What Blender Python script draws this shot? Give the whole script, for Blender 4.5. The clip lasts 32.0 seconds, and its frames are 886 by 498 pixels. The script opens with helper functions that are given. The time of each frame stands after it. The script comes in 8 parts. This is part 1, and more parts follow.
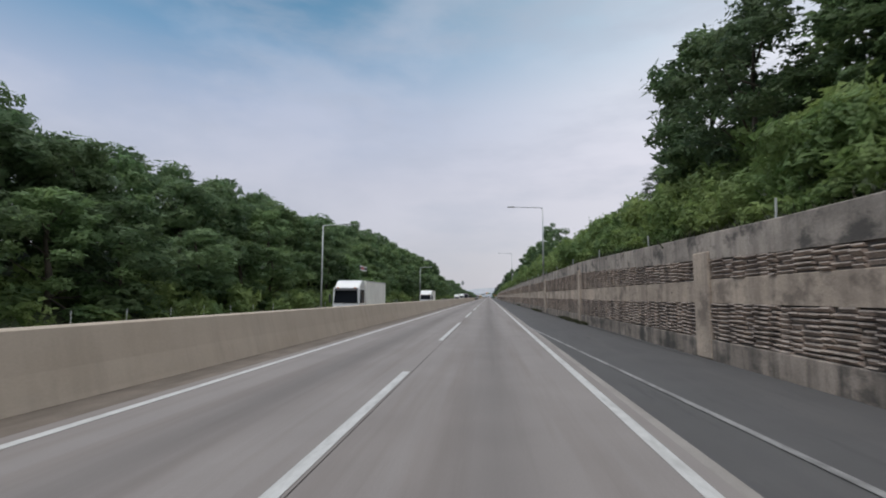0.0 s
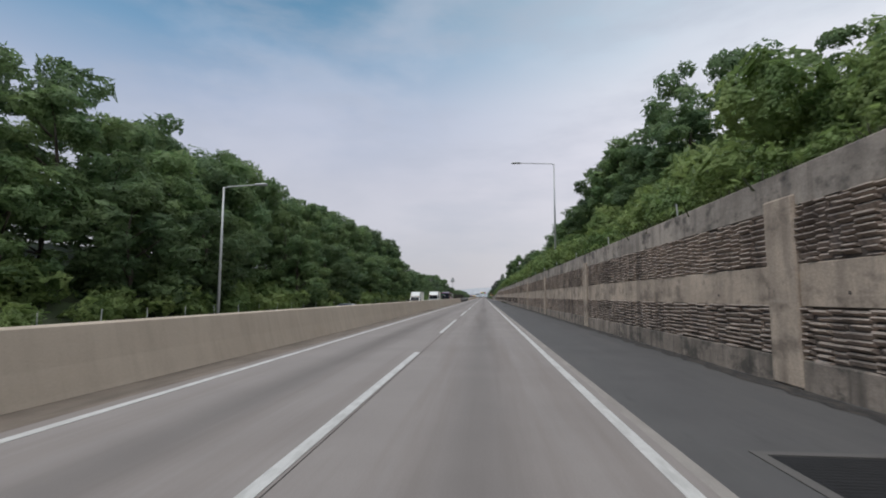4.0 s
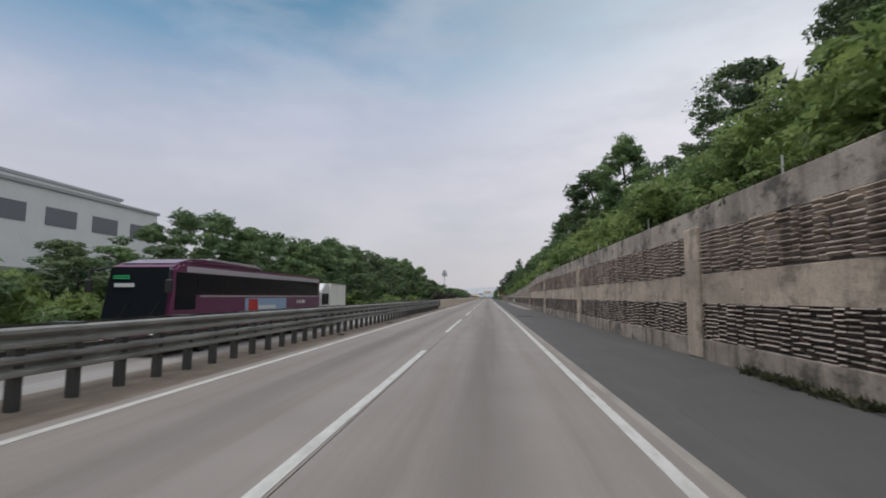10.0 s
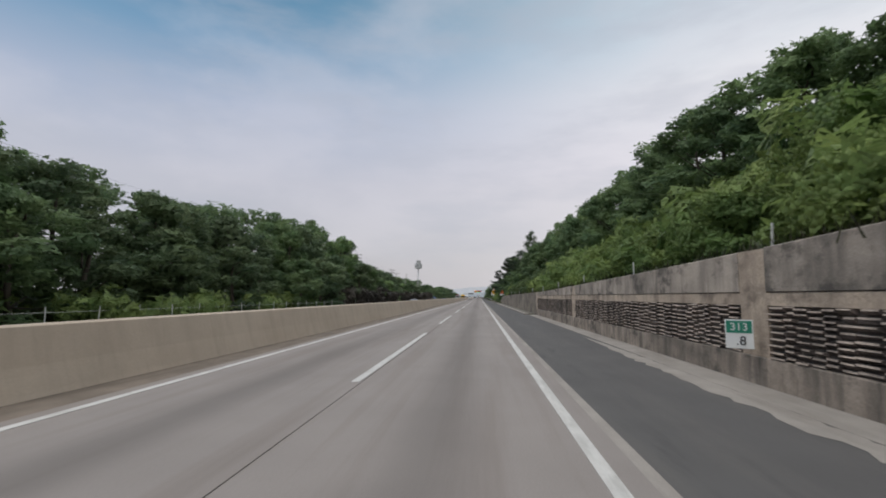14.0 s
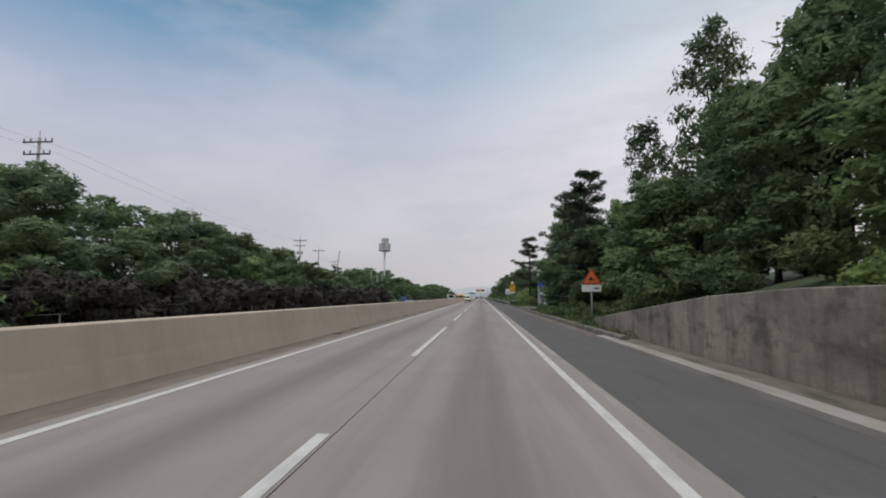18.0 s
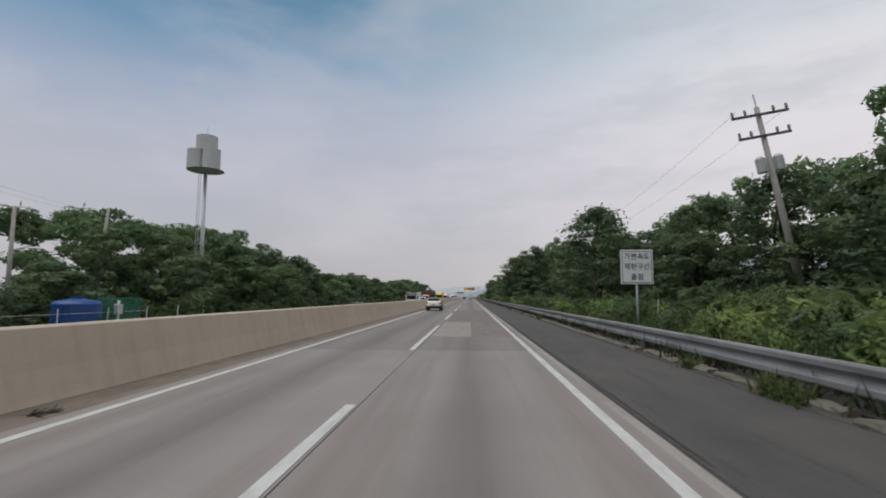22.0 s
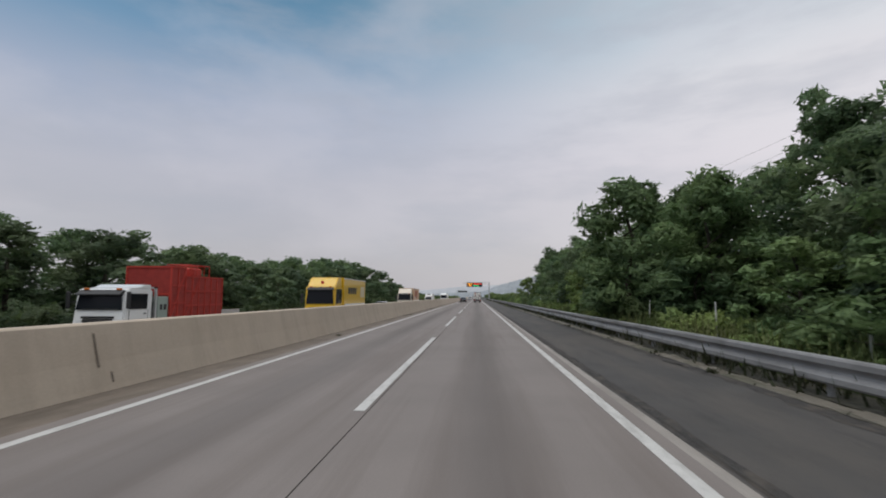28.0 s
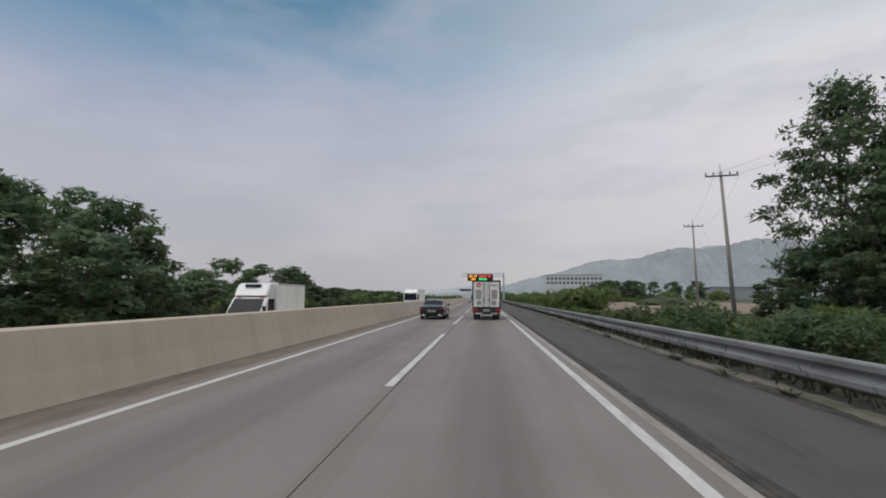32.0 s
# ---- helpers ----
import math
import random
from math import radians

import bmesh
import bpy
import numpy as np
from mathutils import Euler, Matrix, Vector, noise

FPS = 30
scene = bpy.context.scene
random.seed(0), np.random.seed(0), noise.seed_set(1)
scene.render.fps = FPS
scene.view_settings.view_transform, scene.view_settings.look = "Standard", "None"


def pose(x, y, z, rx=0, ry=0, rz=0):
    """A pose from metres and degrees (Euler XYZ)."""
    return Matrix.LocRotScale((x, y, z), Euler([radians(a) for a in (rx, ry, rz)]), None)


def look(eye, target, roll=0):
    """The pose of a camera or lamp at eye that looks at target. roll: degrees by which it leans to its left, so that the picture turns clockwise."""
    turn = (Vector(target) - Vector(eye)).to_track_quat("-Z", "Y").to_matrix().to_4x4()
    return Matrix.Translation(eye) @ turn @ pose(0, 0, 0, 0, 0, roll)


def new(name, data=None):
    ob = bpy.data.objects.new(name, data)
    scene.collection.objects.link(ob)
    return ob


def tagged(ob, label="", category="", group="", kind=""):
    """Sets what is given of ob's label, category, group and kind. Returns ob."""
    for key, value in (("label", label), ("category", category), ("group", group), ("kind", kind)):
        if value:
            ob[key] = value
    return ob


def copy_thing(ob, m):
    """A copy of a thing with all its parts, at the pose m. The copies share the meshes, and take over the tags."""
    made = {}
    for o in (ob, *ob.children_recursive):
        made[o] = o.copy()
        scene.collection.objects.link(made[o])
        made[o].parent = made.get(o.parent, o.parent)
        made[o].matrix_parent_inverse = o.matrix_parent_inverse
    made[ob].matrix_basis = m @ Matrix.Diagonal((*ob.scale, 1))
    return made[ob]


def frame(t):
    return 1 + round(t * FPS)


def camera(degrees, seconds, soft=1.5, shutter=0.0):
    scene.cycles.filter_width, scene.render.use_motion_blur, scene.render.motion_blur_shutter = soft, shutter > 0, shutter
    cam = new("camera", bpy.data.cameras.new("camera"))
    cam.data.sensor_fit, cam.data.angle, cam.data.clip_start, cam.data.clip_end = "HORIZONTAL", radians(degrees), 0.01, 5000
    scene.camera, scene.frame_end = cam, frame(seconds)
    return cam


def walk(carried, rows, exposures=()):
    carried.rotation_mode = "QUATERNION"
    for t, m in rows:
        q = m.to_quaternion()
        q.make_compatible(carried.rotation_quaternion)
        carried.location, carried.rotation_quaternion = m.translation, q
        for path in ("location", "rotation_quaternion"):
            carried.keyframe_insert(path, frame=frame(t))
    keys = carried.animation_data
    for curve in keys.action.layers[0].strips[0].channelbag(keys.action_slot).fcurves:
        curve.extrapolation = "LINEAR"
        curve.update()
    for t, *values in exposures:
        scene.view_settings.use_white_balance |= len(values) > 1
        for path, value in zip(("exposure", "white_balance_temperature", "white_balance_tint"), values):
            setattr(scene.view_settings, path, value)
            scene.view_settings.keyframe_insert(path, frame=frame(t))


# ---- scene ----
# ---- camera ----
cam = camera(84.8, 32.0, soft=1.85, shutter=0.06)
EYE_H = 1.63
# seconds, across, along, yaw, pitch, roll
DRIVE = [
    (0.0, -0.04, 1.8, 5.33, 5.58, -0.2),
    (1.0, -0.02, 25.6, 5.20, 5.58, -0.2),
    (2.0, 0.05, 50.2, 5.00, 5.58, -0.2),
    (3.0, 0.10, 74.2, 4.80, 5.58, -0.2),
    (4.0, 0.12, 98.1, 4.78, 5.58, -0.2),
    (5.5, -0.05, 133.4, 5.30, 5.58, -0.2),
    (7.0, -0.24, 168.3, 5.80, 5.58, -0.2),
    (8.0, -0.19, 191.5, 5.75, 5.58, -0.2),
    (9.0, -0.08, 214.5, 5.40, 5.58, -0.2),
    (10.0, 0.10, 237.6, 5.30, 5.58, -0.2),
    (11.0, 0.25, 260.7, 5.10, 5.58, -0.2),
    (12.0, 0.42, 283.9, 4.90, 5.58, -0.2),
    (13.0, 0.54, 307.2, 4.70, 5.58, -0.2),
    (14.0, 0.54, 330.7, 4.22, 5.58, -0.2),
    (15.5, 0.33, 366.3, 4.26, 5.58, -0.2),
    (17.0, 0.10, 402.3, 4.40, 5.58, -0.2),
    (18.0, 0.05, 426.6, 4.50, 5.58, -0.2),
    (19.0, 0.03, 451.0, 4.40, 5.58, -0.2),
    (20.0, 0.02, 475.6, 4.20, 5.58, -0.2),
    (21.0, -0.03, 500.3, 3.78, 5.58, -0.2),
    (22.0, -0.02, 525.0, 3.25, 5.58, -0.2),
    (23.0, -0.1, 549.8, 3.20, 5.58, -0.2),
    (24.0, -0.18, 574.6, 3.60, 5.58, -0.2),
    (25.0, -0.25, 599.3, 3.80, 5.58, -0.2),
    (26.5, -0.2, 636.3, 3.80, 5.58, -0.2),
    (28.0, -0.15, 673.0, 3.90, 5.58, -0.2),
    (29.0, -0.13, 697.4, 4.20, 5.58, -0.2),
    (30.0, -0.12, 721.8, 4.45, 5.58, -0.2),
    (31.0, -0.11, 746.3, 4.60, 5.58, -0.2),
    (32.0, -0.10, 771.1, 4.72, 5.58, -0.2),
]
walk(cam, [(t, pose(x, y, EYE_H, 90 + pitch, roll, yaw)) for t, x, y, yaw, pitch, roll in DRIVE],
     exposures=((0, 0.12, 6200, 10), (4, 0.12, 6270, 10), (8, 0.12, 6380, 10), (13, 0.12, 6470, 10), (18, 0.11, 6480, 10), (20, 0.02, 6480, 10), (22, -0.04, 6480, 10), (24, -0.07, 6480, 10), (28, -0.03, 6460, 10), (32, -0.1, 6450, 10)))

# ---- sky and sun ----
SUN_EL, SUN_AZ = 66.0, -125.0          # height, and degrees right (+) or left (-) of the way ahead


def make_world():
    w = bpy.data.worlds.new("sky")
    scene.world = w
    w.use_nodes = True
    nt = w.node_tree
    nt.nodes.clear()
    N = nt.nodes.new
    out, bg = N("ShaderNodeOutputWorld"), N("ShaderNodeBackground")
    sky = N("ShaderNodeTexSky")
    sky.sky_type, sky.sun_disc = "NISHITA", False
    sky.sun_elevation, sky.sun_rotation = radians(SUN_EL), radians(SUN_AZ)
    sky.air_density, sky.dust_density = 1.3, 2.0
    tc, sep = N("ShaderNodeTexCoord"), N("ShaderNodeSeparateXYZ")
    nt.links.new(tc.outputs["Generated"], sep.inputs[0])
    # cloud deck, pale at the horizon, thinning to blue above, brighter to the right
    def ramp_of(stops):
        ramp = N("ShaderNodeValToRGB")
        els = ramp.color_ramp.elements
        els[0].position, els[0].color = stops[0][0], (*stops[0][1], 1)
        els[1].position, els[1].color = stops[-1][0], (*stops[-1][1], 1)
        for p, c in stops[1:-1]:
            els.new(p).color = (*c, 1)
        nt.links.new(sep.outputs["Z"], ramp.inputs[0])
        return ramp
    shade = ramp_of([(0.0, (0.43, 0.42, 0.45)), (0.08, (0.44, 0.43, 0.465)), (0.22, (0.455, 0.455, 0.51)), (0.35, (0.345, 0.395, 0.50)),
                     (0.45, (0.15, 0.275, 0.41)), (0.56, (0.04, 0.17, 0.285)), (0.75, (0.35, 0.42, 0.50)), (1.0, (0.50, 0.53, 0.56))])
    lit = ramp_of([(0.0, (0.605, 0.58, 0.59)), (0.10, (0.635, 0.60, 0.615)), (0.25, (0.735, 0.69, 0.715)), (0.38, (0.74, 0.725, 0.74)),
                   (0.48, (0.60, 0.66, 0.70)), (0.60, (0.50, 0.58, 0.62)), (0.75, (0.62, 0.65, 0.66)), (1.0, (0.66, 0.67, 0.67))])
    side = N("ShaderNodeMapRange")
    side.interpolation_type = "SMOOTHSTEP"
    side.inputs["From Min"].default_value, side.inputs["From Max"].default_value = -0.45, 0.62
    nt.links.new(sep.outputs["X"], side.inputs["Value"])
    ramp = N("ShaderNodeMix")
    ramp.data_type = "RGBA"
    nt.links.new(side.outputs[0], ramp.inputs["Factor"])
    nt.links.new(shade.outputs[0], ramp.inputs["A"])
    nt.links.new(lit.outputs[0], ramp.inputs["B"])
    mp, ns = N("ShaderNodeMapping"), N("ShaderNodeTexNoise")
    mp.inputs["Scale"].default_value = (2.0, 2.0, 4.2)
    mp.inputs["Location"].default_value = (0.4, 0.2, 0.1)
    ns.inputs["Scale"].default_value, ns.inputs["Detail"].default_value = 1.7, 5.0
    ns.inputs["Roughness"].default_value = 0.5
    nt.links.new(tc.outputs["Generated"], mp.inputs[0])
    nt.links.new(mp.outputs[0], ns.inputs["Vector"])
    cr = N("ShaderNodeMapRange")
    cr.interpolation_type = "SMOOTHSTEP"
    cr.inputs["From Min"].default_value, cr.inputs["From Max"].default_value = 0.42, 0.68
    cr.inputs["To Max"].default_value = 0.3
    nt.links.new(ns.outputs["Fac"], cr.inputs["Value"])
    cloud = N("ShaderNodeMix")
    cloud.data_type = "RGBA"
    cloud.inputs["B"].default_value = (0.64, 0.61, 0.65, 1)
    nt.links.new(cr.outputs[0], cloud.inputs["Factor"])
    nt.links.new(ramp.outputs["Result"], cloud.inputs["A"])
    mp2, ns2, cr2, dark = N("ShaderNodeMapping"), N("ShaderNodeTexNoise"), N("ShaderNodeMapRange"), N("ShaderNodeMix")
    mp2.inputs["Scale"].default_value = (1.5, 1.5, 5.5)
    mp2.inputs["Location"].default_value = (1.7, 0.9, 0.6)
    ns2.inputs["Scale"].default_value, ns2.inputs["Detail"].default_value, ns2.inputs["Roughness"].default_value = 2.1, 6.0, 0.55
    cr2.interpolation_type = "SMOOTHSTEP"
    cr2.inputs["From Min"].default_value, cr2.inputs["From Max"].default_value, cr2.inputs["To Max"].default_value = 0.46, 0.72, 0.4
    dark.data_type = "RGBA"
    dark.inputs["B"].default_value = (0.40, 0.415, 0.47, 1)
    nt.links.new(tc.outputs["Generated"], mp2.inputs[0])
    nt.links.new(mp2.outputs[0], ns2.inputs["Vector"])
    nt.links.new(ns2.outputs["Fac"], cr2.inputs["Value"])
    nt.links.new(cr2.outputs[0], dark.inputs["Factor"])
    nt.links.new(cloud.outputs["Result"], dark.inputs["A"])
    # clear sky behind adds a little
    sc = N("ShaderNodeVectorMath")
    sc.operation = "SCALE"
    sc.inputs["Scale"].default_value = 0.012
    add = N("ShaderNodeVectorMath")
    add.operation = "ADD"
    nt.links.new(sky.outputs[0], sc.inputs[0])
    nt.links.new(sc.outputs[0], add.inputs[0])
    nt.links.new(dark.outputs["Result"], add.inputs[1])
    nt.links.new(add.outputs[0], bg.inputs["Color"])
    bg.inputs["Strength"].default_value = 1.0
    nt.links.new(bg.outputs[0], out.inputs[0])


make_world()
sun_data = bpy.data.lights.new("sun", "SUN")
sun_data.energy, sun_data.angle, sun_data.color = 1.7, radians(60), (1.0, 0.95, 0.88)
sun = new("sun", sun_data)
az, el = radians(SUN_AZ), radians(SUN_EL)
sun.matrix_world = look((0, 0, 60), (-60 * math.sin(az) * math.cos(el), -60 * math.cos(az) * math.cos(el), 60 - 60 * math.sin(el)))

# ---- materials ----
def material(name, color, rough=0.8, metal=0.0, vary=0.12, scale=3.0, fine=60.0, bump=0.15, stain=None, stain_amt=0.0,
             stain_scale=(1, 1, 1), rand=0.0, spec=0.4):
    """A surface with coarse and fine variation, an optional stain colour and relief."""
    m = bpy.data.materials.new(name)
    m.use_nodes = True
    nt = m.node_tree
    N, L = nt.nodes.new, nt.links.new
    b = nt.nodes["Principled BSDF"]
    b.inputs["Roughness"].default_value, b.inputs["Metallic"].default_value = rough, metal
    b.inputs["Specular IOR Level"].default_value = spec
    geo = N("ShaderNodeNewGeometry")
    n1, n2 = N("ShaderNodeTexNoise"), N("ShaderNodeTexNoise")
    n1.inputs["Scale"].default_value, n1.inputs["Detail"].default_value = scale, 4
    n2.inputs["Scale"].default_value, n2.inputs["Detail"].default_value = fine, 3
    L(geo.outputs["Position"], n1.inputs["Vector"])
    L(geo.outputs["Position"], n2.inputs["Vector"])
    s = N("ShaderNodeMath")
    s.operation = "ADD"
    L(n1.outputs["Fac"], s.inputs[0])
    L(n2.outputs["Fac"], s.inputs[1])
    mr = N("ShaderNodeMapRange")
    mr.inputs["From Min"].default_value, mr.inputs["From Max"].default_value = 0.7, 1.3
    mr.inputs["To Min"].default_value, mr.inputs["To Max"].default_value = 1 - vary, 1 + vary
    L(s.outputs[0], mr.inputs["Value"])
    val = mr.outputs[0]
    if rand:
        info = N("ShaderNodeObjectInfo")
        r2 = N("ShaderNodeMapRange")
        r2.inputs["To Min"].default_value, r2.inputs["To Max"].default_value = 1 - rand, 1 + rand
        L(info.outputs["Random"], r2.inputs["Value"])
        mm = N("ShaderNodeMath")
        mm.operation = "MULTIPLY"
        L(val, mm.inputs[0])
        L(r2.outputs[0], mm.inputs[1])
        val = mm.outputs[0]
    col = N("ShaderNodeVectorMath")
    col.operation = "SCALE"
    col.inputs[0].default_value = color
    L(val, col.inputs["Scale"])
    c_out = col.outputs[0]
    if stain:
        mp, n3, rr = N("ShaderNodeMapping"), N("ShaderNodeTexNoise"), N("ShaderNodeMapRange")
        mp.inputs["Scale"].default_value = stain_scale
        n3.inputs["Scale"].default_value, n3.inputs["Detail"].default_value = 1.0, 6
        n3.inputs["Roughness"].default_value = 0.62
        rr.inputs["From Min"].default_value, rr.inputs["From Max"].default_value = 0.46, 0.66
        rr.inputs["To Max"].default_value = stain_amt
        L(geo.outputs["Position"], mp.inputs[0])
        L(mp.outputs[0], n3.inputs["Vector"])
        L(n3.outputs["Fac"], rr.inputs["Value"])
        mix = N("ShaderNodeMix")
        mix.data_type = "RGBA"
        mix.inputs["B"].default_value = (*stain, 1)
        L(rr.outputs[0], mix.inputs["Factor"])
        L(c_out, mix.inputs["A"])
        c_out = mix.outputs["Result"]
    L(c_out, b.inputs["Base Color"])
    if bump:
        bp = N("ShaderNodeBump")
        bp.inputs["Strength"].default_value, bp.inputs["Distance"].default_value = bump, 0.02
        L(n2.outputs["Fac"], bp.inputs["Height"])
        L(bp.outputs[0], b.inputs["Normal"])
    return m


def road_material(name, color, band_dark, centres, width):
    """Concrete carriageway with a darker oil band along each lane, polished tracks and blotches."""
    m = material(name, color, rough=0.75, vary=0.10, scale=0.55, fine=45.0, bump=0.08,
                 stain=(color[0] * 0.74, color[1] * 0.70, color[2] * 0.67), stain_amt=0.65, stain_scale=(1.5, 0.05, 1))
    nt = m.node_tree
    N, L = nt.nodes.new, nt.links.new
    b = nt.nodes["Principled BSDF"]
    src = b.inputs["Base Color"].links[0].from_socket
    geo, sep = N("ShaderNodeNewGeometry"), N("ShaderNodeSeparateXYZ")
    L(geo.outputs["Position"], sep.inputs[0])
    wob, wmp = N("ShaderNodeTexNoise"), N("ShaderNodeMapping")
    wmp.inputs["Scale"].default_value = (0.5, 0.03, 1)
    wob.inputs["Scale"].default_value, wob.inputs["Detail"].default_value = 1.0, 3
    L(geo.outputs["Position"], wmp.inputs[0])
    L(wmp.outputs[0], wob.inputs["Vector"])
    total = None
    for c in centres:
        d, a, r = N("ShaderNodeMath"), N("ShaderNodeMath"), N("ShaderNodeMapRange")
        d.operation, a.operation = "SUBTRACT", "ABSOLUTE"
        d.inputs[1].default_value = c
        L(sep.outputs["X"], d.inputs[0])
        L(d.outputs[0], a.inputs[0])
        r.interpolation_type = "SMOOTHSTEP"
        r.inputs["From Min"].default_value, r.inputs["From Max"].default_value = 0.0, width
        r.inputs["To Min"].default_value, r.inputs["To Max"].default_value = 1.0, 0.0
        L(a.outputs[0], r.inputs["Value"])
        if total is None:
            total = r.outputs[0]
        else:
            sm = N("ShaderNodeMath")
            L(total, sm.inputs[0])
            L(r.outputs[0], sm.inputs[1])
            total = sm.outputs[0]
    f = N("ShaderNodeMath")
    f.operation = "MULTIPLY"
    L(total, f.inputs[0])
    wr = N("ShaderNodeMapRange")
    wr.inputs["From Min"].default_value, wr.inputs["From Max"].default_value = 0.3, 0.7
    wr.inputs["To Min"].default_value, wr.inputs["To Max"].default_value = band_dark * 0.5, band_dark
    L(wob.outputs["Fac"], wr.inputs["Value"])
    L(wr.outputs[0], f.inputs[1])
    mix = N("ShaderNodeMix")
    mix.data_type = "RGBA"
    mix.inputs["B"].default_value = (color[0] * 0.35, color[1] * 0.34, color[2] * 0.33, 1)
    L(f.outputs[0], mix.inputs["Factor"])
    L(src, mix.inputs["A"])
    L(mix.outputs["Result"], b.inputs["Base Color"])
    return m


def leaf_material(name, color, warm, trans=0.35, vary=0.3, cells=8.0, gaps=0.27):
    m = bpy.data.materials.new(name)
    m.use_nodes = True
    nt = m.node_tree
    N, L = nt.nodes.new, nt.links.new
    b, out = nt.nodes["Principled BSDF"], nt.nodes["Material Output"]
    b.inputs["Roughness"].default_value = 0.55
    b.inputs["Specular IOR Level"].default_value = 0.3
    geo, info = N("ShaderNodeNewGeometry"), N("ShaderNodeObjectInfo")
    n = N("ShaderNodeTexNoise")
    n.inputs["Scale"].default_value, n.inputs["Detail"].default_value = 0.35, 3
    L(geo.outputs["Position"], n.inputs["Vector"])
    mix = N("ShaderNodeMix")
    mix.data_type = "RGBA"
    mix.inputs["A"].default_value, mix.inputs["B"].default_value = (*color, 1), (*warm, 1)
    r0 = N("ShaderNodeMapRange")
    r0.inputs["From Min"].default_value, r0.inputs["From Max"].default_value = 0.35, 0.65
    L(n.outputs["Fac"], r0.inputs["Value"])
    L(r0.outputs[0], mix.inputs["Factor"])
    r1, r2, mm = N("ShaderNodeMapRange"), N("ShaderNodeMapRange"), N("ShaderNodeMath")
    mm.operation = "MULTIPLY"
    r1.inputs["To Min"].default_value, r1.inputs["To Max"].default_value = 1 - vary, 1 + vary
    r2.inputs["To Min"].default_value, r2.inputs["To Max"].default_value = 0.75, 1.2
    # leaf-sized cells: each its own tone, some left open
    vor, sepc, half = N("ShaderNodeTexVoronoi"), N("ShaderNodeSeparateColor"), N("ShaderNodeMath")
    vor.inputs["Scale"].default_value = cells
    L(geo.outputs["Position"], vor.inputs["Vector"])
    L(vor.outputs["Color"], sepc.inputs[0])
    half.operation = "MULTIPLY_ADD"
    half.inputs[1].default_value = 0.6
    isl = N("ShaderNodeMath")
    isl.operation = "MULTIPLY"
    isl.inputs[1].default_value = 0.4
    L(geo.outputs["Random Per Island"], isl.inputs[0])
    L(sepc.outputs[0], half.inputs[0])
    L(isl.outputs[0], half.inputs[2])
    L(half.outputs[0], r1.inputs["Value"])
    bp = N("ShaderNodeBump")
    bp.inputs["Strength"].default_value, bp.inputs["Distance"].default_value, bp.invert = 0.8, 0.12, True
    L(vor.outputs["Distance"], bp.inputs["Height"])
    L(bp.outputs[0], b.inputs["Normal"])
    L(info.outputs["Random"], r2.inputs["Value"])
    L(r1.outputs[0], mm.inputs[0])
    L(r2.outputs[0], mm.inputs[1])
    sc = N("ShaderNodeVectorMath")
    sc.operation = "SCALE"
    L(mix.outputs["Result"], sc.inputs[0])
    L(mm.outputs[0], sc.inputs["Scale"])
    L(sc.outputs[0], b.inputs["Base Color"])
    t, ms = N("ShaderNodeBsdfTranslucent"), N("ShaderNodeMixShader")
    L(sc.outputs[0], t.inputs["Color"])
    ms.inputs[0].default_value = trans
    L(b.outputs[0], ms.inputs[1])
    L(t.outputs[0], ms.inputs[2])
    if gaps:
        cut, hole, clear = N("ShaderNodeMath"), N("ShaderNodeMixShader"), N("ShaderNodeBsdfTransparent")
        cut.operation = "LESS_THAN"
        cut.inputs[1].default_value = gaps
        L(sepc.outputs[1], cut.inputs[0])
        L(cut.outputs[0], hole.inputs[0])
        L(ms.outputs[0], hole.inputs[1])
        L(clear.outputs[0], hole.inputs[2])
        L(hole.outputs[0], out.inputs["Surface"])
    else:
        L(ms.outputs[0], out.inputs["Surface"])
    return m


def plain(name, color, rough=0.5, metal=0.0, emit=0.0, coat=0.0):
    m = bpy.data.materials.new(name)
    m.use_nodes = True
    b = m.node_tree.nodes["Principled BSDF"]
    b.inputs["Base Color"].default_value = (*color, 1)
    b.inputs["Roughness"].default_value, b.inputs["Metallic"].default_value = rough, metal
    b.inputs["Coat Weight"].default_value = coat
    if emit:
        b.inputs["Emission Color"].default_value = (*color, 1)
        b.inputs["Emission Strength"].default_value = emit
    return m


M_ROAD = road_material("concrete carriageway", (0.25, 0.223, 0.208), 0.55, (0.0, -3.55), 0.85)
M_ROAD_OPP = road_material("concrete carriageway beyond", (0.28, 0.265, 0.255), 0.5, (-11.6, -15.2), 0.85)
M_EDGE = material("pale edge concrete", (0.30, 0.275, 0.25), vary=0.15, scale=1.2, stain=(0.16, 0.14, 0.12), stain_amt=0.5, stain_scale=(2, 0.3, 1))
M_ROAD_LATE = road_material("older brown concrete carriageway", (0.208, 0.182, 0.169), 0.55, (0.0, -3.55), 0.85)
M_DIRT = material("gutter grit", (0.175, 0.143, 0.115), vary=0.25, scale=1.5, stain=(0.09, 0.075, 0.06), stain_amt=0.6, stain_scale=(3, 0.4, 1))
M_ASPHALT = material("shoulder asphalt", (0.090, 0.086, 0.085), rough=0.85, vary=0.12, scale=0.8, fine=70, bump=0.25,
                     stain=(0.10, 0.097, 0.095), stain_amt=0.6, stain_scale=(0.7, 0.12, 1))
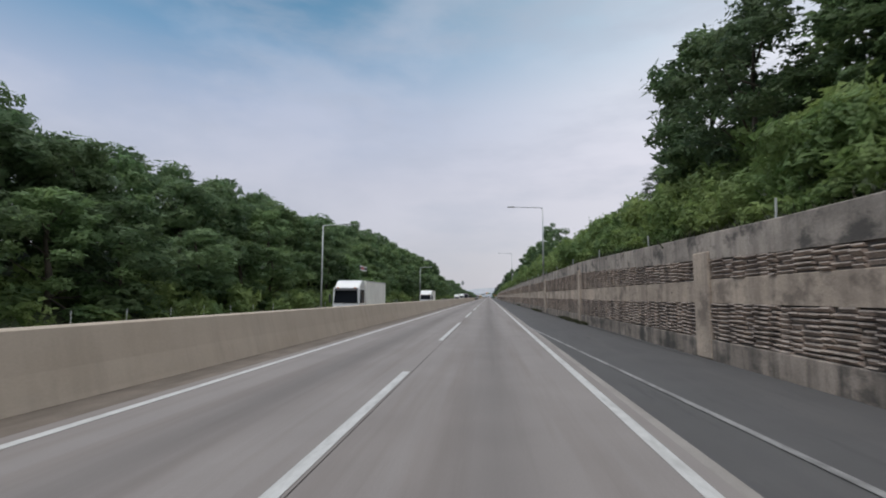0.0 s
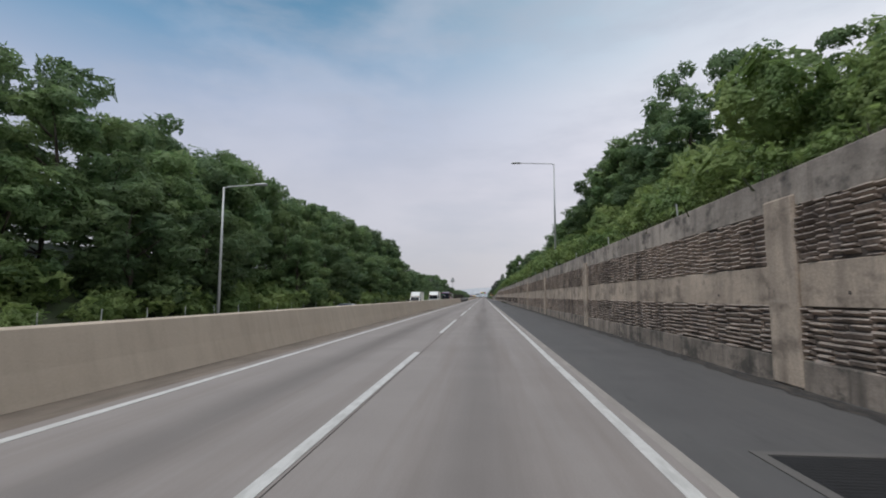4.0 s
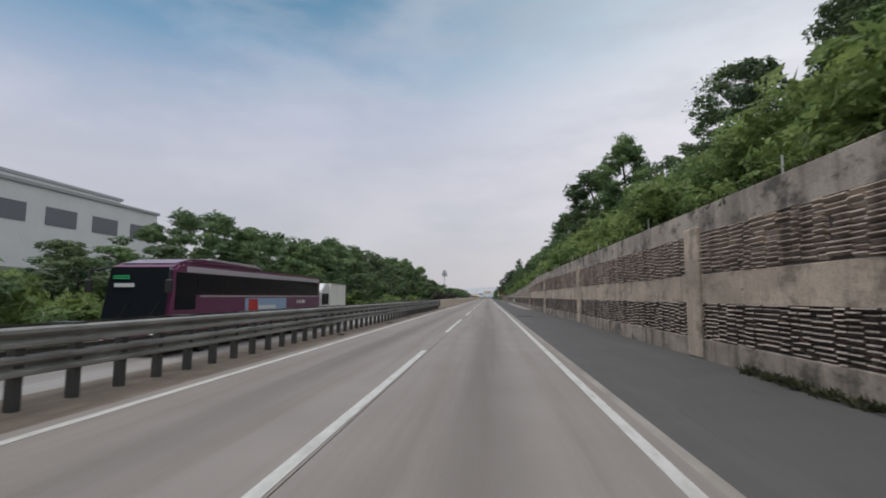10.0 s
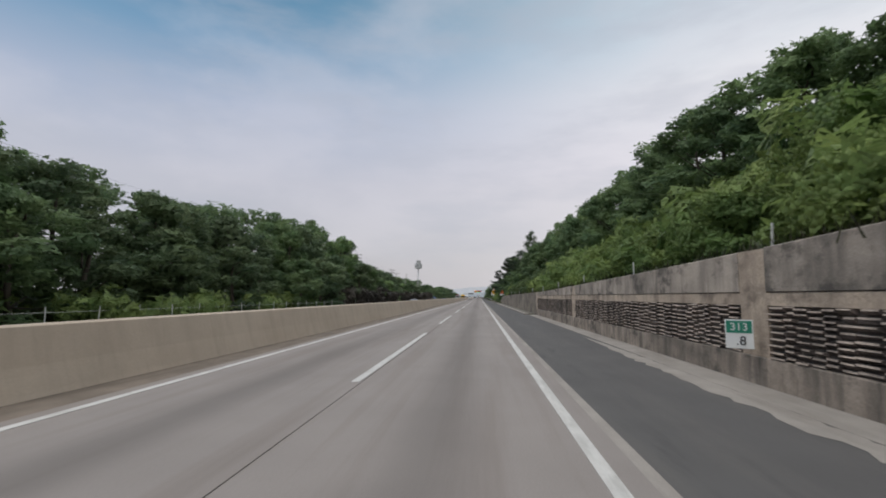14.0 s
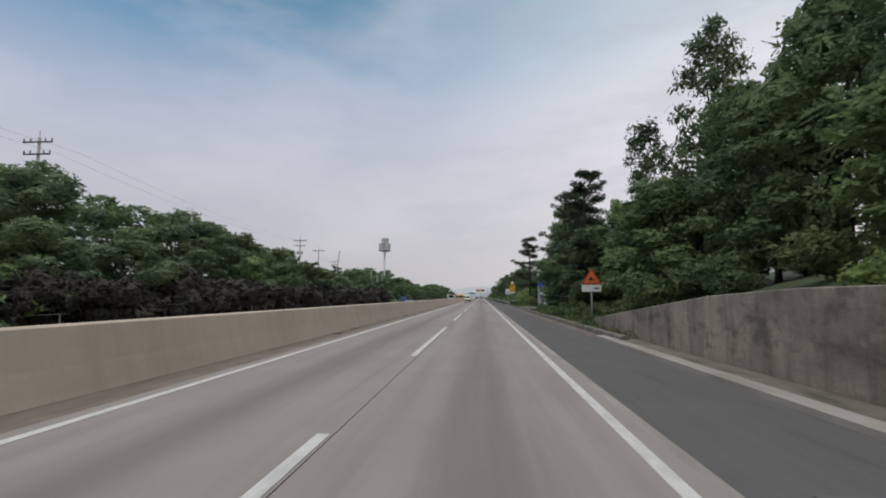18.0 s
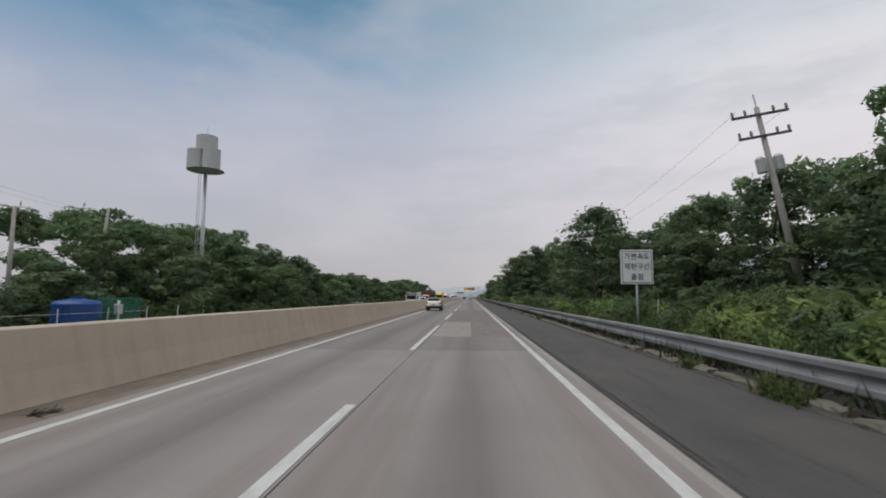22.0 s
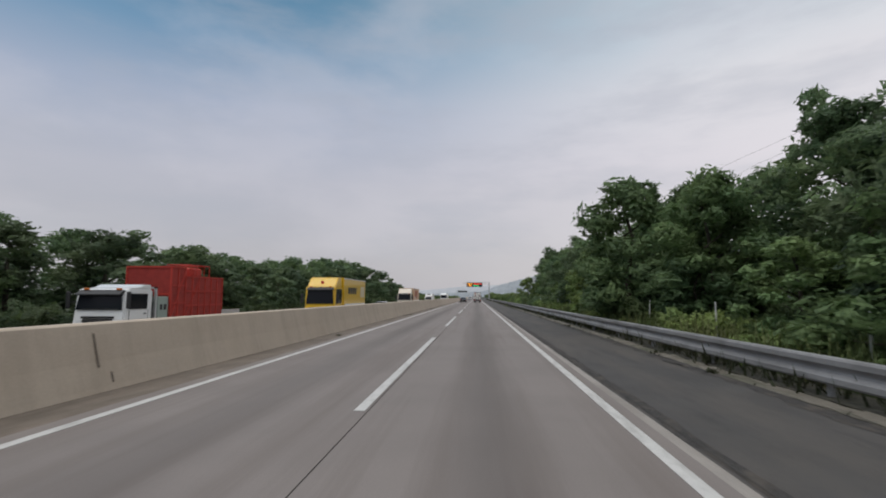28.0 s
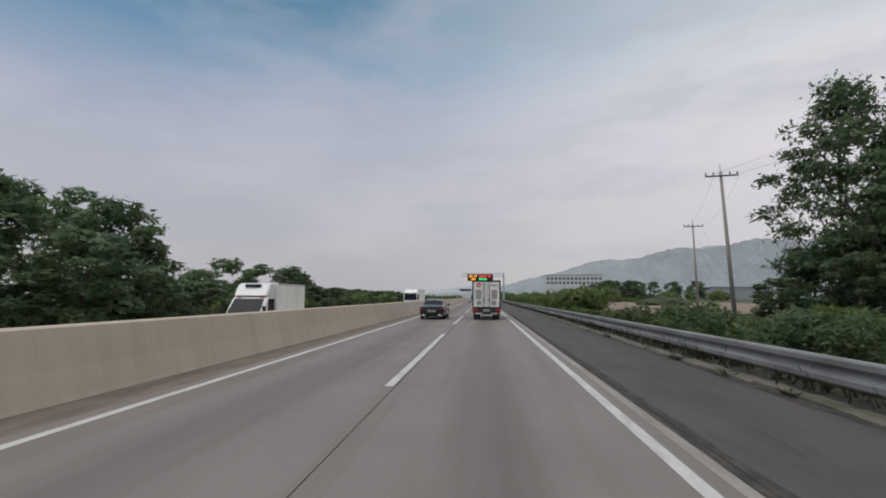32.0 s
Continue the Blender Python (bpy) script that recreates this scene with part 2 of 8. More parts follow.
M_ASPHALT_LATE = material("older shoulder asphalt", (0.066, 0.062, 0.060), rough=0.85, vary=0.2, scale=0.8, fine=70, bump=0.3,
                          stain=(0.10, 0.088, 0.078), stain_amt=0.7, stain_scale=(0.9, 0.2, 1))
M_PAINT = material("worn road paint", (0.54, 0.53, 0.51), rough=0.6, vary=0.1, scale=5, fine=80, stain=(0.36, 0.35, 0.33), stain_amt=0.7, stain_scale=(6, 1.2, 1))
M_JOINT = material("joint filler", (0.05, 0.048, 0.046), rough=0.9)
def layered(m, layers):
    """Lays noise patches of further colours over a material: (scale, from, to, amount, colour)."""
    nt = m.node_tree
    N, L = nt.nodes.new, nt.links.new
    b = nt.nodes["Principled BSDF"]
    src = b.inputs["Base Color"].links[0].from_socket
    geo = N("ShaderNodeNewGeometry")
    for sc, lo, hi, amt, tint in layers:
        mp, ns, mr, mix = N("ShaderNodeMapping"), N("ShaderNodeTexNoise"), N("ShaderNodeMapRange"), N("ShaderNodeMix")
        mp.inputs["Scale"].default_value = sc
        mp.inputs["Location"].default_value = (3.1, 7.7 * amt, 1.3)
        ns.inputs["Scale"].default_value, ns.inputs["Detail"].default_value, ns.inputs["Roughness"].default_value = 1.0, 7, 0.68
        mr.inputs["From Min"].default_value, mr.inputs["From Max"].default_value, mr.inputs["To Max"].default_value = lo, hi, amt
        mix.data_type = "RGBA"
        mix.inputs["B"].default_value = (*tint, 1)
        L(geo.outputs["Position"], mp.inputs[0])
        L(mp.outputs[0], ns.inputs["Vector"])
        L(ns.outputs["Fac"], mr.inputs["Value"])
        L(mr.outputs[0], mix.inputs["Factor"])
        L(src, mix.inputs["A"])
        src = mix.outputs["Result"]
    L(src, b.inputs["Base Color"])
    return m


def weathered(name, color, black, streak, blotch, mould=0.0, **kw):
    """Old wall concrete: runs of black growth down the face, broad damp blotches and patches of mould."""
    m = material(name, color, stain=black, stain_amt=streak, stain_scale=(1, 1.9, 0.28), **kw)
    layers = [((1, 0.22, 0.5), 0.45, 0.70, blotch, (black[0] * 1.5, black[1] * 1.45, black[2] * 1.4)), ((1, 7.0, 1.1), 0.56, 0.74, streak * 0.75, black), ((1, 0.9, 2.6), 0.60, 0.72, 0.45, (0.50, 0.43, 0.36))]
    if mould:
        layers.append(((1, 0.85, 1.3), 0.52, 0.62, mould, black))
    return layered(m, layers)


layered(M_ASPHALT, [((1.4, 0.10, 1), 0.50, 0.68, 0.55, (0.118, 0.110, 0.105)), ((3.0, 0.35, 1), 0.58, 0.70, 0.5, (0.055, 0.053, 0.053)), ((16, 11, 1), 0.66, 0.72, 0.6, (0.16, 0.148, 0.135))])
layered(M_ASPHALT_LATE, [((1.2, 0.12, 1), 0.48, 0.66, 0.6, (0.098, 0.086, 0.078)), ((2.6, 0.4, 1), 0.57, 0.68, 0.6, (0.038, 0.036, 0.035)), ((14, 9, 1), 0.65, 0.71, 0.65, (0.14, 0.125, 0.11))])
M_BARRIER = weathered("median concrete", (0.515, 0.43, 0.345), (0.27, 0.22, 0.172), 0.25, 0.45, vary=0.08, scale=0.5, fine=30, bump=0.05)
M_WALL = weathered("weathered wall concrete", (0.53, 0.43, 0.34), (0.095, 0.078, 0.066), 0.42, 0.55, 0.55, vary=0.25, scale=0.9, fine=30, bump=0.3)
M_COPING = weathered("blackened coping concrete", (0.43, 0.37, 0.315), (0.06, 0.055, 0.05), 0.5, 0.7, 0.8, vary=0.25, scale=0.9, fine=30, bump=0.3)
M_WALL_DARK = weathered("damp plinth concrete", (0.36, 0.30, 0.25), (0.06, 0.056, 0.05), 0.8, 0.75, 0.75, vary=0.25, scale=1.4, fine=30, bump=0.35)
M_WALL_GREY = weathered("dull grey wall concrete", (0.27, 0.23, 0.19), (0.05, 0.046, 0.04), 0.5, 0.75, 0.6, vary=0.25, scale=0.8, fine=30, bump=0.25)
M_RIB = weathered("split ribbed concrete", (0.45, 0.36, 0.295), (0.075, 0.065, 0.06), 0.8, 0.62, vary=0.35, scale=1.6, fine=25, bump=0.5)
M_RIB_LOW = weathered("black mossy ribbed concrete", (0.17, 0.135, 0.118), (0.028, 0.025, 0.024), 0.9, 0.85, vary=0.35, scale=1.6, fine=25, bump=0.5)
# Sky light on the upper rib edges is put into this paler colour.
M_RIB_LIP = weathered("rib edge concrete paled for sky light", (0.47, 0.39, 0.33), (0.12, 0.10, 0.09), 0.7, 0.6, vary=0.35, scale=2.2, fine=25, bump=0.3)
# Much darker than the wall: shade between the ribs is put into the colour.
M_RIB_BACK = material("recess concrete with gap shade painted in", (0.10, 0.085, 0.075), vary=0.3, scale=2)
M_STEEL = material("galvanised steel", (0.26, 0.26, 0.262), rough=0.7, metal=0.25, vary=0.15, scale=1.5, fine=40, bump=0.03,
                   stain=(0.13, 0.125, 0.12), stain_amt=0.6, stain_scale=(1, 0.5, 3))
M_POLE = material("pole steel", (0.50, 0.51, 0.51), rough=0.5, metal=0.5, vary=0.08, bump=0.0)
M_WOODPOLE = material("utility pole concrete", (0.30, 0.285, 0.26), vary=0.12, bump=0.05)
M_SOIL = material("grassy soil", (0.042, 0.052, 0.024), vary=0.4, scale=0.8, fine=12, bump=0.4, stain=(0.05, 0.08, 0.025), stain_amt=0.9, stain_scale=(0.5, 0.5, 0.5))
M_SOIL_DARK = material("dark damp soil", (0.03, 0.029, 0.022), vary=0.5, scale=2.5, fine=12, bump=0.8, stain=(0.07, 0.065, 0.045), stain_amt=0.7, stain_scale=(3, 2, 2))
M_FIELD = material("dry field soil", (0.22, 0.165, 0.12), vary=0.25, scale=0.3, fine=6, bump=0.2)
M_BARK = material("bark", (0.085, 0.07, 0.055), vary=0.35, scale=4, fine=40, bump=0.5)
M_LEAF_A = leaf_material("locust leaves", (0.14, 0.228, 0.10), (0.228, 0.318, 0.128), trans=0.45)
M_LEAF_B = leaf_material("broad leaves", (0.105, 0.172, 0.083), (0.175, 0.25, 0.108), trans=0.45)
M_LEAF_C = leaf_material("pine needles", (0.045, 0.07, 0.042), (0.065, 0.095, 0.05), trans=0.15, cells=14, gaps=0.4)
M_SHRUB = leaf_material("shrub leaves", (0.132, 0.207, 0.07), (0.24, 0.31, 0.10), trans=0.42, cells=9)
M_VINE = leaf_material("dry vine", (0.04, 0.036, 0.029), (0.075, 0.064, 0.05), trans=0.15, cells=12, gaps=0.2)
M_LEAF_D = leaf_material("deep green leaves", (0.094, 0.148, 0.08), (0.155, 0.21, 0.10), trans=0.4)
M_SHRUB_D = leaf_material("deep green shrub leaves", (0.068, 0.112, 0.052), (0.128, 0.172, 0.07), trans=0.4, cells=13, gaps=0.33)
M_KERB = material("mossy kerb concrete", (0.15, 0.133, 0.112), vary=0.25, scale=2, stain=(0.07, 0.07, 0.05), stain_amt=0.8, stain_scale=(2, 1, 2))
M_BERM = material("mossy edge concrete", (0.15, 0.135, 0.11), vary=0.25, scale=1.2, stain=(0.05, 0.055, 0.03), stain_amt=0.8, stain_scale=(2, 0.5, 1))
M_GUTTER = material("gritty brown gutter", (0.155, 0.128, 0.107), vary=0.3, scale=1.2, fine=25, bump=0.4, stain=(0.075, 0.068, 0.055), stain_amt=0.8, stain_scale=(1.6, 0.35, 1))
M_DRAIN = material("drain surround concrete", (0.12, 0.112, 0.105), vary=0.2, scale=2, stain=(0.09, 0.085, 0.08), stain_amt=0.7, stain_scale=(2, 2, 1))
M_GRASS = leaf_material("grass blades", (0.10, 0.15, 0.05), (0.19, 0.205, 0.08), gaps=0)
M_WEED_BLADE = leaf_material("dark weed blades", (0.04, 0.055, 0.025), (0.085, 0.08, 0.045), gaps=0)

# ---- building helpers ----
def mesh_ob(name, bm, mat, parent=None, label="", smooth=False):
    me = bpy.data.meshes.new(name)
    bm.to_mesh(me)
    bm.free()
    for mt in (mat if isinstance(mat, (list, tuple)) else [mat]):
        me.materials.append(mt)
    if smooth:
        me.shade_smooth()
    ob = new(name, me)
    if parent:
        ob.parent = parent
    if label:
        ob["label"] = label
    return ob


def part(name, bm, material_, parent, label="", smooth=False):
    """Links a bmesh as one mesh object under a thing or a part (local coordinates of the parent)."""
    return mesh_ob(name, bm, material_, parent, label, smooth)


def thing(name, label, category, m=None, group="", kind=""):
    ob = new(name)
    ob.empty_display_size = 0.3
    if m is not None:
        ob.matrix_world = m
    return tagged(ob, label, category, group, kind)


def box(bm, x0, x1, y0, y1, z0, z1, bevel=0.0, m=None):
    vs = [bm.verts.new((x, y, z)) for x in (x0, x1) for y in (y0, y1) for z in (z0, z1)]
    fs = [bm.faces.new([vs[i] for i in q]) for q in ((0, 1, 3, 2), (4, 6, 7, 5), (0, 4, 5, 1), (2, 3, 7, 6), (0, 2, 6, 4), (1, 5, 7, 3))]
    if bevel:
        es = list({e for f in fs for e in f.edges})
        r = bmesh.ops.bevel(bm, geom=es, offset=bevel, segments=1, affect="EDGES", clamp_overlap=True)
        vs = list({v for f in r["faces"] for v in f.verts} | {v for v in vs if v.is_valid})
    if m is not None:
        bmesh.ops.transform(bm, matrix=m, verts=vs)
    return bm


def boxes(*specs, bevel=0.0):
    bm = bmesh.new()
    for s in specs:
        box(bm, *s, bevel=bevel)
    return bm


def tube(bm, pts, radii, n=8, cap=True):
    """A round bar through pts."""
    rings = []
    for i, p in enumerate(pts):
        p = Vector(p)
        d = Vector(pts[min(i + 1, len(pts) - 1)]) - Vector(pts[max(i - 1, 0)])
        q = d.to_track_quat("Z", "Y")
        r = radii[i] if isinstance(radii, (list, tuple)) else radii
        rings.append([bm.verts.new(p + q @ Vector((r * math.cos(2 * math.pi * k / n), r * math.sin(2 * math.pi * k / n), 0))) for k in range(n)])
    for a, b in zip(rings, rings[1:]):
        for k in range(n):
            bm.faces.new((a[k], a[(k + 1) % n], b[(k + 1) % n], b[k]))
    if cap:
        bm.faces.new(rings[0][::-1])
        bm.faces.new(rings[-1])
    return bm


def sweep(profile, ys, closed=True, dx=None):
    """A profile of (x, z) drawn along y; dx(y) shifts and returns (x shift, z scale)."""
    bm = bmesh.new()
    rings = []
    for y in ys:
        sx, sz = dx(y) if dx else (0, 1)
        rings.append([bm.verts.new((x + sx, y, z * sz)) for x, z in profile])
    n = len(profile)
    for a, b in zip(rings, rings[1:]):
        for k in range(n if closed else n - 1):
            bm.faces.new((a[k], b[k], b[(k + 1) % n], a[(k + 1) % n]))
    if closed:
        bm.faces.new(rings[0])
        bm.faces.new(rings[-1][::-1])
    bmesh.ops.recalc_face_normals(bm, faces=bm.faces)
    return bm


def soup(name, verts, faces, mat, parent=None):
    me = bpy.data.meshes.new(name)
    me.from_pydata(verts, [], faces)
    me.materials.append(mat)
    ob = new(name, me)
    if parent:
        ob.parent = parent
    return ob


def quads_mesh(name, V, mat):
    """V: n x 4 x 3 corners of loose quads."""
    n = len(V)
    me = bpy.data.meshes.new(name)
    me.vertices.add(n * 4)
    me.vertices.foreach_set("co", np.ascontiguousarray(V, dtype=np.float32).reshape(-1))
    me.loops.add(n * 4)
    me.loops.foreach_set("vertex_index", np.arange(n * 4, dtype=np.int32))
    me.polygons.add(n)
    me.polygons.foreach_set("loop_start", np.arange(0, n * 4, 4, dtype=np.int32))
    me.update(calc_edges=True)
    me.materials.append(mat)
    return me


def lerp(y, table):
    return float(np.interp(y, [p[0] for p in table], [p[1] for p in table]))


# ---- the lie of the land ----
Y0, Y1 = -60.0, 1500.0
WALL_X, WALL_END = 5.85, 455.0
WALL_TOP = [(-60, 3.0), (9, 3.18), (21, 3.5), (33, 3.86), (58, 3.94), (81, 4.05), (93, 4.12), (110, 4.02), (175, 4.02), (235, 4.06), (276, 4.06), (291, 3.98), (298, 3.88), (309, 3.28), (322, 3.0), (345, 2.45), (372, 2.05), (424, 1.88), (438, 1.8), (447, 1.05), (455, 0.3)]
BANK_SLOPE = [(-60, 0.62), (330, 0.62), (400, 0.45), (440, 0.25), (520, 0.12), (560, 0.0), (800, -0.02), (1500, 0.0)]
LEFT_SLOPE = [(-60, 0.30), (235, 0.36), (262, 0.24), (330, 0.18), (430, 0.05), (560, 0.0), (1500, 0.0)]


def land(x, y):
    if x > 6.2:
        base = lerp(y, WALL_TOP) - 0.15 if y < WALL_END else 0.15
        rise = min(x - 6.2, 16.0)
        if 474 < y < 502:
            rise = max(0.0, rise - 5.5)
        return base + rise * lerp(y, BANK_SLOPE)
    if x < -18.0:
        return -0.6 + min(-18.0 - x, 20.0) * lerp(y, LEFT_SLOPE)
    return -0.12 if x > -7.5 else -0.75


def build_ground():
    xs = [-2500, -900, -400, -200, -120, -80, -60, -48, -38, -33, -28, -24, -21, -19.5, -18.01, -17.9, -7.6, -7.4, 0, 5, 6.199, 6.21, 7, 8, 10, 12, 15, 18, 22.2, 30, 45, 70, 120, 200, 400, 900, 2500]
    ys = list(np.arange(-60, 900, 7.5)) + [930, 970, 1020, 1100, 1250, 1500, 2000, 3000, 4500]
    verts, faces = [], []
    rng = random.Random(4)
    for y in ys:
        for x in xs:
            z = land(x, y)
            if abs(x) > 21:
                z += rng.uniform(-0.25, 0.25)
            verts.append((x, y, z))
    w = len(xs)
    for j in range(len(ys) - 1):
        for i in range(w - 1):
            a = j * w + i
            faces.append((a, a + 1, a + w + 1, a + w))
    g = soup("ground", verts, faces, M_SOIL)
    return tagged(g, "grassy soil of the verges, banks and far fields", "ground", kind="structure")


build_ground()

# carriageway: two lanes with a joint between them, shoulders, lines
YS = list(np.arange(Y0, 1500.1, 30.0))


def strip(name, x0, x1, z, mat, label, category, y0=Y0, y1=Y1, thick=0.3):
    ys = [y for y in YS if y0 < y < y1]
    ob = mesh_ob(name, sweep([(x0, z - thick), (x0, z), (x1, z), (x1, z - thick)], [y0] + ys + [y1]), mat)
    return tagged(ob, label, category, kind="structure")


strip("road", -5.6, -1.702, 0.0, M_ROAD, "pale grey concrete passing lane with dark oil band", "road", y1=540.0)
strip("road_further", -5.6, -1.702, 0.0, M_ROAD_LATE, "older browner concrete passing lane with oil band", "road", y0=540.02)
strip("road_nearside_lane", -1.686, 2.05, 0.0, M_ROAD, "pale grey concrete driving lane with dark oil band", "road", y1=540.0)
strip("road_nearside_lane_further", -1.686, 2.05, 0.0, M_ROAD_LATE, "older browner concrete driving lane with oil band", "road", y0=540.02)
strip("joint", -1.71, -1.68, -0.012, M_JOINT, "dark sealed lengthwise joint between the lanes", "road joint", thick=0.1)
strip("road_edge", -6.95, -5.601, -0.004, M_DIRT, "brown gritty gutter strip beside the median barrier", "road edge")
strip("road_edge_nearside", 2.051, 2.20, -0.003, M_EDGE, "brownish concrete strip outside the edge line", "road edge")
strip("shoulder", 2.201, 5.8, -0.012, M_ASPHALT, "dark grey asphalt hard shoulder", "hard shoulder", y1=527.0)
strip("shoulder_further", 2.201, 5.8, -0.012, M_ASPHALT_LATE, "older patched asphalt hard shoulder", "hard shoulder", y0=527.02)
strip("road_opposite", -18.2, -7.3, -0.5, M_ROAD_OPP, "pale grey concrete carriageway beyond the median", "road")

strip("lane_marking", -5.33, -5.17, 0.006, M_PAINT, "worn white solid line at the median side", "lane marking", thick=0.005)
EDGE_DRIFT = [(-60, .02), (6, .02), (60, .04), (103, .075), (150, .03), (200, -.01), (240, .03), (266, .07), (300, .02), (314, 0), (336, -.07), (360, -.06), (400, -.02), (500, 0), (600, .035), (700, 0), (1500, 0)]
edge_r = mesh_ob("lane_marking_nearside", sweep([(1.69, 0.001), (1.69, 0.006), (1.85, 0.006), (1.85, 0.001)], list(np.arange(Y0, Y1 + 1, 15.0)), dx=lambda y: (lerp(y, EDGE_DRIFT), 1)), M_PAINT)
tagged(edge_r, "worn white solid line beside the hard shoulder", "lane marking", kind="structure")
DASH_L = 12.4


def dashes():
    root = thing("lane_marking_centre", "worn white broken line between the two lanes", "lane marking", kind="structure")
    bm = bmesh.new()
    box(bm, -1.90, -1.74, 0, DASH_L, 0.001, 0.007)
    me = None
    for k in range(-3, 60):
        if me is None:
            ob = part("dash", bm, M_PAINT, root)
            me = ob.data
        else:
            ob = new("dash", me)
            ob.parent = root
        ob.location = (0, k * 20.0, 0)


dashes()

# median barrier in two runs with a steel rail between
BAR = [(-6.44, 0.0), (-6.47, 0.08), (-6.60, 0.50), (-6.75, 1.12), (-6.80, 1.15), (-7.00, 1.15), (-7.04, 1.12), (-7.12, 0.5), (-7.20, 0.28), (-7.38, 0.06), (-7.38, 0.0)]
GAP0, GAP1 = 241.0, 303.0
for nm, a, b in (("median_barrier", Y0, GAP0), ("median_barrier", GAP1, Y1)):
    ys = [a] + [y for y in np.arange(Y0, Y1, 12.0) if a + 1 < y < b - 1] + [b]
    bar_bm = sweep(BAR + [(-7.38, -0.7), (-6.42, -0.2)], ys)
    for f in bar_bm.faces:
        f.material_index = 1 if f.calc_center_median().z < -0.05 and abs(f.normal.y) < 0.5 else 0
    tagged(mesh_ob(nm, bar_bm, [M_BARRIER, M_DIRT]), "tan concrete median barrier with dirty foot", "barrier", kind="structure")

# ---- retaining wall ----
PILASTERS = [-21.6, -2.9, 15.8, 34.1, 53.2, 72.2, 91.0, 107.9, 126, 144.2, 162.4, 180.4, 198.2, 217, 234.5, 251.8, 269.2, 288.0, 306.2, 323.3, 340.6, 358.6, 376.2]


def retaining_wall():
    ys = sorted(set([291.0, 298.0, 303.5, 309.0] + list(np.arange(-60, 424, 6.0)) + [424, 428, 432, 436, 440, 444, 448, 452, 455]))
    bm = bmesh.new()
    rings = []
    for y in ys:
        t = lerp(y, WALL_TOP)
        rings.append([bm.verts.new(p) for p in ((WALL_X + 0.06, y, -0.3), (WALL_X + 0.06, y, t), (WALL_X + 0.45, y, t), (WALL_X + 0.45, y, -0.3))])
    for a, b in zip(rings, rings[1:]):
        for k in range(4):
            bm.faces.new((a[k], b[k], b[(k + 1) % 4], a[(k + 1) % 4]))
    bm.faces.new(rings[0])
    bm.faces.new(rings[-1][::-1])
    bmesh.ops.recalc_face_normals(bm, faces=bm.faces)
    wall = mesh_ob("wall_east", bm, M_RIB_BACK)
    tagged(wall, "weathered concrete retaining wall with ribbed panels and pilasters", "retaining wall", kind="structure")
    # smooth bands stand proud of the recess; the recess carries split ribs
    def band(name, ya, yb, za, zb, mat, proud):
        ys2 = [ya] + [y for y in ys if ya + 0.5 < y < yb - 0.5] + [yb]
        b2 = bmesh.new()
        rr = []
        for y in ys2:
            z0 = za(y) if callable(za) else za
            z1 = zb(y) if callable(zb) else zb
            rr.append([b2.verts.new(p) for p in ((WALL_X + 0.06 - proud, y, z0), (WALL_X + 0.06 - proud, y, z1 - 0.02), (WALL_X + 0.08 - proud, y, z1), (WALL_X + 0.10, y, z1), (WALL_X + 0.10, y, z0))])
        for a, b in zip(rr, rr[1:]):
            for k in range(5):
                b2.faces.new((a[k], b[k], b[(k + 1) % 5], a[(k + 1) % 5]))
        b2.faces.new(rr[0])
        b2.faces.new(rr[-1][::-1])
        bmesh.ops.recalc_face_normals(b2, faces=b2.faces)
        return part(name, b2, mat, wall)

    rng = random.Random(11)
    rib_v, rib_f, rib_low = [], [], []

    def ribs(ya, yb, za, zb, low=False):
        """Upright columns of split ledges, each column shifted against its neighbours."""
        if yb < -14:
            return
        y = ya
        xb = WALL_X + 0.065
        while y < yb - 0.08:
            wd = min(rng.choice((0.28, 0.34, 0.40, 0.46, 0.58)), yb - y)
            z = za - rng.uniform(0, 0.11)
            base = rng.uniform(0.0, 0.025)
            zt = min(zb(y), zb(y + wd)) if callable(zb) else zb
            while z < zt - 0.03:
                h = rng.uniform(0.09, 0.125)
                z0, z1 = max(z + h * rng.uniform(0.18, 0.36), za + 0.004), min(z + h, zt - 0.004)
                z += h
                if z1 - z0 < 0.03:
                    continue
                d = base + rng.uniform(0.05, 0.115)
                d2 = d * rng.uniform(0.75, 1.1)
                ft = base + rng.uniform(0.0, 0.02)
                lip = z1 - rng.uniform(0.018, 0.032)
                cut = rng.uniform(0.0, 0.02)
                ln = wd if rng.random() > 0.12 else wd * 0.7
                i = len(rib_v)
                rib_low.append(low)
                rib_v.extend([(xb, y, z0), (xb - ft, y, z0), (xb - d, y + cut, lip), (xb - d + 0.012, y + cut, z1), (xb, y, z1 + 0.002),
                              (xb, y + ln, z0), (xb - ft, y + ln, z0), (xb - d2, y + ln - cut, lip), (xb - d2 + 0.012, y + ln - cut, z1), (xb, y + ln, z1 + 0.002)])
                rib_f.extend([(i + 1, i + 6, i + 7, i + 2), (i + 2, i + 7, i + 8, i + 3), (i + 3, i + 8, i + 9, i + 4), (i, i + 5, i + 6, i + 1), (i, i + 1, i + 2, i + 3, i + 4), (i + 9, i + 8, i + 7, i + 6, i + 5)])
            y += wd

    def top(y):
        return lerp(y, WALL_TOP)

    band("plinth", -60, 376, -0.05, 0.52, M_WALL_DARK, 0.10)
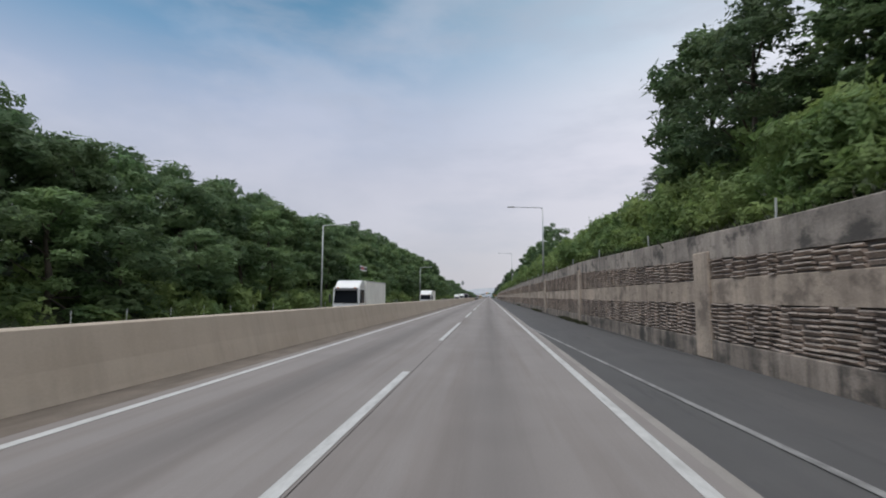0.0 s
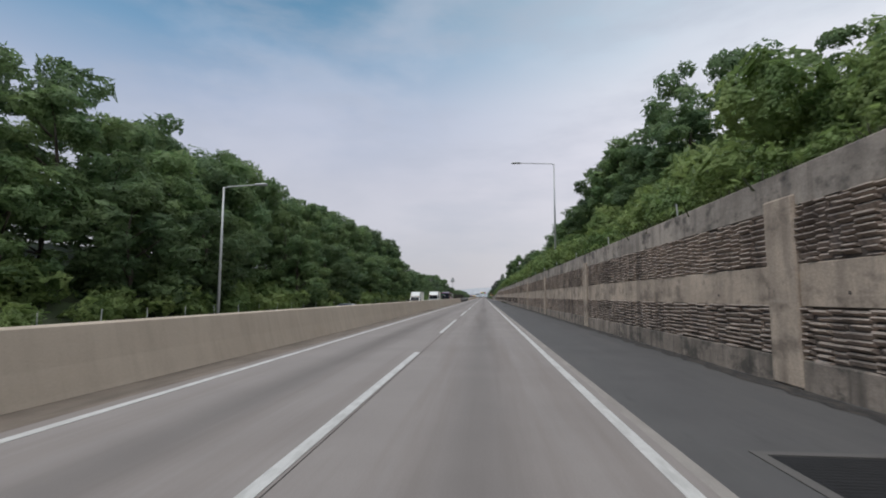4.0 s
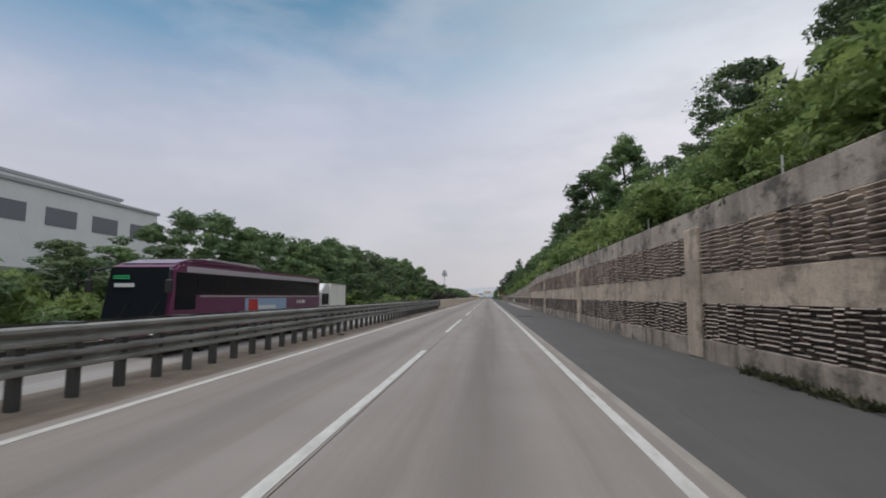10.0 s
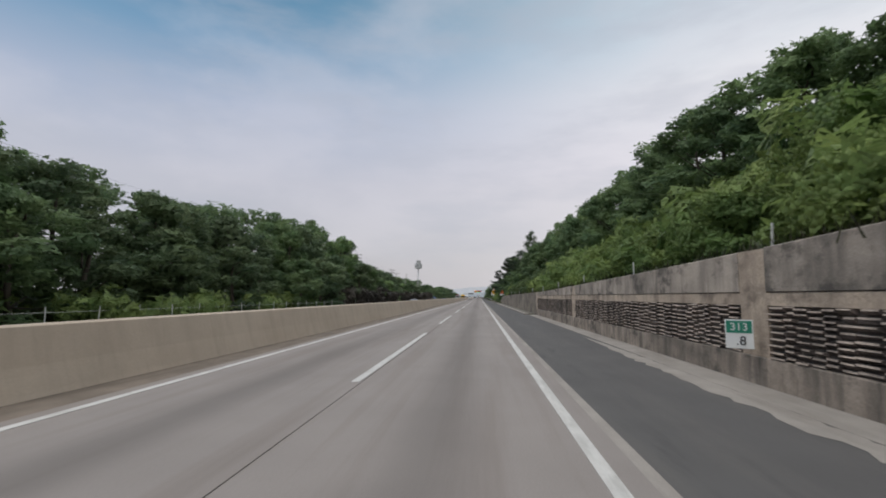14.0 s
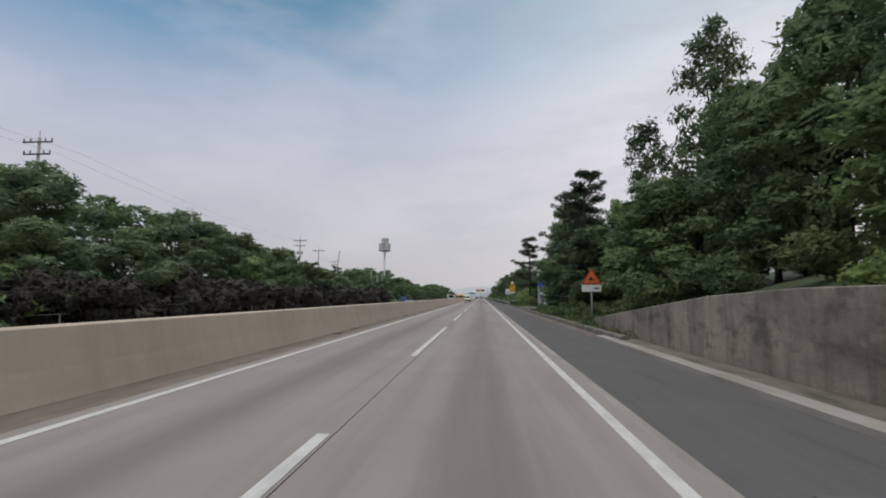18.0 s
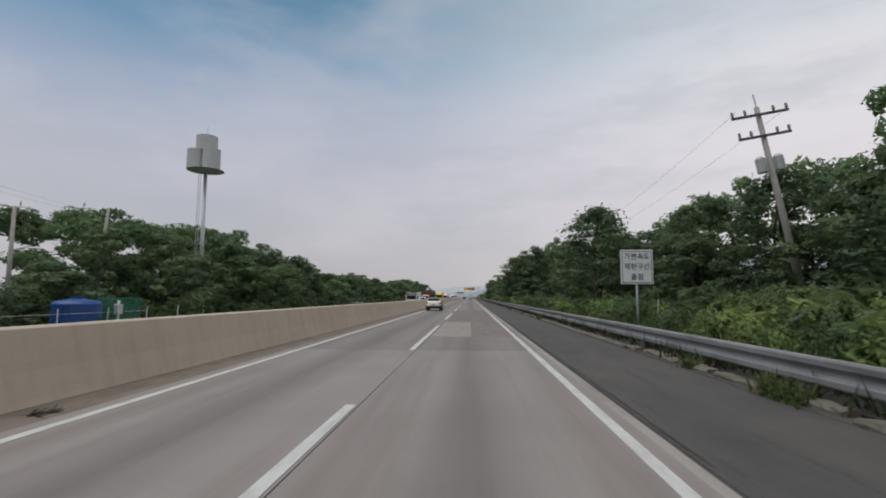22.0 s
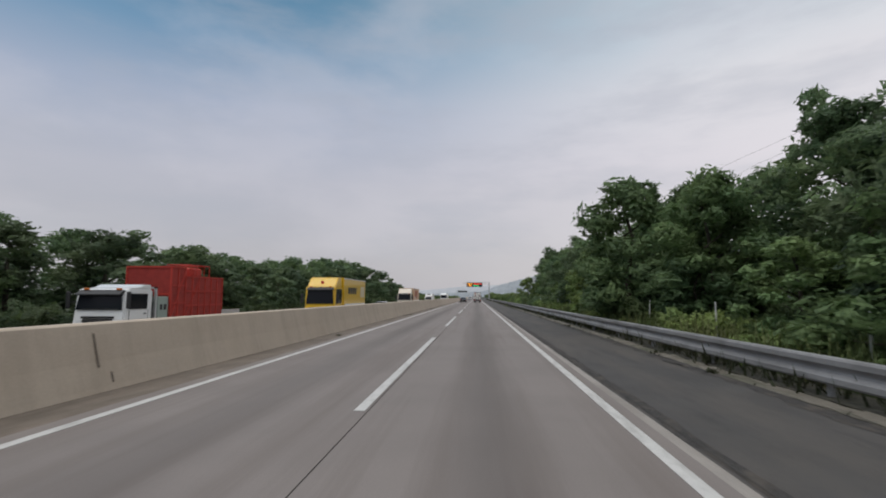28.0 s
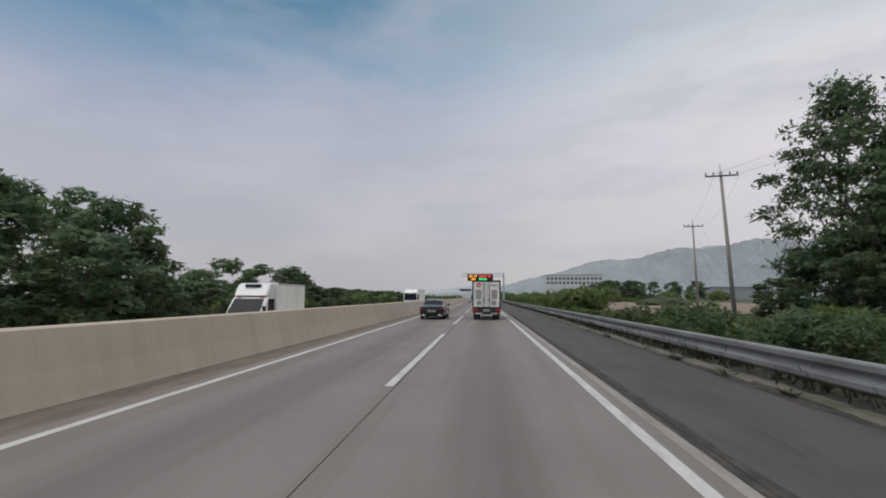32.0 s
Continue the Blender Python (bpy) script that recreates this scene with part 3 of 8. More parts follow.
    for a, b in zip(PILASTERS, PILASTERS[1:]):
        ya, yb = a + 0.46, b - 0.46
        two = b < 315
        lo0, lo1 = 0.52, 1.48
        ribs(ya, yb, lo0, lo1, a > 175)
        if two:
            u0 = 2.25 - 0.15 * (a < 40)
            u1 = lambda y, u0=u0: max(u0 + 0.25, top(y) - 0.7)
            band("middle_band", ya, yb, lo1, u0, M_WALL, 0.06)
            ribs(ya, yb, u0, u1)
            band("coping", ya, yb, u1, top, M_COPING, 0.06)
        else:
            mid = lambda y: min(1.74, top(y) - 0.3)
            band("upper_band", ya, yb, lo1, lambda y: mid(y) - 0.016, M_WALL, 0.06)
            band("coping", ya, yb, mid, top, M_COPING, 0.075)
    for p in PILASTERS:
        b2 = bmesh.new()
        if p > 315:
            box(b2, WALL_X + 0.002, WALL_X + 0.3, p - 0.458, p + 0.458, 0.5, top(p) - 0.01)
            part("pilaster", b2, M_WALL, wall)
            continue
        box(b2, WALL_X - 0.07, WALL_X + 0.3, p - 0.46, p + 0.46, 0.0, top(p) - 0.5, bevel=0.03)
        part("pilaster", b2, M_WALL, wall)
        b2 = bmesh.new()
        box(b2, WALL_X - 0.003, WALL_X + 0.3, p - 0.46, p + 0.46, top(p) - 0.5, top(p) - 0.004)
        part("pilaster_head", b2, M_COPING, wall)
    # plain stretch that runs out to a kerb
    y = 376.56
    while y < 454:
        yb = min(y + 9.0, 455)
        band("wall_panel", y, yb - 0.03, -0.05, top, M_WALL_GREY, 0.06)
        y = yb
    near = [i for i in range(0, len(rib_v), 10) if 108.4 < rib_v[i][1] < 114.5 and 108.4 < rib_v[i + 5][1] < 114.5][:300]
    lone = set(near)

    def rib_mesh(name, picks, low):
        """Split ledges: a rough face, and a lip and top painted paler as if lit from above."""
        v, f, mi = [], [], []
        for i in picks:
            off = len(v) - i
            v.extend(rib_v[i:i + 10])
            f.extend(tuple(k + off for k in q) for q in rib_f[i // 10 * 6:i // 10 * 6 + 6])
            mi.extend((0, 1, 0 if low else 1, 0, 0, 0))
        ob = soup(name, v, f, M_RIB_LOW if low else M_RIB, wall)
        ob.data.materials.append(M_RIB_LIP)
        ob.data.polygons.foreach_set("material_index", mi)
        return ob

    for i in near:
        rib_mesh("rib", [i], rib_low[i // 10])
    for low in (False, True):
        tagged(rib_mesh("rib_rows", [i for i in range(0, len(rib_v), 10) if i not in lone and rib_low[i // 10] == low], low), kind="stuff")
    # small weep holes along the smooth middle band, flat discs in painted shade colour
    b2 = None
    for p in PILASTERS[2:18]:
        for k in range(4):
            if b2 is None:
                b2 = bmesh.new()
                tube(b2, [(0.02, 0, 0), (-0.004, 0, 0)], 0.035, 10)
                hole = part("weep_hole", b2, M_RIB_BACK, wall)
            else:
                hole = new("weep_hole", hole.data)
                hole.parent = wall
            hole.location = (WALL_X, p + 2.6 + 4.1 * k + rng.uniform(-0.5, 0.5), 1.66 + rng.uniform(0, 0.2))
    return wall


retaining_wall()


# ---- trees and shrubs ----
RV = np.random.RandomState(7)


def sphere(level):
    """Corners and triangles of a ball split level times."""
    bm = bmesh.new()
    bmesh.ops.create_icosphere(bm, subdivisions=level, radius=1)
    V = np.array([v.co[:] for v in bm.verts])
    F = np.array([[v.index for v in f.verts] for f in bm.faces])
    bm.free()
    return V, F


BALLS = {k: sphere(k + 1) for k in (1, 2)}


def unit(a):
    return a / (np.linalg.norm(a, axis=-1, keepdims=True) + 1e-9)


def foliage(centres, radii, per, size, flat=0.75, up=0.35, slim=0.3, level=2, rough=0.28, spread=1.28, keep=0.7, fan=0.55):
    """Lobes of leaf blades: an open, ragged shell of loose triangles, and loose sprays that lie on it or fan out of it.
    Returns triangle corners, their normals, quad corners, their normals."""
    C, R = np.asarray(centres, float), np.asarray(radii, float)
    n = len(C)
    BV, BF = BALLS[level]
    sq = np.array([1, 1, flat])
    a = RV.uniform(0, 6.28, n)
    c, q = np.cos(a), np.sin(a)
    rot = np.zeros((n, 3, 3))
    rot[:, 0, 0], rot[:, 0, 1], rot[:, 1, 0], rot[:, 1, 1], rot[:, 2, 2] = c, -q, q, c, 1
    V = np.einsum("nij,kj->nki", rot, BV) * RV.uniform(1 - rough, 1 + rough * 0.6, (n, len(BV), 1))
    T = V[:, BF, :]
    mid = T.mean(axis=2, keepdims=True)
    T = mid * RV.uniform(0.72, 1.12, (n, len(BF), 1, 1)) + (T - mid) * RV.uniform(0.8, 1.5, (n, len(BF), 1, 1))
    T = T + RV.normal(scale=0.14 / level, size=T.shape)
    tn = unit(mid + np.array([0, 0, up * 0.5]))
    T = C[:, None, None, :] + T * R[:, None, None, None] * sq
    T = T.reshape(-1, 3, 3)
    g = unit(np.cross(T[:, 1] - T[:, 0], T[:, 2] - T[:, 0]))
    TN = unit(tn.reshape(-1, 3) * 0.7 + g * 0.55)
    stay = RV.uniform(size=len(T)) < keep
    T, TN = T[stay], TN[stay]
    CC, RR = np.repeat(C, per, axis=0), np.repeat(R, per)
    m = len(CC)
    d = unit(RV.normal(size=(m, 3)) + np.array([0, 0, 0.15]))
    P = CC + d * (RR * RV.uniform(0.75, spread, m))[:, None] * sq
    nrm = unit(d + RV.normal(scale=0.6, size=(m, 3)) + np.array([0, 0, up]))
    e = unit(np.cross(nrm, RV.normal(size=(m, 3))))
    out = unit(d * np.array([1, 1, 0.7]) + RV.normal(scale=0.45, size=(m, 3)) + np.array([0, 0, -0.12]))
    fans = RV.uniform(size=m) < fan
    e = np.where(fans[:, None], out, e)
    b = unit(np.cross(nrm, e))
    b = np.where((np.abs((nrm * e).sum(1)) > 0.96)[:, None], unit(np.cross(e, np.array([0.3, 0.5, 0.8]))), b)
    s = size * RV.uniform(0.55, 1.35, m) * np.where(fans, 1.35, 1.0)
    L, W = (s * 0.5)[:, None], (s * slim * np.where(fans, 0.62, 1.0))[:, None]
    tip = np.zeros((m, 3))
    tip[:, 2] = -0.16 * s
    Q = np.stack([P - e * L, P - b * W, P + e * L + tip, P + b * W], axis=1)
    return T, TN, Q, unit(d * 0.7 + nrm * 0.6 + np.array([0, 0, 0.15]))


def clump_mesh(name, T, TN, Q, QN, mat):
    """One mesh of loose leaf triangles and quads, shaded by the lobes that they clothe."""
    nt, nq = len(T), len(Q)
    me = bpy.data.meshes.new(name)
    me.vertices.add(nt * 3 + nq * 4)
    me.vertices.foreach_set("co", np.concatenate([T.reshape(-1), Q.reshape(-1)]).astype(np.float32))
    me.loops.add(nt * 3 + nq * 4)
    me.loops.foreach_set("vertex_index", np.arange(nt * 3 + nq * 4).astype(np.int32))
    me.polygons.add(nt + nq)
    me.polygons.foreach_set("loop_start", np.concatenate([np.arange(0, nt * 3, 3), nt * 3 + np.arange(0, nq * 4, 4)]).astype(np.int32))
    me.polygons.foreach_set("use_smooth", np.ones(nt + nq, bool))
    me.materials.append(mat)
    me.update(calc_edges=True)
    N = np.concatenate([np.repeat(TN, 3, axis=0), np.repeat(QN, 4, axis=0)])
    me.normals_split_custom_set_from_vertices(N.tolist())
    return me


def foliage_mesh(name, centres, radii, per, size, mat, flat=0.75, up=0.35, slim=0.3, level=2, rough=0.28, spread=1.28, keep=0.6, fan=0.55):
    return clump_mesh(name, *foliage(centres, radii, per, size, flat, up, slim, level, rough, spread, keep, fan), mat)


def limb_tree(kind, height, seed, clumps, per, size, spread, low, mat, flat=0.72, level=2, big=1.0, rough=0.3, out=1.3, keep=0.72):
    """Tapered trunk with forking limbs and an uneven crown of leaf clumps, standing at its origin."""
    rg = random.Random(seed)
    bm = bmesh.new()
    top = Vector((rg.uniform(-.5, .5), rg.uniform(-.5, .5), height * 0.86))
    pts = [Vector((0, 0, -0.4)), Vector((rg.uniform(-.1, .1), rg.uniform(-.1, .1), height * 0.3)), Vector((rg.uniform(-.4, .4), rg.uniform(-.4, .4), height * 0.6)), top]
    tube(bm, pts, [height * 0.022, height * 0.017, height * 0.011, 0.03], 6)
    cs, rs = [], []
    lean = rg.uniform(0, 6.28)
    for i in range(clumps):
        f = low + (1 - low) * (i + rg.random()) / clumps
        shape = math.sin(math.pi * min(1, (f - low) / (1 - low) * 0.78 + 0.2)) ** 0.8
        ang = i * 2.399 + rg.uniform(-.6, .6)
        rr = spread * shape * rg.uniform(0.45, 1.05) * (1 + 0.22 * math.cos(ang - lean))
        c = Vector((math.cos(ang) * rr, math.sin(ang) * rr, height * min(f, 0.97) + rg.uniform(-.3, .25)))
        z0 = max(height * 0.15, c.z - rr * 0.8 - height * 0.05)
        k = min(1.0, z0 / (height * 0.86))
        st = Vector((top.x * k, top.y * k, z0))
        mid = st.lerp(c, 0.5) + Vector((0, 0, -0.15))
        if i % 3 == 0:
            tube(bm, [st, mid, c], [height * 0.007, height * 0.0045, 0.012], 4)
        cs.append(c)
        rs.append(spread * rg.choice((0.19, 0.24, 0.28, 0.32, 0.37)) * big)
    if kind is None:
        bm.free()
        return foliage(cs, rs, per, size, flat, 0.5, level=level, rough=rough, keep=0.8)
    t = thing(kind[0], kind[1], "tree", group="roadside trees")
    part("trunk", bm, M_BARK, t, smooth=True)
    cr = new("crown", foliage_mesh("crown", cs, rs, per, size, mat, flat, 0.5, level=level, rough=rough, spread=out, keep=keep))
    cr.parent = t
    return t


def pine_tree(height, seed):
    rg = random.Random(seed)
    bm = bmesh.new()
    tube(bm, [(0, 0, -0.4), (0.15, 0, height * 0.5), (0.1, 0.1, height * 0.98)], [height * 0.02, height * 0.014, 0.03], 7)
    cs, rs = [], []
    lv = 9
    for i in range(lv):
        z = height * (0.3 + 0.66 * i / (lv - 1))
        reach = height * 0.28 * (1 - 0.75 * (i / (lv - 1)) ** 1.5) * rg.uniform(0.55, 1.2)
        for k in range(5):
            a = k * 1.257 + i * 0.9 + rg.uniform(-.3, .3)
            rl = reach * rg.uniform(0.5, 1.15)
            e = Vector((math.cos(a) * rl, math.sin(a) * rl, z + rl * 0.15 + rg.uniform(-0.06, 0.06) * height))
            tube(bm, [(0.12, 0.05, z - 0.2), e], [0.05, 0.015], 4)
            for f in (0.5, 0.75, 1.0):
                cs.append(Vector((0.1, 0, z)).lerp(e, f) + Vector((0, 0, 0.12)))
                rs.append(0.55 * rg.uniform(0.7, 1.2) * height / 14)
    t = thing("pine_tree", "tall dark pine with layered open branches on the bank", "tree", group="pine trees")
    part("trunk", bm, M_BARK, t, smooth=True)
    cr = new("crown", foliage_mesh("crown", cs, rs, 22, 0.36, M_LEAF_C, flat=0.6, up=0.9, slim=0.10, level=1, rough=0.4, spread=1.5))
    cr.parent = t
    return t


LOCUST = ("locust_tree", "airy green locust tree in full leaf on the verge")
OAK = ("broadleaf_tree", "dense dark green broadleaf tree on the bank")
LOW = ("bushy_tree", "low bushy green tree leafed down to the ground")
# nearside trees, seen close; far-side trees with fewer, larger leaves; open crowns that stand against the sky
KINDS = [limb_tree(LOCUST, 10, 1, 27, 62, 0.38, 3.0, 0.14, M_LEAF_A, level=1, keep=0.85, big=1.1), limb_tree(LOCUST, 10, 2, 27, 62, 0.38, 2.8, 0.16, M_LEAF_A, level=1, keep=0.85, big=1.1),
         limb_tree(OAK, 10, 3, 28, 62, 0.34, 3.3, 0.08, M_LEAF_B, level=1, keep=0.9, big=1.15), limb_tree(OAK, 10, 4, 28, 62, 0.34, 3.5, 0.05, M_LEAF_B, level=1, keep=0.9, big=1.15)]
LOWS = [limb_tree(LOW, 10, 6, 24, 26, 0.50, 3.4, 0.03, M_LEAF_B, level=1, big=1.12), limb_tree(LOW, 10, 8, 24, 26, 0.50, 3.2, 0.05, M_LEAF_A, level=1, big=1.12),
        limb_tree(LOW, 10, 9, 24, 26, 0.50, 3.0, 0.04, M_LEAF_A, level=1, big=1.12)]
FAR = [limb_tree(LOCUST, 10, 11, 26, 26, 0.50, 3.0, 0.12, M_LEAF_A, level=1, big=1.08), limb_tree(LOCUST, 10, 12, 26, 26, 0.50, 2.7, 0.18, M_LEAF_A, level=1, big=1.08),
       limb_tree(OAK, 10, 13, 26, 26, 0.50, 3.4, 0.08, M_LEAF_B, level=1, big=1.1), limb_tree(OAK, 10, 14, 26, 26, 0.50, 3.6, 0.06, M_LEAF_B, level=1, big=1.1)]
DEEP_LOWS = [limb_tree(LOW, 10, 6, 24, 26, 0.50, 3.4, 0.03, M_LEAF_D, level=1, big=1.12), limb_tree(LOW, 10, 9, 24, 26, 0.50, 3.0, 0.04, M_LEAF_D, level=1, big=1.12)]
DEEP_FAR = [limb_tree(LOCUST, 10, 11, 26, 26, 0.50, 3.0, 0.12, M_LEAF_D, level=1, big=1.08), limb_tree(OAK, 10, 14, 26, 26, 0.50, 3.6, 0.06, M_LEAF_D, level=1, big=1.1)]
OPEN_CROWN = ("open_crowned_tree", "dark open-crowned tree with layered leafy sprays against the sky")
AIRY = [limb_tree(OPEN_CROWN, 10, 41, 40, 66, 0.30, 3.4, 0.16, M_LEAF_D, flat=0.45, level=1, big=0.82, rough=0.42, out=1.75, keep=0.5),
        limb_tree(OPEN_CROWN, 10, 42, 40, 66, 0.30, 3.2, 0.20, M_LEAF_D, flat=0.45, level=1, big=0.82, rough=0.42, out=1.75, keep=0.5)]
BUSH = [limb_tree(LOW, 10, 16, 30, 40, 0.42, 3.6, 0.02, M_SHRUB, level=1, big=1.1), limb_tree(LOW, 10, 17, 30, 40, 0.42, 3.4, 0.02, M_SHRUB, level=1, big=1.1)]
BACK = [limb_tree(None, 10, 31, 10, 8, 0.60, 3.2, 0.2, M_LEAF_B, level=1, big=1.45), limb_tree(None, 10, 32, 10, 8, 0.60, 3.5, 0.15, M_LEAF_B, level=1, big=1.45)]
USED = set()


def plant(k, x, y, h, turn, sink=0.0, base_h=10.0, wide=1.0):
    s = h / base_h
    m = Matrix.LocRotScale((x, y, land(x, y) - sink), Euler((0, 0, turn)), (s * wide, s * wide, s))
    if k in USED:
        return copy_thing(k, m @ Matrix.Diagonal((1 / k.scale.x, 1 / k.scale.y, 1 / k.scale.z, 1)))
    USED.add(k)
    k.matrix_basis = m
    return k


# rise of the tree line over the eye, per metre of distance across
R_LEFT = [(-60, .42), (25, .42), (40, .39), (76, .44), (93, .42), (102, .5), (126, .5), (131, .58), (137, .48), (145, .55), (175, .52), (204, .57), (214, .62), (236, .57),
          (244, .57), (247.5, .14), (262, .14), (276, .14), (284, .2), (294, .29), (311, .30), (332, .30), (352, .36), (386, .31), (415, .45), (431, .48), (438, .28), (470, .27), (485, .27), (498, .25), (507, .18),
          (528, .10), (555, .11), (560, .24), (590, .29), (601, .25), (612, .18), (640, .18), (655, .21), (690, .17), (710, .2), (730, .18), (752, .165), (762, .2), (775, .28), (806, .30), (811, .06), (830, .06), (836, .18), (842, .16), (846, .06), (1500, .08)]
R_RIGHT = [(-60, 1.0), (27, 1.0), (33, .66), (50, .64), (64, .68), (72, .82), (93, .72), (112, .66), (123, .84), (131, 1.1), (142, 1.3), (160, 1.25), (180, .9), (191, 1.05), (216, 1.08), (234, .88), (250, .86), (262, .82), (272, .86),
           (284, .95), (296, .85), (305, .88), (325, 1.0), (333, .9), (341, .78), (352, .95), (395, .95), (412, .98), (420, 1.0), (424, .78), (433, 1.02), (446, 1.2), (455, .95), (462, .55), (489, .58), (497, .95), (503, .78), (508, .72), (514, .72), (524, .68), (536, .62), (549, .56), (567, .5), (585, .5), (608, .5), (620, .72), (640, .82), (655, .74), (690, .68), (704, .66), (712, .52), (730, .52), (740, .6), (754, .66), (770, .66), (779, .55), (784, .05), (1500, .05)]


WOODS = []


def back_tree(x, y, h, turn, wide):
    c, q = math.cos(turn), math.sin(turn)
    M = np.array([[c, -q, 0], [q, c, 0], [0, 0, 1]]) * (h / 10)
    M[:2] *= wide
    B = BACK[len(WOODS) % 2]
    p = np.array([x, y, land(x, y)])
    WOODS.append((B[0] @ M.T + p, unit(B[1] @ M.T), B[2] @ M.T + p, unit(B[3] @ M.T)))


def tree_belts():
    rg = random.Random(21)
    y = -20.0
    while y < 960:
        for row, (x0, f) in enumerate(((-21.0, 0.66), (-25.5, 0.97), (-30, 1.0), (-36, 1.0))):
            x = x0 - rg.uniform(0, 3.2)
            yy = y + rg.uniform(-2.2, 2.2)
            r = lerp(yy, R_LEFT)
            topz = 1.63 + r * -x * f * (1.0 if yy < 545 else 0.88) * rg.uniform(0.9, 1.1)
            h = (topz - land(x, yy)) * 0.96
            if h > 1.6:
                wide = min(1.2 if h > 7 else (1.5 if h > 4 else 2.0), 12.0 / h)
                if row >= 2:
                    if 242 < yy < 283:
                        continue
                    back_tree(x, yy, min(h, 15), rg.uniform(0, 6.28), wide * 1.1)
                    continue
                deep = yy > 255 and rg.random() < (1.0 if yy > 690 else min(0.85, (yy - 215) / 180))
                k = rg.choice(DEEP_LOWS if deep else LOWS) if row == 0 or h < 4.5 else rg.choice(DEEP_FAR if deep else FAR)
                plant(k, x, yy, min(h, 15), rg.uniform(0, 6.28), 0.15, wide=wide)
        y += 6.3 if y < 255 else 7.4
    y = -4.0
    while y < 766:
        deep = 508 < y < 615 or 665 < y < 700
        for row, (x0, f) in enumerate(((8.8, 0.6), (14.5 if deep else 11.8, 0.84), (19.5 if deep else 17.0, 0.86))):
            x = x0 + rg.uniform(0, 2.6)
            yy = y + rg.uniform(-2, 2)
            r = lerp(yy, R_RIGHT)
            topz = 1.63 + r * x * f * rg.uniform(0.88, 1.06)
            h = (topz - land(x, yy)) * 0.96
            if row == 0 and (yy < 405 or 448 < yy < 484 or 505 < yy < 622 or 648 < yy < 708 or yy > 732):
                continue
            if abs(yy - 489) < 8 and x < 12.5:
                continue
            if row == 1 and 160 < yy < 330 and rg.random() < 0.65:
                continue
            if h > 1.6:
                wide = min(1.1 if h > 6 else (1.4 if h > 3.5 else 1.9), 8.5 / h)
                if row == 2:
                    back_tree(x, yy, min(h, 14), rg.uniform(0, 6.28), wide)
                    continue
                k = rg.choice(LOWS if yy < 440 else DEEP_LOWS) if h < 4 else rg.choice(KINDS[2:4] + KINDS[2:4] + KINDS[:2] if yy < 440 else (KINDS if 640 < yy < 715 else KINDS[2:4] + AIRY))
                plant(k, x, yy, min(h, 16), rg.uniform(0, 6.28), 0.15, wide=wide)
        y += 5.2 if y < 520 else 5.8
    # trees that stand out
    for i in range(7):
        plant(KINDS[2 + i % 2], 9.8 + 0.9 * (i % 3), 453.5 + 4.6 * i, (6.9, 6.4, 7.3, 6.2)[i % 4], i * 1.7, wide=1.4)
    plant(AIRY[0], 10.4, 566, 8.8, 1.0, wide=1.15)
    plant(AIRY[1], 12.5, 574, 10.4, 2.0, wide=1.1)
    plant(AIRY[1], 12.0, 615.5, 10.8, 3.1, wide=1.1)
    plant(AIRY[0], 8.3, 616, 8.6, 0.5, wide=1.3)
    plant(AIRY[1], 9.8, 620.5, 9.6, 2.5, wide=1.15)
    plant(KINDS[2], 11.4, 628, 9.8, 0.9, wide=1.1)
    plant(AIRY[1], 10.4, 636, 8.8, 0.2, wide=1.0)
    plant(KINDS[2], 7.5, 698, 7.4, 0.3, wide=1.25)
    plant(KINDS[0], 9.6, 694, 6.6, 1.3, wide=1.2)
    plant(DEEP_LOWS[0], 9.4, 716, 5.6, 0.8, wide=1.3)
    plant(KINDS[2], 12.8, 495.4, 14.4, 2.2, wide=0.8)
    plant(KINDS[3], 14.5, 500.5, 12.0, 1.2, wide=0.8)
    plant(AIRY[0], 21.0, 528, 17.6 - land(21.0, 528), 1.9, wide=0.7)
    for i in range(15):
        plant((DEEP_LOWS[i % 2] if i < 5 else LOWS[i % 3]), 8.6 + 0.7 * (i % 2), 634 + 4.9 * i, (3.0, 3.8, 3.3)[i % 3], i * 2.1, wide=1.5)
    for i in range(9):
        plant((DEEP_LOWS[:1] + LOWS[:2])[i % 3], 10.9 + 1.3 * (i % 2), 684 + 5.0 * i, (5.6, 6.6, 5.2)[i % 3], i * 1.3, wide=1.25)
    plant(DEEP_LOWS[1], 11.8, 497, 6.5, 0.4, wide=1.4)
    plant(DEEP_LOWS[0], 12.2, 489.5, 7.0, 1.4, wide=1.3)
    plant(DEEP_LOWS[1], 12.6, 482.5, 7.5, 2.4, wide=1.3)
    plant(BUSH[0], 8.9, 758.5, 4.7, 0.3, wide=1.2)
    plant(BUSH[1], 9.2, 711.5, 5.4, 0.3, wide=1.1)
    plant(BUSH[0], 8.4, 706, 4.2, 1.3, wide=1.3)
    plant(BUSH[0], 9.0, 722, 3.4, 2.3, wide=1.4)
    plant(BUSH[1], 10.0, 733, 3.2, 1.9, wide=1.4)
    plant(KINDS[2], 15.5, 530.5, 10.4, 0.2, wide=0.95)
    plant(AIRY[1], 17.0, 537, 10.8, 1.2, wide=1.0)
    plant(DEEP_LOWS[0], 13.6, 529.5, 5.6, 0.4, wide=1.3)
    plant(DEEP_LOWS[1], 13.2, 534.5, 5.2, 1.4, wide=1.4)
    plant(KINDS[2], 11.2, 27, 8.4, 0.4, wide=1.25)
    plant(AIRY[0], 10.6, 21.5, 7.2, 0.4, wide=1.2)
    plant(KINDS[0], 13.0, 17, 9.0, 1.4, wide=1.2)
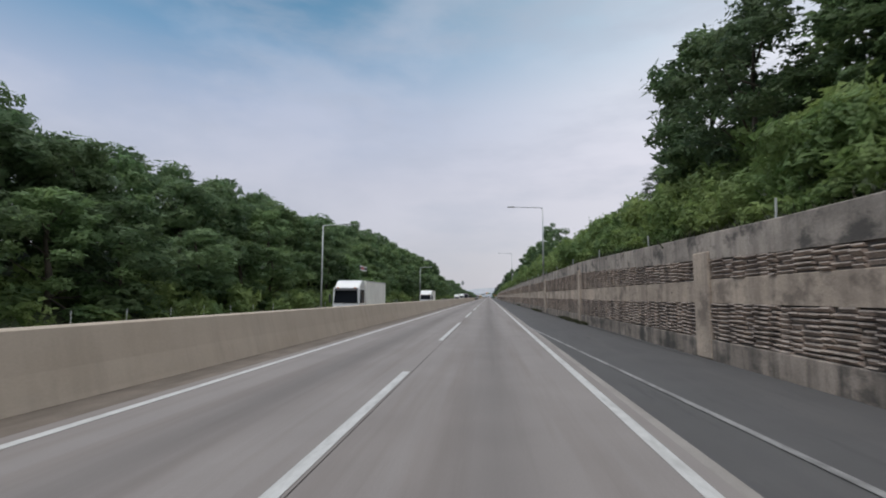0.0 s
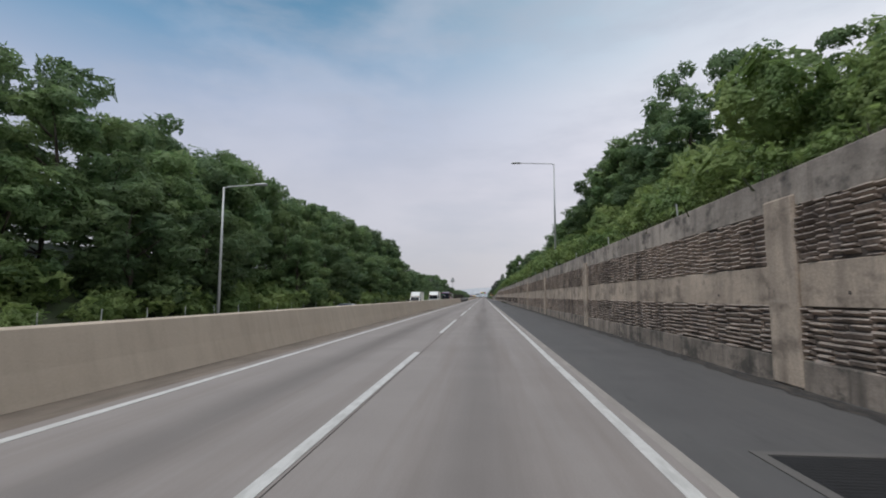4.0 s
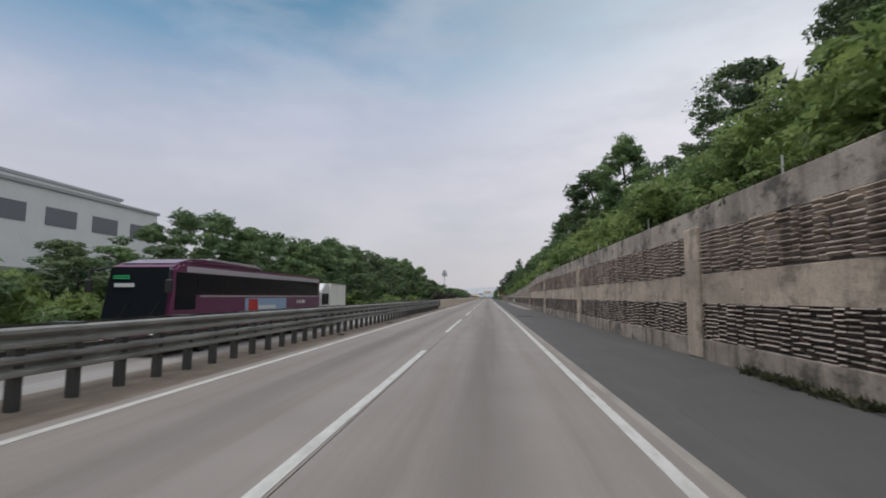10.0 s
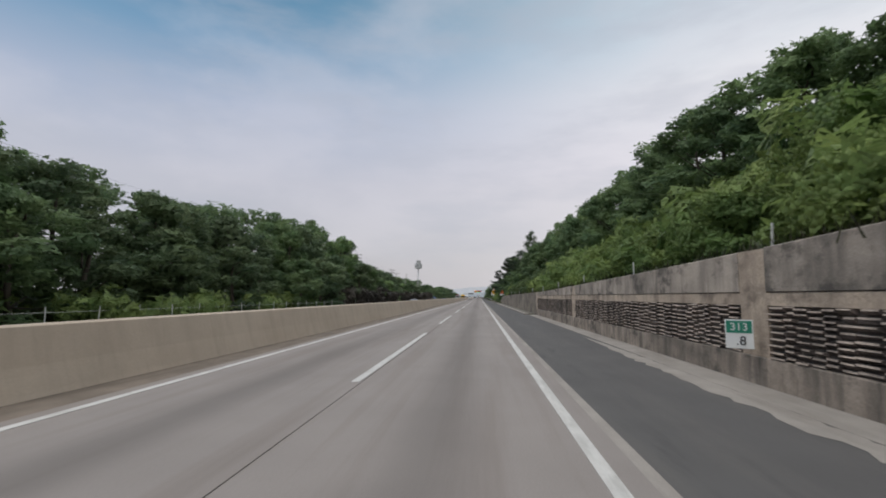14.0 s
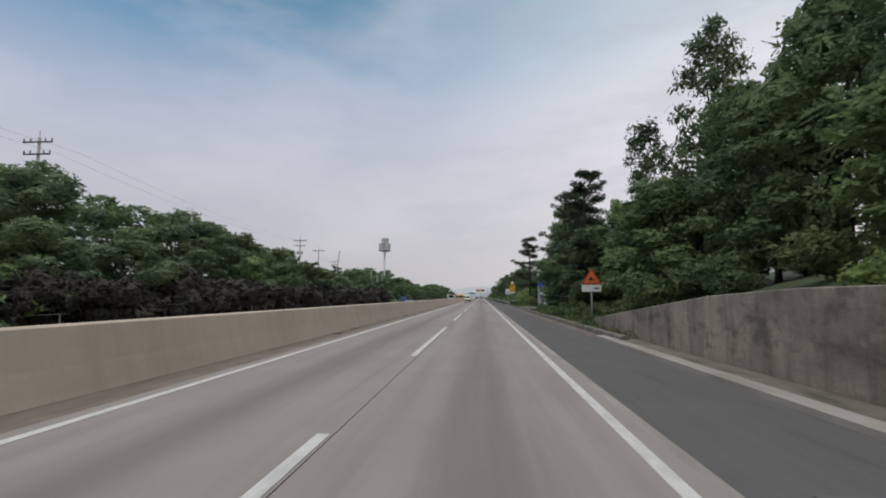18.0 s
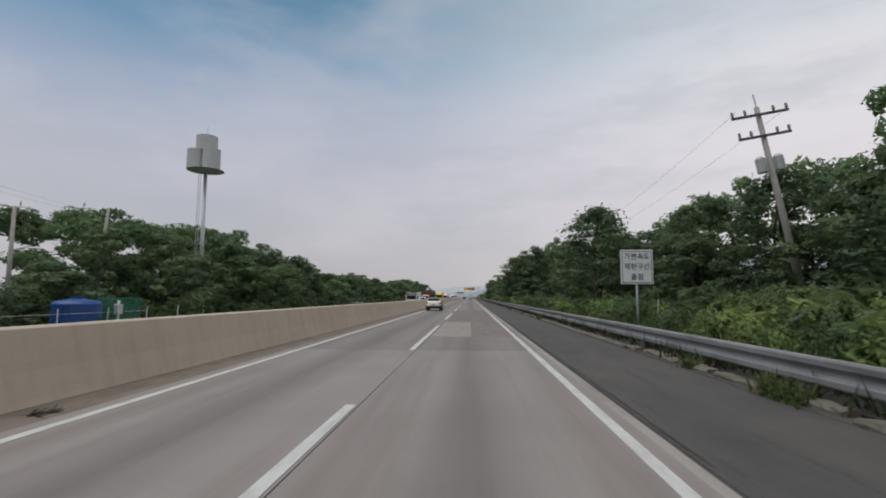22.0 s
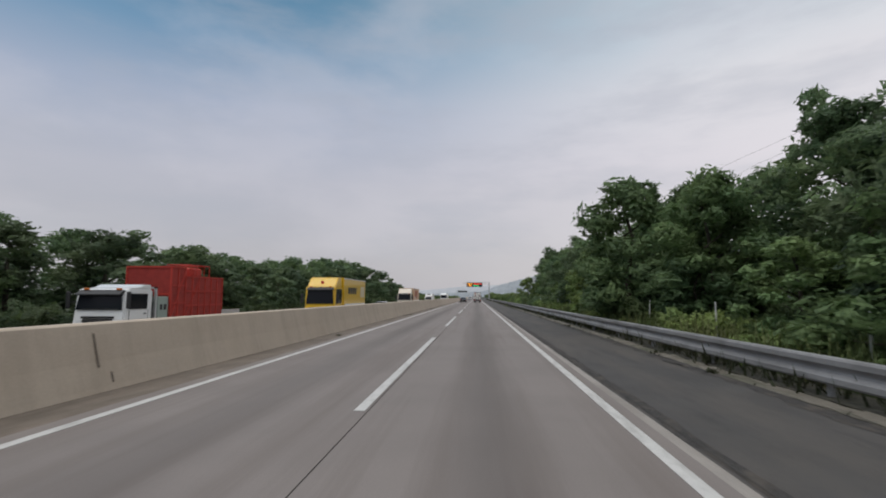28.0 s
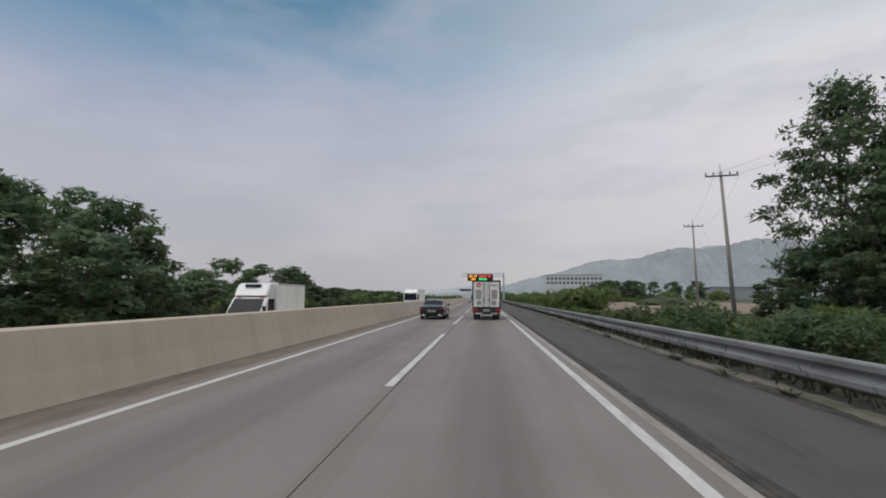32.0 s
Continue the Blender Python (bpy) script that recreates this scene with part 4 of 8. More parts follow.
    plant(KINDS[2], 12.5, 316, 8.0, 0.3, wide=1.0)
    plant(KINDS[2], 12.0, 294, 8.6, 0.3, wide=1.3)
    plant(KINDS[0], 13.5, 286, 8.8, 1.3, wide=1.0)
    plant(DEEP_LOWS[0], 10.4, 613, 6.4, 0.3, wide=1.3)
    plant(DEEP_LOWS[1], 9.4, 607, 4.6, 0.9, wide=1.5)
    plant(AIRY[0], 28.0, 811, 18.5, 0.3, wide=0.85)
    plant(KINDS[3], 32.5, 808, 18.0, 0.9, wide=0.8)
    plant(AIRY[1], 25.5, 805, 11.5, 1.3, wide=1.0)
    plant(AIRY[1], 13.8, 455.5, 16.4, 1.4, wide=0.52)
    plant(AIRY[0], 11.6, 461, 12.6, 2.4, wide=0.5)
    for i in range(5):
        plant((AIRY + DEEP_LOWS)[i % 4], 15.2 + 0.9 * (i % 3), 252 + 4.4 * i, (5.6, 6.6, 5.0)[i % 3], i * 1.1, wide=1.2)
    plant(AIRY[0], 17.0, 46, 6.0, 0.6, wide=1.0)
    plant(AIRY[1], 17.0, 51.5, 3.9, 1.6, wide=1.35)
    plant(AIRY[0], 13.6, 329, 7.6, 0.6, wide=1.1)
    plant(AIRY[1], 15.5, 334, 8.2, 1.6, wide=1.1)
    plant(AIRY[0], 13.0, 338.5, 5.2, 2.6, wide=0.6)
    for i in range(13):
        plant(DEEP_LOWS[i % 2], 13.0 + 1.4 * (i % 3), 538 + 5.3 * i, (4.8, 5.6, 4.4)[i % 3], i * 1.9, wide=1.5)
    plant(AIRY[1], -27.0, 538, 7.0, 0.3, wide=1.35)
    plant(DEEP_LOWS[0], -25.5, 541.5, 5.4, 0.9, wide=1.3)
    plant(KINDS[3], 14.0, 766.5, 10.4, 0.6, wide=1.0)
    plant(KINDS[2], 17.5, 771, 11.0, 2.6, wide=0.9)
    for x, y, h, w in ((26, 812, 5.5, 1.5), (23.0, 803, 4.6, 1.5), (29, 808.5, 7.5, 1.3), (33, 813, 9.5, 1.2), (30.5, 803, 6.0, 1.5), (20.0, 806, 3.0, 1.7)):
        plant(DEEP_LOWS[int(y) % 2], x, y, h, x * 1.3, wide=w)
    # thickets before the far factory
    for x, y, h in ((30, 925, 4.5), (38, 945, 6), (45, 962, 7.5), (53, 985, 9), (61, 1012, 10), (71, 1040, 10.5), (83, 1062, 10), (96, 1085, 11.5), (111, 1100, 12), (128, 1112, 12), (66, 1000, 9), (140, 1105, 12)):
        plant(DEEP_LOWS[int(x) % 2], x, y, h, x * 0.7, wide=1.5)
    p = pine_tree(14, 3)
    USED.add(p)
    p.matrix_basis = Matrix.Translation((11.0, 484, land(11, 484)))
    for x, y, h in ((8.5, 466, 11.2), (7.4, 501.2, 10.5), (14, 492, 13), (-34, 538, 9), (-38, 543, 8.5), (-8 - 22, 512, 8)):
        copy_thing(p, Matrix.LocRotScale((x, y, land(x, y)), Euler((0, 0, x)), (h / 14, h / 14, h / 14)))
    ob = new("woods", clump_mesh("woods", *[np.concatenate([w[k] for w in WOODS]) for k in range(4)], M_LEAF_B))
    tagged(ob, "dark green woods behind the front row of trees", "woods", kind="stuff")


tree_belts()


def shrub_belt(name, label, spots, per, size, mat, lift=0.0, level=1, big=1.12):
    cs, rs = [], []
    rg = random.Random(5)
    for x, y, r in spots:
        z = (land(x, y) if abs(x) > 6.2 else 0.0) + rg.uniform(0, lift)
        for k in range(2):
            a = rg.uniform(0, 6.28)
            cs.append((x + math.cos(a) * r * 0.5, y + math.sin(a) * r * 0.5, z + r * rg.uniform(0.25, 0.8)))
            rs.append(r * rg.uniform(0.5, 0.8))
    ob = new(name, foliage_mesh(name, cs, rs, per, size, mat, flat=0.85, level=level, rough=0.35, spread=1.45, keep=0.65))
    return tagged(ob, label, "shrubs", kind="stuff")


def grass_strip(name, label, spots, mat, h, loose=0.22):
    """Upright blades in tufts."""
    S = np.repeat(np.array(spots), 9, axis=0)
    n = len(S)
    P = S + np.concatenate([RV.normal(scale=loose, size=(n, 2)), np.zeros((n, 1))], axis=1)
    a = RV.uniform(0, 6.28, n)
    w = np.stack([np.cos(a), np.sin(a), np.zeros(n)], axis=1) * RV.uniform(0.015, 0.035, (n, 1))
    t = np.stack([RV.normal(scale=0.16, size=n), RV.normal(scale=0.16, size=n), RV.uniform(0.5, 1.0, n) * h], axis=1)
    Q = np.stack([P - w, P + w, P + t * 0.6 + w * 0.8, P + t], axis=1)
    ob = new(name, quads_mesh(name, Q, mat))
    return tagged(ob, label, "grass", kind="stuff")


def belts():
    rg = random.Random(9)
    left, right, low = [], [], []
    y = -30.0
    while y < 1000:
        x = -19.2 - rg.uniform(0, 6)
        hi = lerp(y, R_LEFT)
        left.append((x, y, rg.uniform(0.9, 1.8) * (1.0 if hi > 0.12 else 0.8)))
        y += 0.75
    y = -5.0
    while y < 436:
        left_edge = 6.75
        if rg.random() < 0.75:
            right.append((6.55 + rg.uniform(0, 0.5), y, rg.uniform(0.25, 0.5)))
        right.append((left_edge + rg.uniform(0, 1) ** 1.1 * 11, y, rg.uniform(0.7, 1.5)))
        right.append((left_edge + 0.2 + rg.uniform(0, 1) * 5.5, y + 0.2, rg.uniform(0.5, 0.95)))
        y += 0.42
    y2 = -4.0
    while y2 < 430:
        right.append((9 + rg.uniform(0, 7), y2, rg.uniform(1.0, 1.9)))
        y2 += 0.85
    while y < 1000:
        x = 6.9 + rg.uniform(0, 1) ** 1.3 * 8
        if not (482 < y < 497 and x < 11.5) and not (450 < y < 482 and x < 9.5):
            low.append((x, y, rg.uniform(0.6, 1.3) * (1.0 if y < 784 else 0.28)))
        y += 0.5
    low += [r for r in right if 385 < r[1] < 430]
    right = [r for r in right if not 385 < r[1] < 430]
    mound = [(7.6 + rg.uniform(0, 3.4), rg.uniform(499, 518), rg.uniform(1.1, 2.0)) for _ in range(46)]
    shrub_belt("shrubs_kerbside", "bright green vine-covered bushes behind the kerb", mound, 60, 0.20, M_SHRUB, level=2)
    rail = [(6.7 + rg.uniform(0, 4.6), rg.uniform(529, 614), rg.uniform(0.45, 1.05)) for _ in range(300)] + [(6.6 + rg.uniform(0, 3.2), rg.uniform(614, 700), rg.uniform(0.4, 0.9)) for _ in range(150)] + [(6.6 + rg.uniform(0, 4.2), rg.uniform(700, 776), rg.uniform(0.5, 1.1)) for _ in range(240)]
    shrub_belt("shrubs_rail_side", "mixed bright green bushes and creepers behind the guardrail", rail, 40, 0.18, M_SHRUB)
    low += [(7.4 + rg.uniform(0, 3.4), rg.uniform(780, 801), rg.uniform(0.5, 1.0)) for _ in range(34)]
    for _ in range(130):
        low.append((5.7 + rg.uniform(0, 3.8), rg.uniform(448, 482), rg.uniform(0.3, 0.6)))
    y = 536.0
    while y < 778:
        low.append((8.6 + rg.uniform(0, 2.4), y, rg.uniform(0.8, 1.5)))
        y += 1.1
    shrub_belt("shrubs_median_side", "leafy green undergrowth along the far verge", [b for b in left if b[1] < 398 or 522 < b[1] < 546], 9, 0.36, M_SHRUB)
    shrub_belt("shrubs_median_side", "dark green undergrowth along the far verge", [b for b in left if b[1] > 546 or 398 < b[1] < 522], 9, 0.36, M_SHRUB_D)
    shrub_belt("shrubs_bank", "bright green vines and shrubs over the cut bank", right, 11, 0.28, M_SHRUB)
    shrub_belt("shrubs_verge", "green weeds and shrubs behind the guardrail", low, 18, 0.24, M_SHRUB_D)
    vine = []
    y = 398.0
    while y < 520:
        vine.append((-18.9 - rg.uniform(0, 1.5), y, rg.uniform(1.0, 1.6)))
        y += 0.28
    shrub_belt("dry_vines", "blackish brown creepers over the dark hedge", vine, 24, 0.26, M_VINE, lift=2.0)
    g1 = [(-17.7 - rg.uniform(0, 1.6), rg.uniform(-10, 330), -0.6) for _ in range(2600)]
    g1 += [(-17.8 - rg.uniform(0, 1.4), rg.uniform(540, 960), -0.6) for _ in range(1500)]
    grass_strip("verge_grass", "tall unkempt green grass on the far verge", g1, M_GRASS, 0.8)
    g2 = []
    for _ in range(2600):
        y = rg.uniform(525, 960)
        g2.append((5.64 + rg.uniform(0, 1) ** 2 * 1.6, y, 0.0))
    for _ in range(1500):
        y = rg.uniform(-5, 425)
        g2.append((6.28 + rg.uniform(0, 0.5), y, lerp(y, WALL_TOP) - 0.18))
    grass_strip("weeds", "dark green and dry weeds along the nearside edge", g2, M_WEED_BLADE, 0.6)
    g5 = [(6.3 + rg.uniform(0, 1) ** 1.3 * 2.6, rg.uniform(530, 776), 0.1) for _ in range(2400)]
    grass_strip("tall_grass", "tall rank green grass behind the guardrail", g5, M_GRASS, 1.05)
    g4 = [(5.55 + rg.uniform(0, 1.4), rg.uniform(445, 525), 0.12) for _ in range(900)]
    grass_strip("kerb_grass", "short grass behind the kerb", [g for g in g4 if not 480 < g[1] < 497], M_GRASS, 0.28)
    g6 = []
    for _ in range(24):
        cx, cy = -5.75 - rg.uniform(0, 0.55), rg.uniform(150, 790)
        g6 += [(cx + rg.gauss(0, 0.04), cy + rg.gauss(0, 0.1), 0.0) for _ in range(4)]
    grass_strip("gutter_weeds", "small dark weeds and litter in the median gutter", g6, M_WEED_BLADE, 0.06, 0.04)
    g3 = [(5.72 - abs(rg.gauss(0, 0.06)), rg.uniform(221, 249), -0.01) for _ in range(420)] + [(5.72 - abs(rg.gauss(0, 0.09)), rg.uniform(a, b), -0.01) for a, b in ((31, 41), (56, 65), (92, 97)) for _ in range(130)]
    g7 = []
    for cx, cy, n in ((4.98, 533.2, 10), (5.05, 533.7, 12), (5.1, 536.8, 6), (5.0, 561, 4), (5.05, 590, 5), (5.0, 758, 3)):
        g7 += [(cx + rg.gauss(0, 0.05), cy + rg.gauss(0, 0.12), -0.01) for _ in range(n)]
    grass_strip("edge_tufts", "green weed tufts growing from the shoulder edge", g7, M_GRASS, 0.42, 0.09)
    g8 = []
    for _ in range(40):
        cx, cy = 5.0 + rg.uniform(-0.06, 0.08), rg.uniform(540, 800)
        g8 += [(cx + rg.gauss(0, 0.03), cy + rg.gauss(0, 0.08), -0.01) for _ in range(3)]
    grass_strip("edge_weeds", "small dark weeds along the foot of the edge kerb", g8, M_WEED_BLADE, 0.14, 0.06)
    grass_strip("wall_foot_weeds", "dark low weeds at the foot of the wall", g3, M_WEED_BLADE, 0.22, 0.07)
    far = [(rg.uniform(14, 60), rg.uniform(805, 1000), rg.uniform(0.6, 1.6)) for _ in range(260)]
    far = [f for f in far if not (10 < f[0] < 64 and 812 < f[1] < 908)] + [(rg.uniform(9, 16), rg.uniform(850, 1100), rg.uniform(0.8, 1.8)) for _ in range(110)] + [(rg.uniform(7.5, 11), rg.uniform(786, 850), rg.uniform(0.2, 0.45)) for _ in range(90)] + [(9.5 + rg.uniform(0, 4), rg.uniform(822, 842), rg.uniform(1.2, 2.4)) for _ in range(24)]
    far += [(17.5 + rg.uniform(0, 8), rg.uniform(792, 806), rg.uniform(0.6, 1.2)) for _ in range(22)]
    far += [(rg.uniform(-40, -20), rg.uniform(800, 1250), rg.uniform(1.0, 2.4)) for _ in range(260)]
    far += [(rg.uniform(12, 140), rg.uniform(1000, 1380), rg.uniform(1.8, 4.5)) for _ in range(170)]
    shrub_belt("far_shrubs", "scattered green shrubs and thickets in the fields", far, 9, 0.45, M_SHRUB)


belts()

# ---- roadside furniture ----
def w_beam(x, y0, y1, zc, hgt, face, depth=0.08):
    """A steel W-beam along y; face -1 looks to -x."""
    pr = [(0.0, -0.5), (0.7, -0.47), (1.0, -0.40), (1.0, -0.22), (0.15, -0.08), (0.0, 0.0), (0.15, 0.08), (1.0, 0.22), (1.0, 0.40), (0.7, 0.47), (0.0, 0.5)]
    pts = [(x + face * d * depth, zc + z * hgt) for d, z in pr]
    back = [(px - face * 0.006, pz) for px, pz in pts[::-1]]
    ys = [y0] + [y for y in np.arange(-60, 1500, 24.0) if y0 + 1 < y < y1 - 1] + [y1]
    return sweep(pts + back, ys)


def right_rail(x, y0, y1, zc, step, label, high=0.34):
    t = thing("guardrail", label, "guardrail")
    part("beam", w_beam(x, y0, y1, zc, high, -1), M_STEEL, t)
    me = None
    for i in range(int((y1 - y0) / step)):
        if me is None:
            bm = bmesh.new()
            tube(bm, [(x + 0.12, y0 + 0.5, -0.2), (x + 0.12, y0 + 0.5, zc + 0.15)], 0.06, 8)
            box(bm, x + 0.0, x + 0.07, y0 + 0.42, y0 + 0.58, zc - 0.12, zc + 0.12)
            ob = part("post", bm, M_STEEL, t)
            me = ob.data
        else:
            ob = new("post", me)
            ob.parent = t
            ob.location = (0, i * step, 0)
    return t


right_rail(5.5, 521.0, 1100.0, 0.47, 4.0, "grey galvanised guardrail along the hard shoulder", 0.46)
right_rail(6.15, 515.5, 531.0, 0.78, 4.0, "short grey guardrail overgrown with weeds behind the kerb")


def median_rail():
    t = thing("median_rail", "dark weathered steel double rail closing a gap in the median barrier", "guardrail")
    for side, x in ((1, -6.52), (-1, -7.25)):
        for z in (1.02, 0.62):
            bm = w_beam(x, GAP0 + 0.1, GAP1 - 0.1, z, 0.30, side, 0.10)
            part("beam", bm, M_RAIL, t)
    me, me2 = None, None
    for i in range(61):
        y = GAP0 + 1.0 + i
        if me is None:
            me = part("post", boxes((-6.64, -6.5, -0.07, 0.07, -0.1, 1.0)), M_RAIL_POST, t).data
            t.children[-1].location = (0, y, 0)
        else:
            ob = new("post", me)
            ob.parent, ob.location = t, (0, y, 0)
    for i in range(0, 61, 3):
        y = GAP0 + 1.0 + i
        bm = boxes((-6.95, -6.5, y - 0.14, y + 0.14, 1.17, 1.20))
        part("cap", bm, M_RAIL_POST, t)
    for y in (GAP0 - 0.25, GAP1 + 0.25):
        bm = boxes((-6.50, -6.38, y - 0.3, y + 0.3, 0.3, 1.12), bevel=0.02)
        part("end_shoe", bm, M_RAIL_POST, t)


M_RAIL = material("weathered rail steel", (0.31, 0.305, 0.29), rough=0.6, metal=0.3, vary=0.2, scale=1.2, stain=(0.11, 0.10, 0.09), stain_amt=0.6, stain_scale=(1, 0.6, 3))
M_RAIL_POST = material("rail post steel", (0.085, 0.085, 0.085), rough=0.6, metal=0.3, vary=0.2)
median_rail()
strip("median_bed", -7.5, -6.951, -0.006, M_DIRT, "gritty bed under the median rail", "median", GAP0, GAP1)
strip("lane_marking_opposite", -9.7, -9.54, -0.494, M_PAINT, "white solid line on the far carriageway", "lane marking", thick=0.005)


# kerb and gutter on the nearside
def kerb():
    prof = [(5.12, -0.1), (5.14, 0.17), (5.19, 0.21), (5.40, 0.21), (5.42, 0.17), (5.42, -0.1)]
    rg = random.Random(3)
    root = thing("kerb", "worn concrete kerb along the hard shoulder", "kerb", kind="structure")
    y = 445.0
    me = None
    while y < 527:
        if me is None:
            ob = part("kerb_stone", sweep(prof, [0, 0.5, 0.97]), M_KERB, root)
            me = ob.data
        else:
            ob = new("kerb_stone", me)
            ob.parent = root
        ob.location = (rg.uniform(-.012, .012), y, rg.uniform(-.012, .008))
        y += 1.0


kerb()
strip("gutter", 4.5, 5.119, -0.006, M_GUTTER, "brown gritty concrete gutter beside the kerb", "gutter", 447.1, 527)
strip("wall_kerb", 4.66, 5.06, 0.09, M_EDGE, "low pale concrete kerb before the wall", "kerb", 376.1, 447)
strip("wall_kerb_bed", 5.061, 5.79, 0.07, M_BERM, "dark gritty bed between kerb and wall", "kerb", 376.1, 447)
strip("gutter_wall", 5.05, 5.79, -0.005, M_EDGE, "pale stained concrete gutter at the wall foot", "gutter", 300, 376)
strip("berm", 5.02, 5.34, 0.05, M_BERM, "low mossy concrete edge below the guardrail", "kerb", 800, 1500)


def berm_stones():
    """Worn lengths of low kerb, some tilted and broken short."""
    rg = random.Random(31)
    root = thing("edge_kerb", "low mossy broken concrete edge below the guardrail", "kerb", kind="structure")
    prof = [(-0.17, -0.2), (-0.16, 0.02), (-0.12, 0.055), (0.1, 0.06), (0.16, 0.03), (0.17, -0.2)]
    stock = []
    for ln in (2.3, 1.5, 0.8):
        for k in range(2):
            bm = sweep(prof, list(np.linspace(0, ln, 7)))
            for v in bm.verts:
                if v.co.z > 0:
                    v.co += Vector((rg.uniform(-0.02, 0.02), rg.uniform(-0.03, 0.03), rg.uniform(-0.025, 0.012)))
            ob = part("kerb_stone", bm, M_BERM, root)
            stock.append((ln, ob))
    y, fresh = 527.2, list(stock)
    while y < 800:
        early = y < 541
        ln, ob = rg.choice(stock[2:] if early else stock[:4])
        if (ln, ob) in fresh:
            fresh.remove((ln, ob))
        else:
            ob = new("kerb_stone", ob.data)
            ob.parent = root
        ob.location = (5.18 + rg.uniform(-0.03, 0.03) * (3 if early else 1), y, rg.uniform(-0.02, 0.012) + 0.03 * early)
        ob.rotation_euler = (rg.uniform(-0.01, 0.01), rg.uniform(-0.05, 0.05), rg.uniform(-0.06, 0.06) if early else rg.uniform(-0.008, 0.008))
        y += ln + (rg.uniform(0.03, 0.5) if early else rg.uniform(0.01, 0.06))
    for ln, ob in fresh:
        ob.location = (5.18, 527.2 + 280 + ln, -0.1)


berm_stones()
strip("verge_soil", 5.36, 6.3, 0.03, M_SOIL_DARK, "dark damp soil and litter under the guardrail", "soil", 527.2, 900)


BARS = {}


def grate_bar(w):
    if w not in BARS:
        BARS[w] = bpy.data.meshes.new("bar")
        bm = boxes((0, w, 0, 0.07, -0.04, -0.002))
        bm.to_mesh(BARS[w])
        bm.free()
        BARS[w].materials.append(M_IRON)
    return BARS[w]


def slot_drain(y, x0=3.55, x1=5.2, ln=2.2):
    t = thing("drain_grate", "black iron drain grate in a dull concrete surround", "drain", group="drain grates")
    t.location = (0, y, 0)
    part("surround", boxes((x0 - 0.12, x1 + 0.12, -0.12, 0.0, -0.2, 0.002), (x0 - 0.12, x1 + 0.12, ln, ln + 0.12, -0.2, 0.002), (x0 - 0.12, x0, 0.0, ln, -0.2, 0.002), (x1, x1 + 0.12, 0.0, ln, -0.2, 0.002)), M_DRAIN, t)
    n = 16
    for i in range(n):
        ob = new("bar", grate_bar(x1 - x0))
        ob.parent, ob.location = t, (x0, 0.02 + i * (ln - 0.04) / n, 0)
    part("pit", boxes((x0, x1, 0, ln, -0.2, -0.011)), M_IRON, t)


M_IRON = material("cast iron", (0.022, 0.022, 0.023), rough=0.7, metal=0.3, vary=0.3)
for y, a, b in ((102.3, 3.05, 4.6), (181.6, 3.35, 4.4), (230.5, 3.0, 4.0), (278.7, 2.6, 3.8), (429.6, 2.9, 4.1)):
    slot_drain(y, a, b, 1.3)


# fences of thin posts
def post_fence(name, label, xf, zf, ys, h, wires=(0.45, 0.85)):
    root = thing(name, label, "fence")
    me = None
    rg = random.Random(2)
    for y in ys:
        if me is None:
            bm = bmesh.new()
            tube(bm, [(0, 0, -0.3), (0, 0, h)], 0.028, 6)
            ob = part("post", bm, M_FENCE, root)
            me = ob.data
        else:
            ob = new("post", me)
            ob.parent = root
        ob.matrix_basis = pose(xf, y, zf(y), rg.uniform(-3, 3), rg.uniform(-3, 3))
    for w in wires:
        bm = bmesh.new()
        tube(bm, [(xf, y, zf(y) + h * w) for y in ys[::3]], 0.008, 4)
        part("wire", bm, M_FENCE, root)


M_FENCE = material("fence paint", (0.48, 0.49, 0.47), rough=0.6, vary=0.2)
post_fence("fence", "thin pale wire fence along the far verge", -18.6, lambda y: land(-18.6, y), list(np.arange(-12, 300, 3.4)), 1.35, wires=())
post_fence("fence", "pale post fence before the dark hedge", -18.6, lambda y: land(-18.6, y), list(np.arange(318, 560, 3.0)), 1.6)
post_fence("fence", "thin pale fence posts on top of the retaining wall", 6.16, lambda y: lerp(y, WALL_TOP), list(np.arange(-4, 424, 8.4)), 0.5, wires=())
post_fence("fence", "thin pale posts among the weeds behind the guardrail", 7.4, lambda y: land(7.4, y), list(np.arange(545, 762, 6.0)), 1.35, wires=())


def lamp_post(x, y, h, arm, side):
    t = thing("street_lamp", "tall grey steel street lamp with a single arm", "street lamp", pose(x, y, lerp(y, WALL_TOP) if 5.9 < x < 6.3 else land(x, y)), "street lamps")
    H = h - t.location.z
    bm = bmesh.new()
    tube(bm, [(0, 0, -0.3), (0, 0, H * 0.5), (0, 0, H)], [0.11, 0.085, 0.06], 10)
    part("pole", bm, M_POLE, t, smooth=True)
    bm = bmesh.new()
    tube(bm, [(0, 0, H - 0.12), (side * 0.25, 0, H), (side * arm, 0, H + 0.12)], [0.05, 0.045, 0.04], 8)
    part("arm", bm, M_POLE, t)
    bm = bmesh.new()
    box(bm, min(side * (arm - 0.1), side * (arm + 0.75)), max(side * (arm - 0.1), side * (arm + 0.75)), -0.16, 0.16, H + 0.06, H + 0.2, bevel=0.05)
    part("lamp_head", bm, M_POLE, t)
    bm = boxes((-0.18, 0.18, -0.18, 0.18, -0.3, 0.25), bevel=0.03)
    part("base", bm, M_EDGE, t)


lamp_post(6.12, 57, 11.7, 3.2, -1)
lamp_post(6.75, 143.5, 14.1, 3.2, -1)
lamp_post(-18.2, 53.5, 9.4, 2.4, 1)
lamp_post(-18.2, 130.5, 9.3, 2.4, 1)


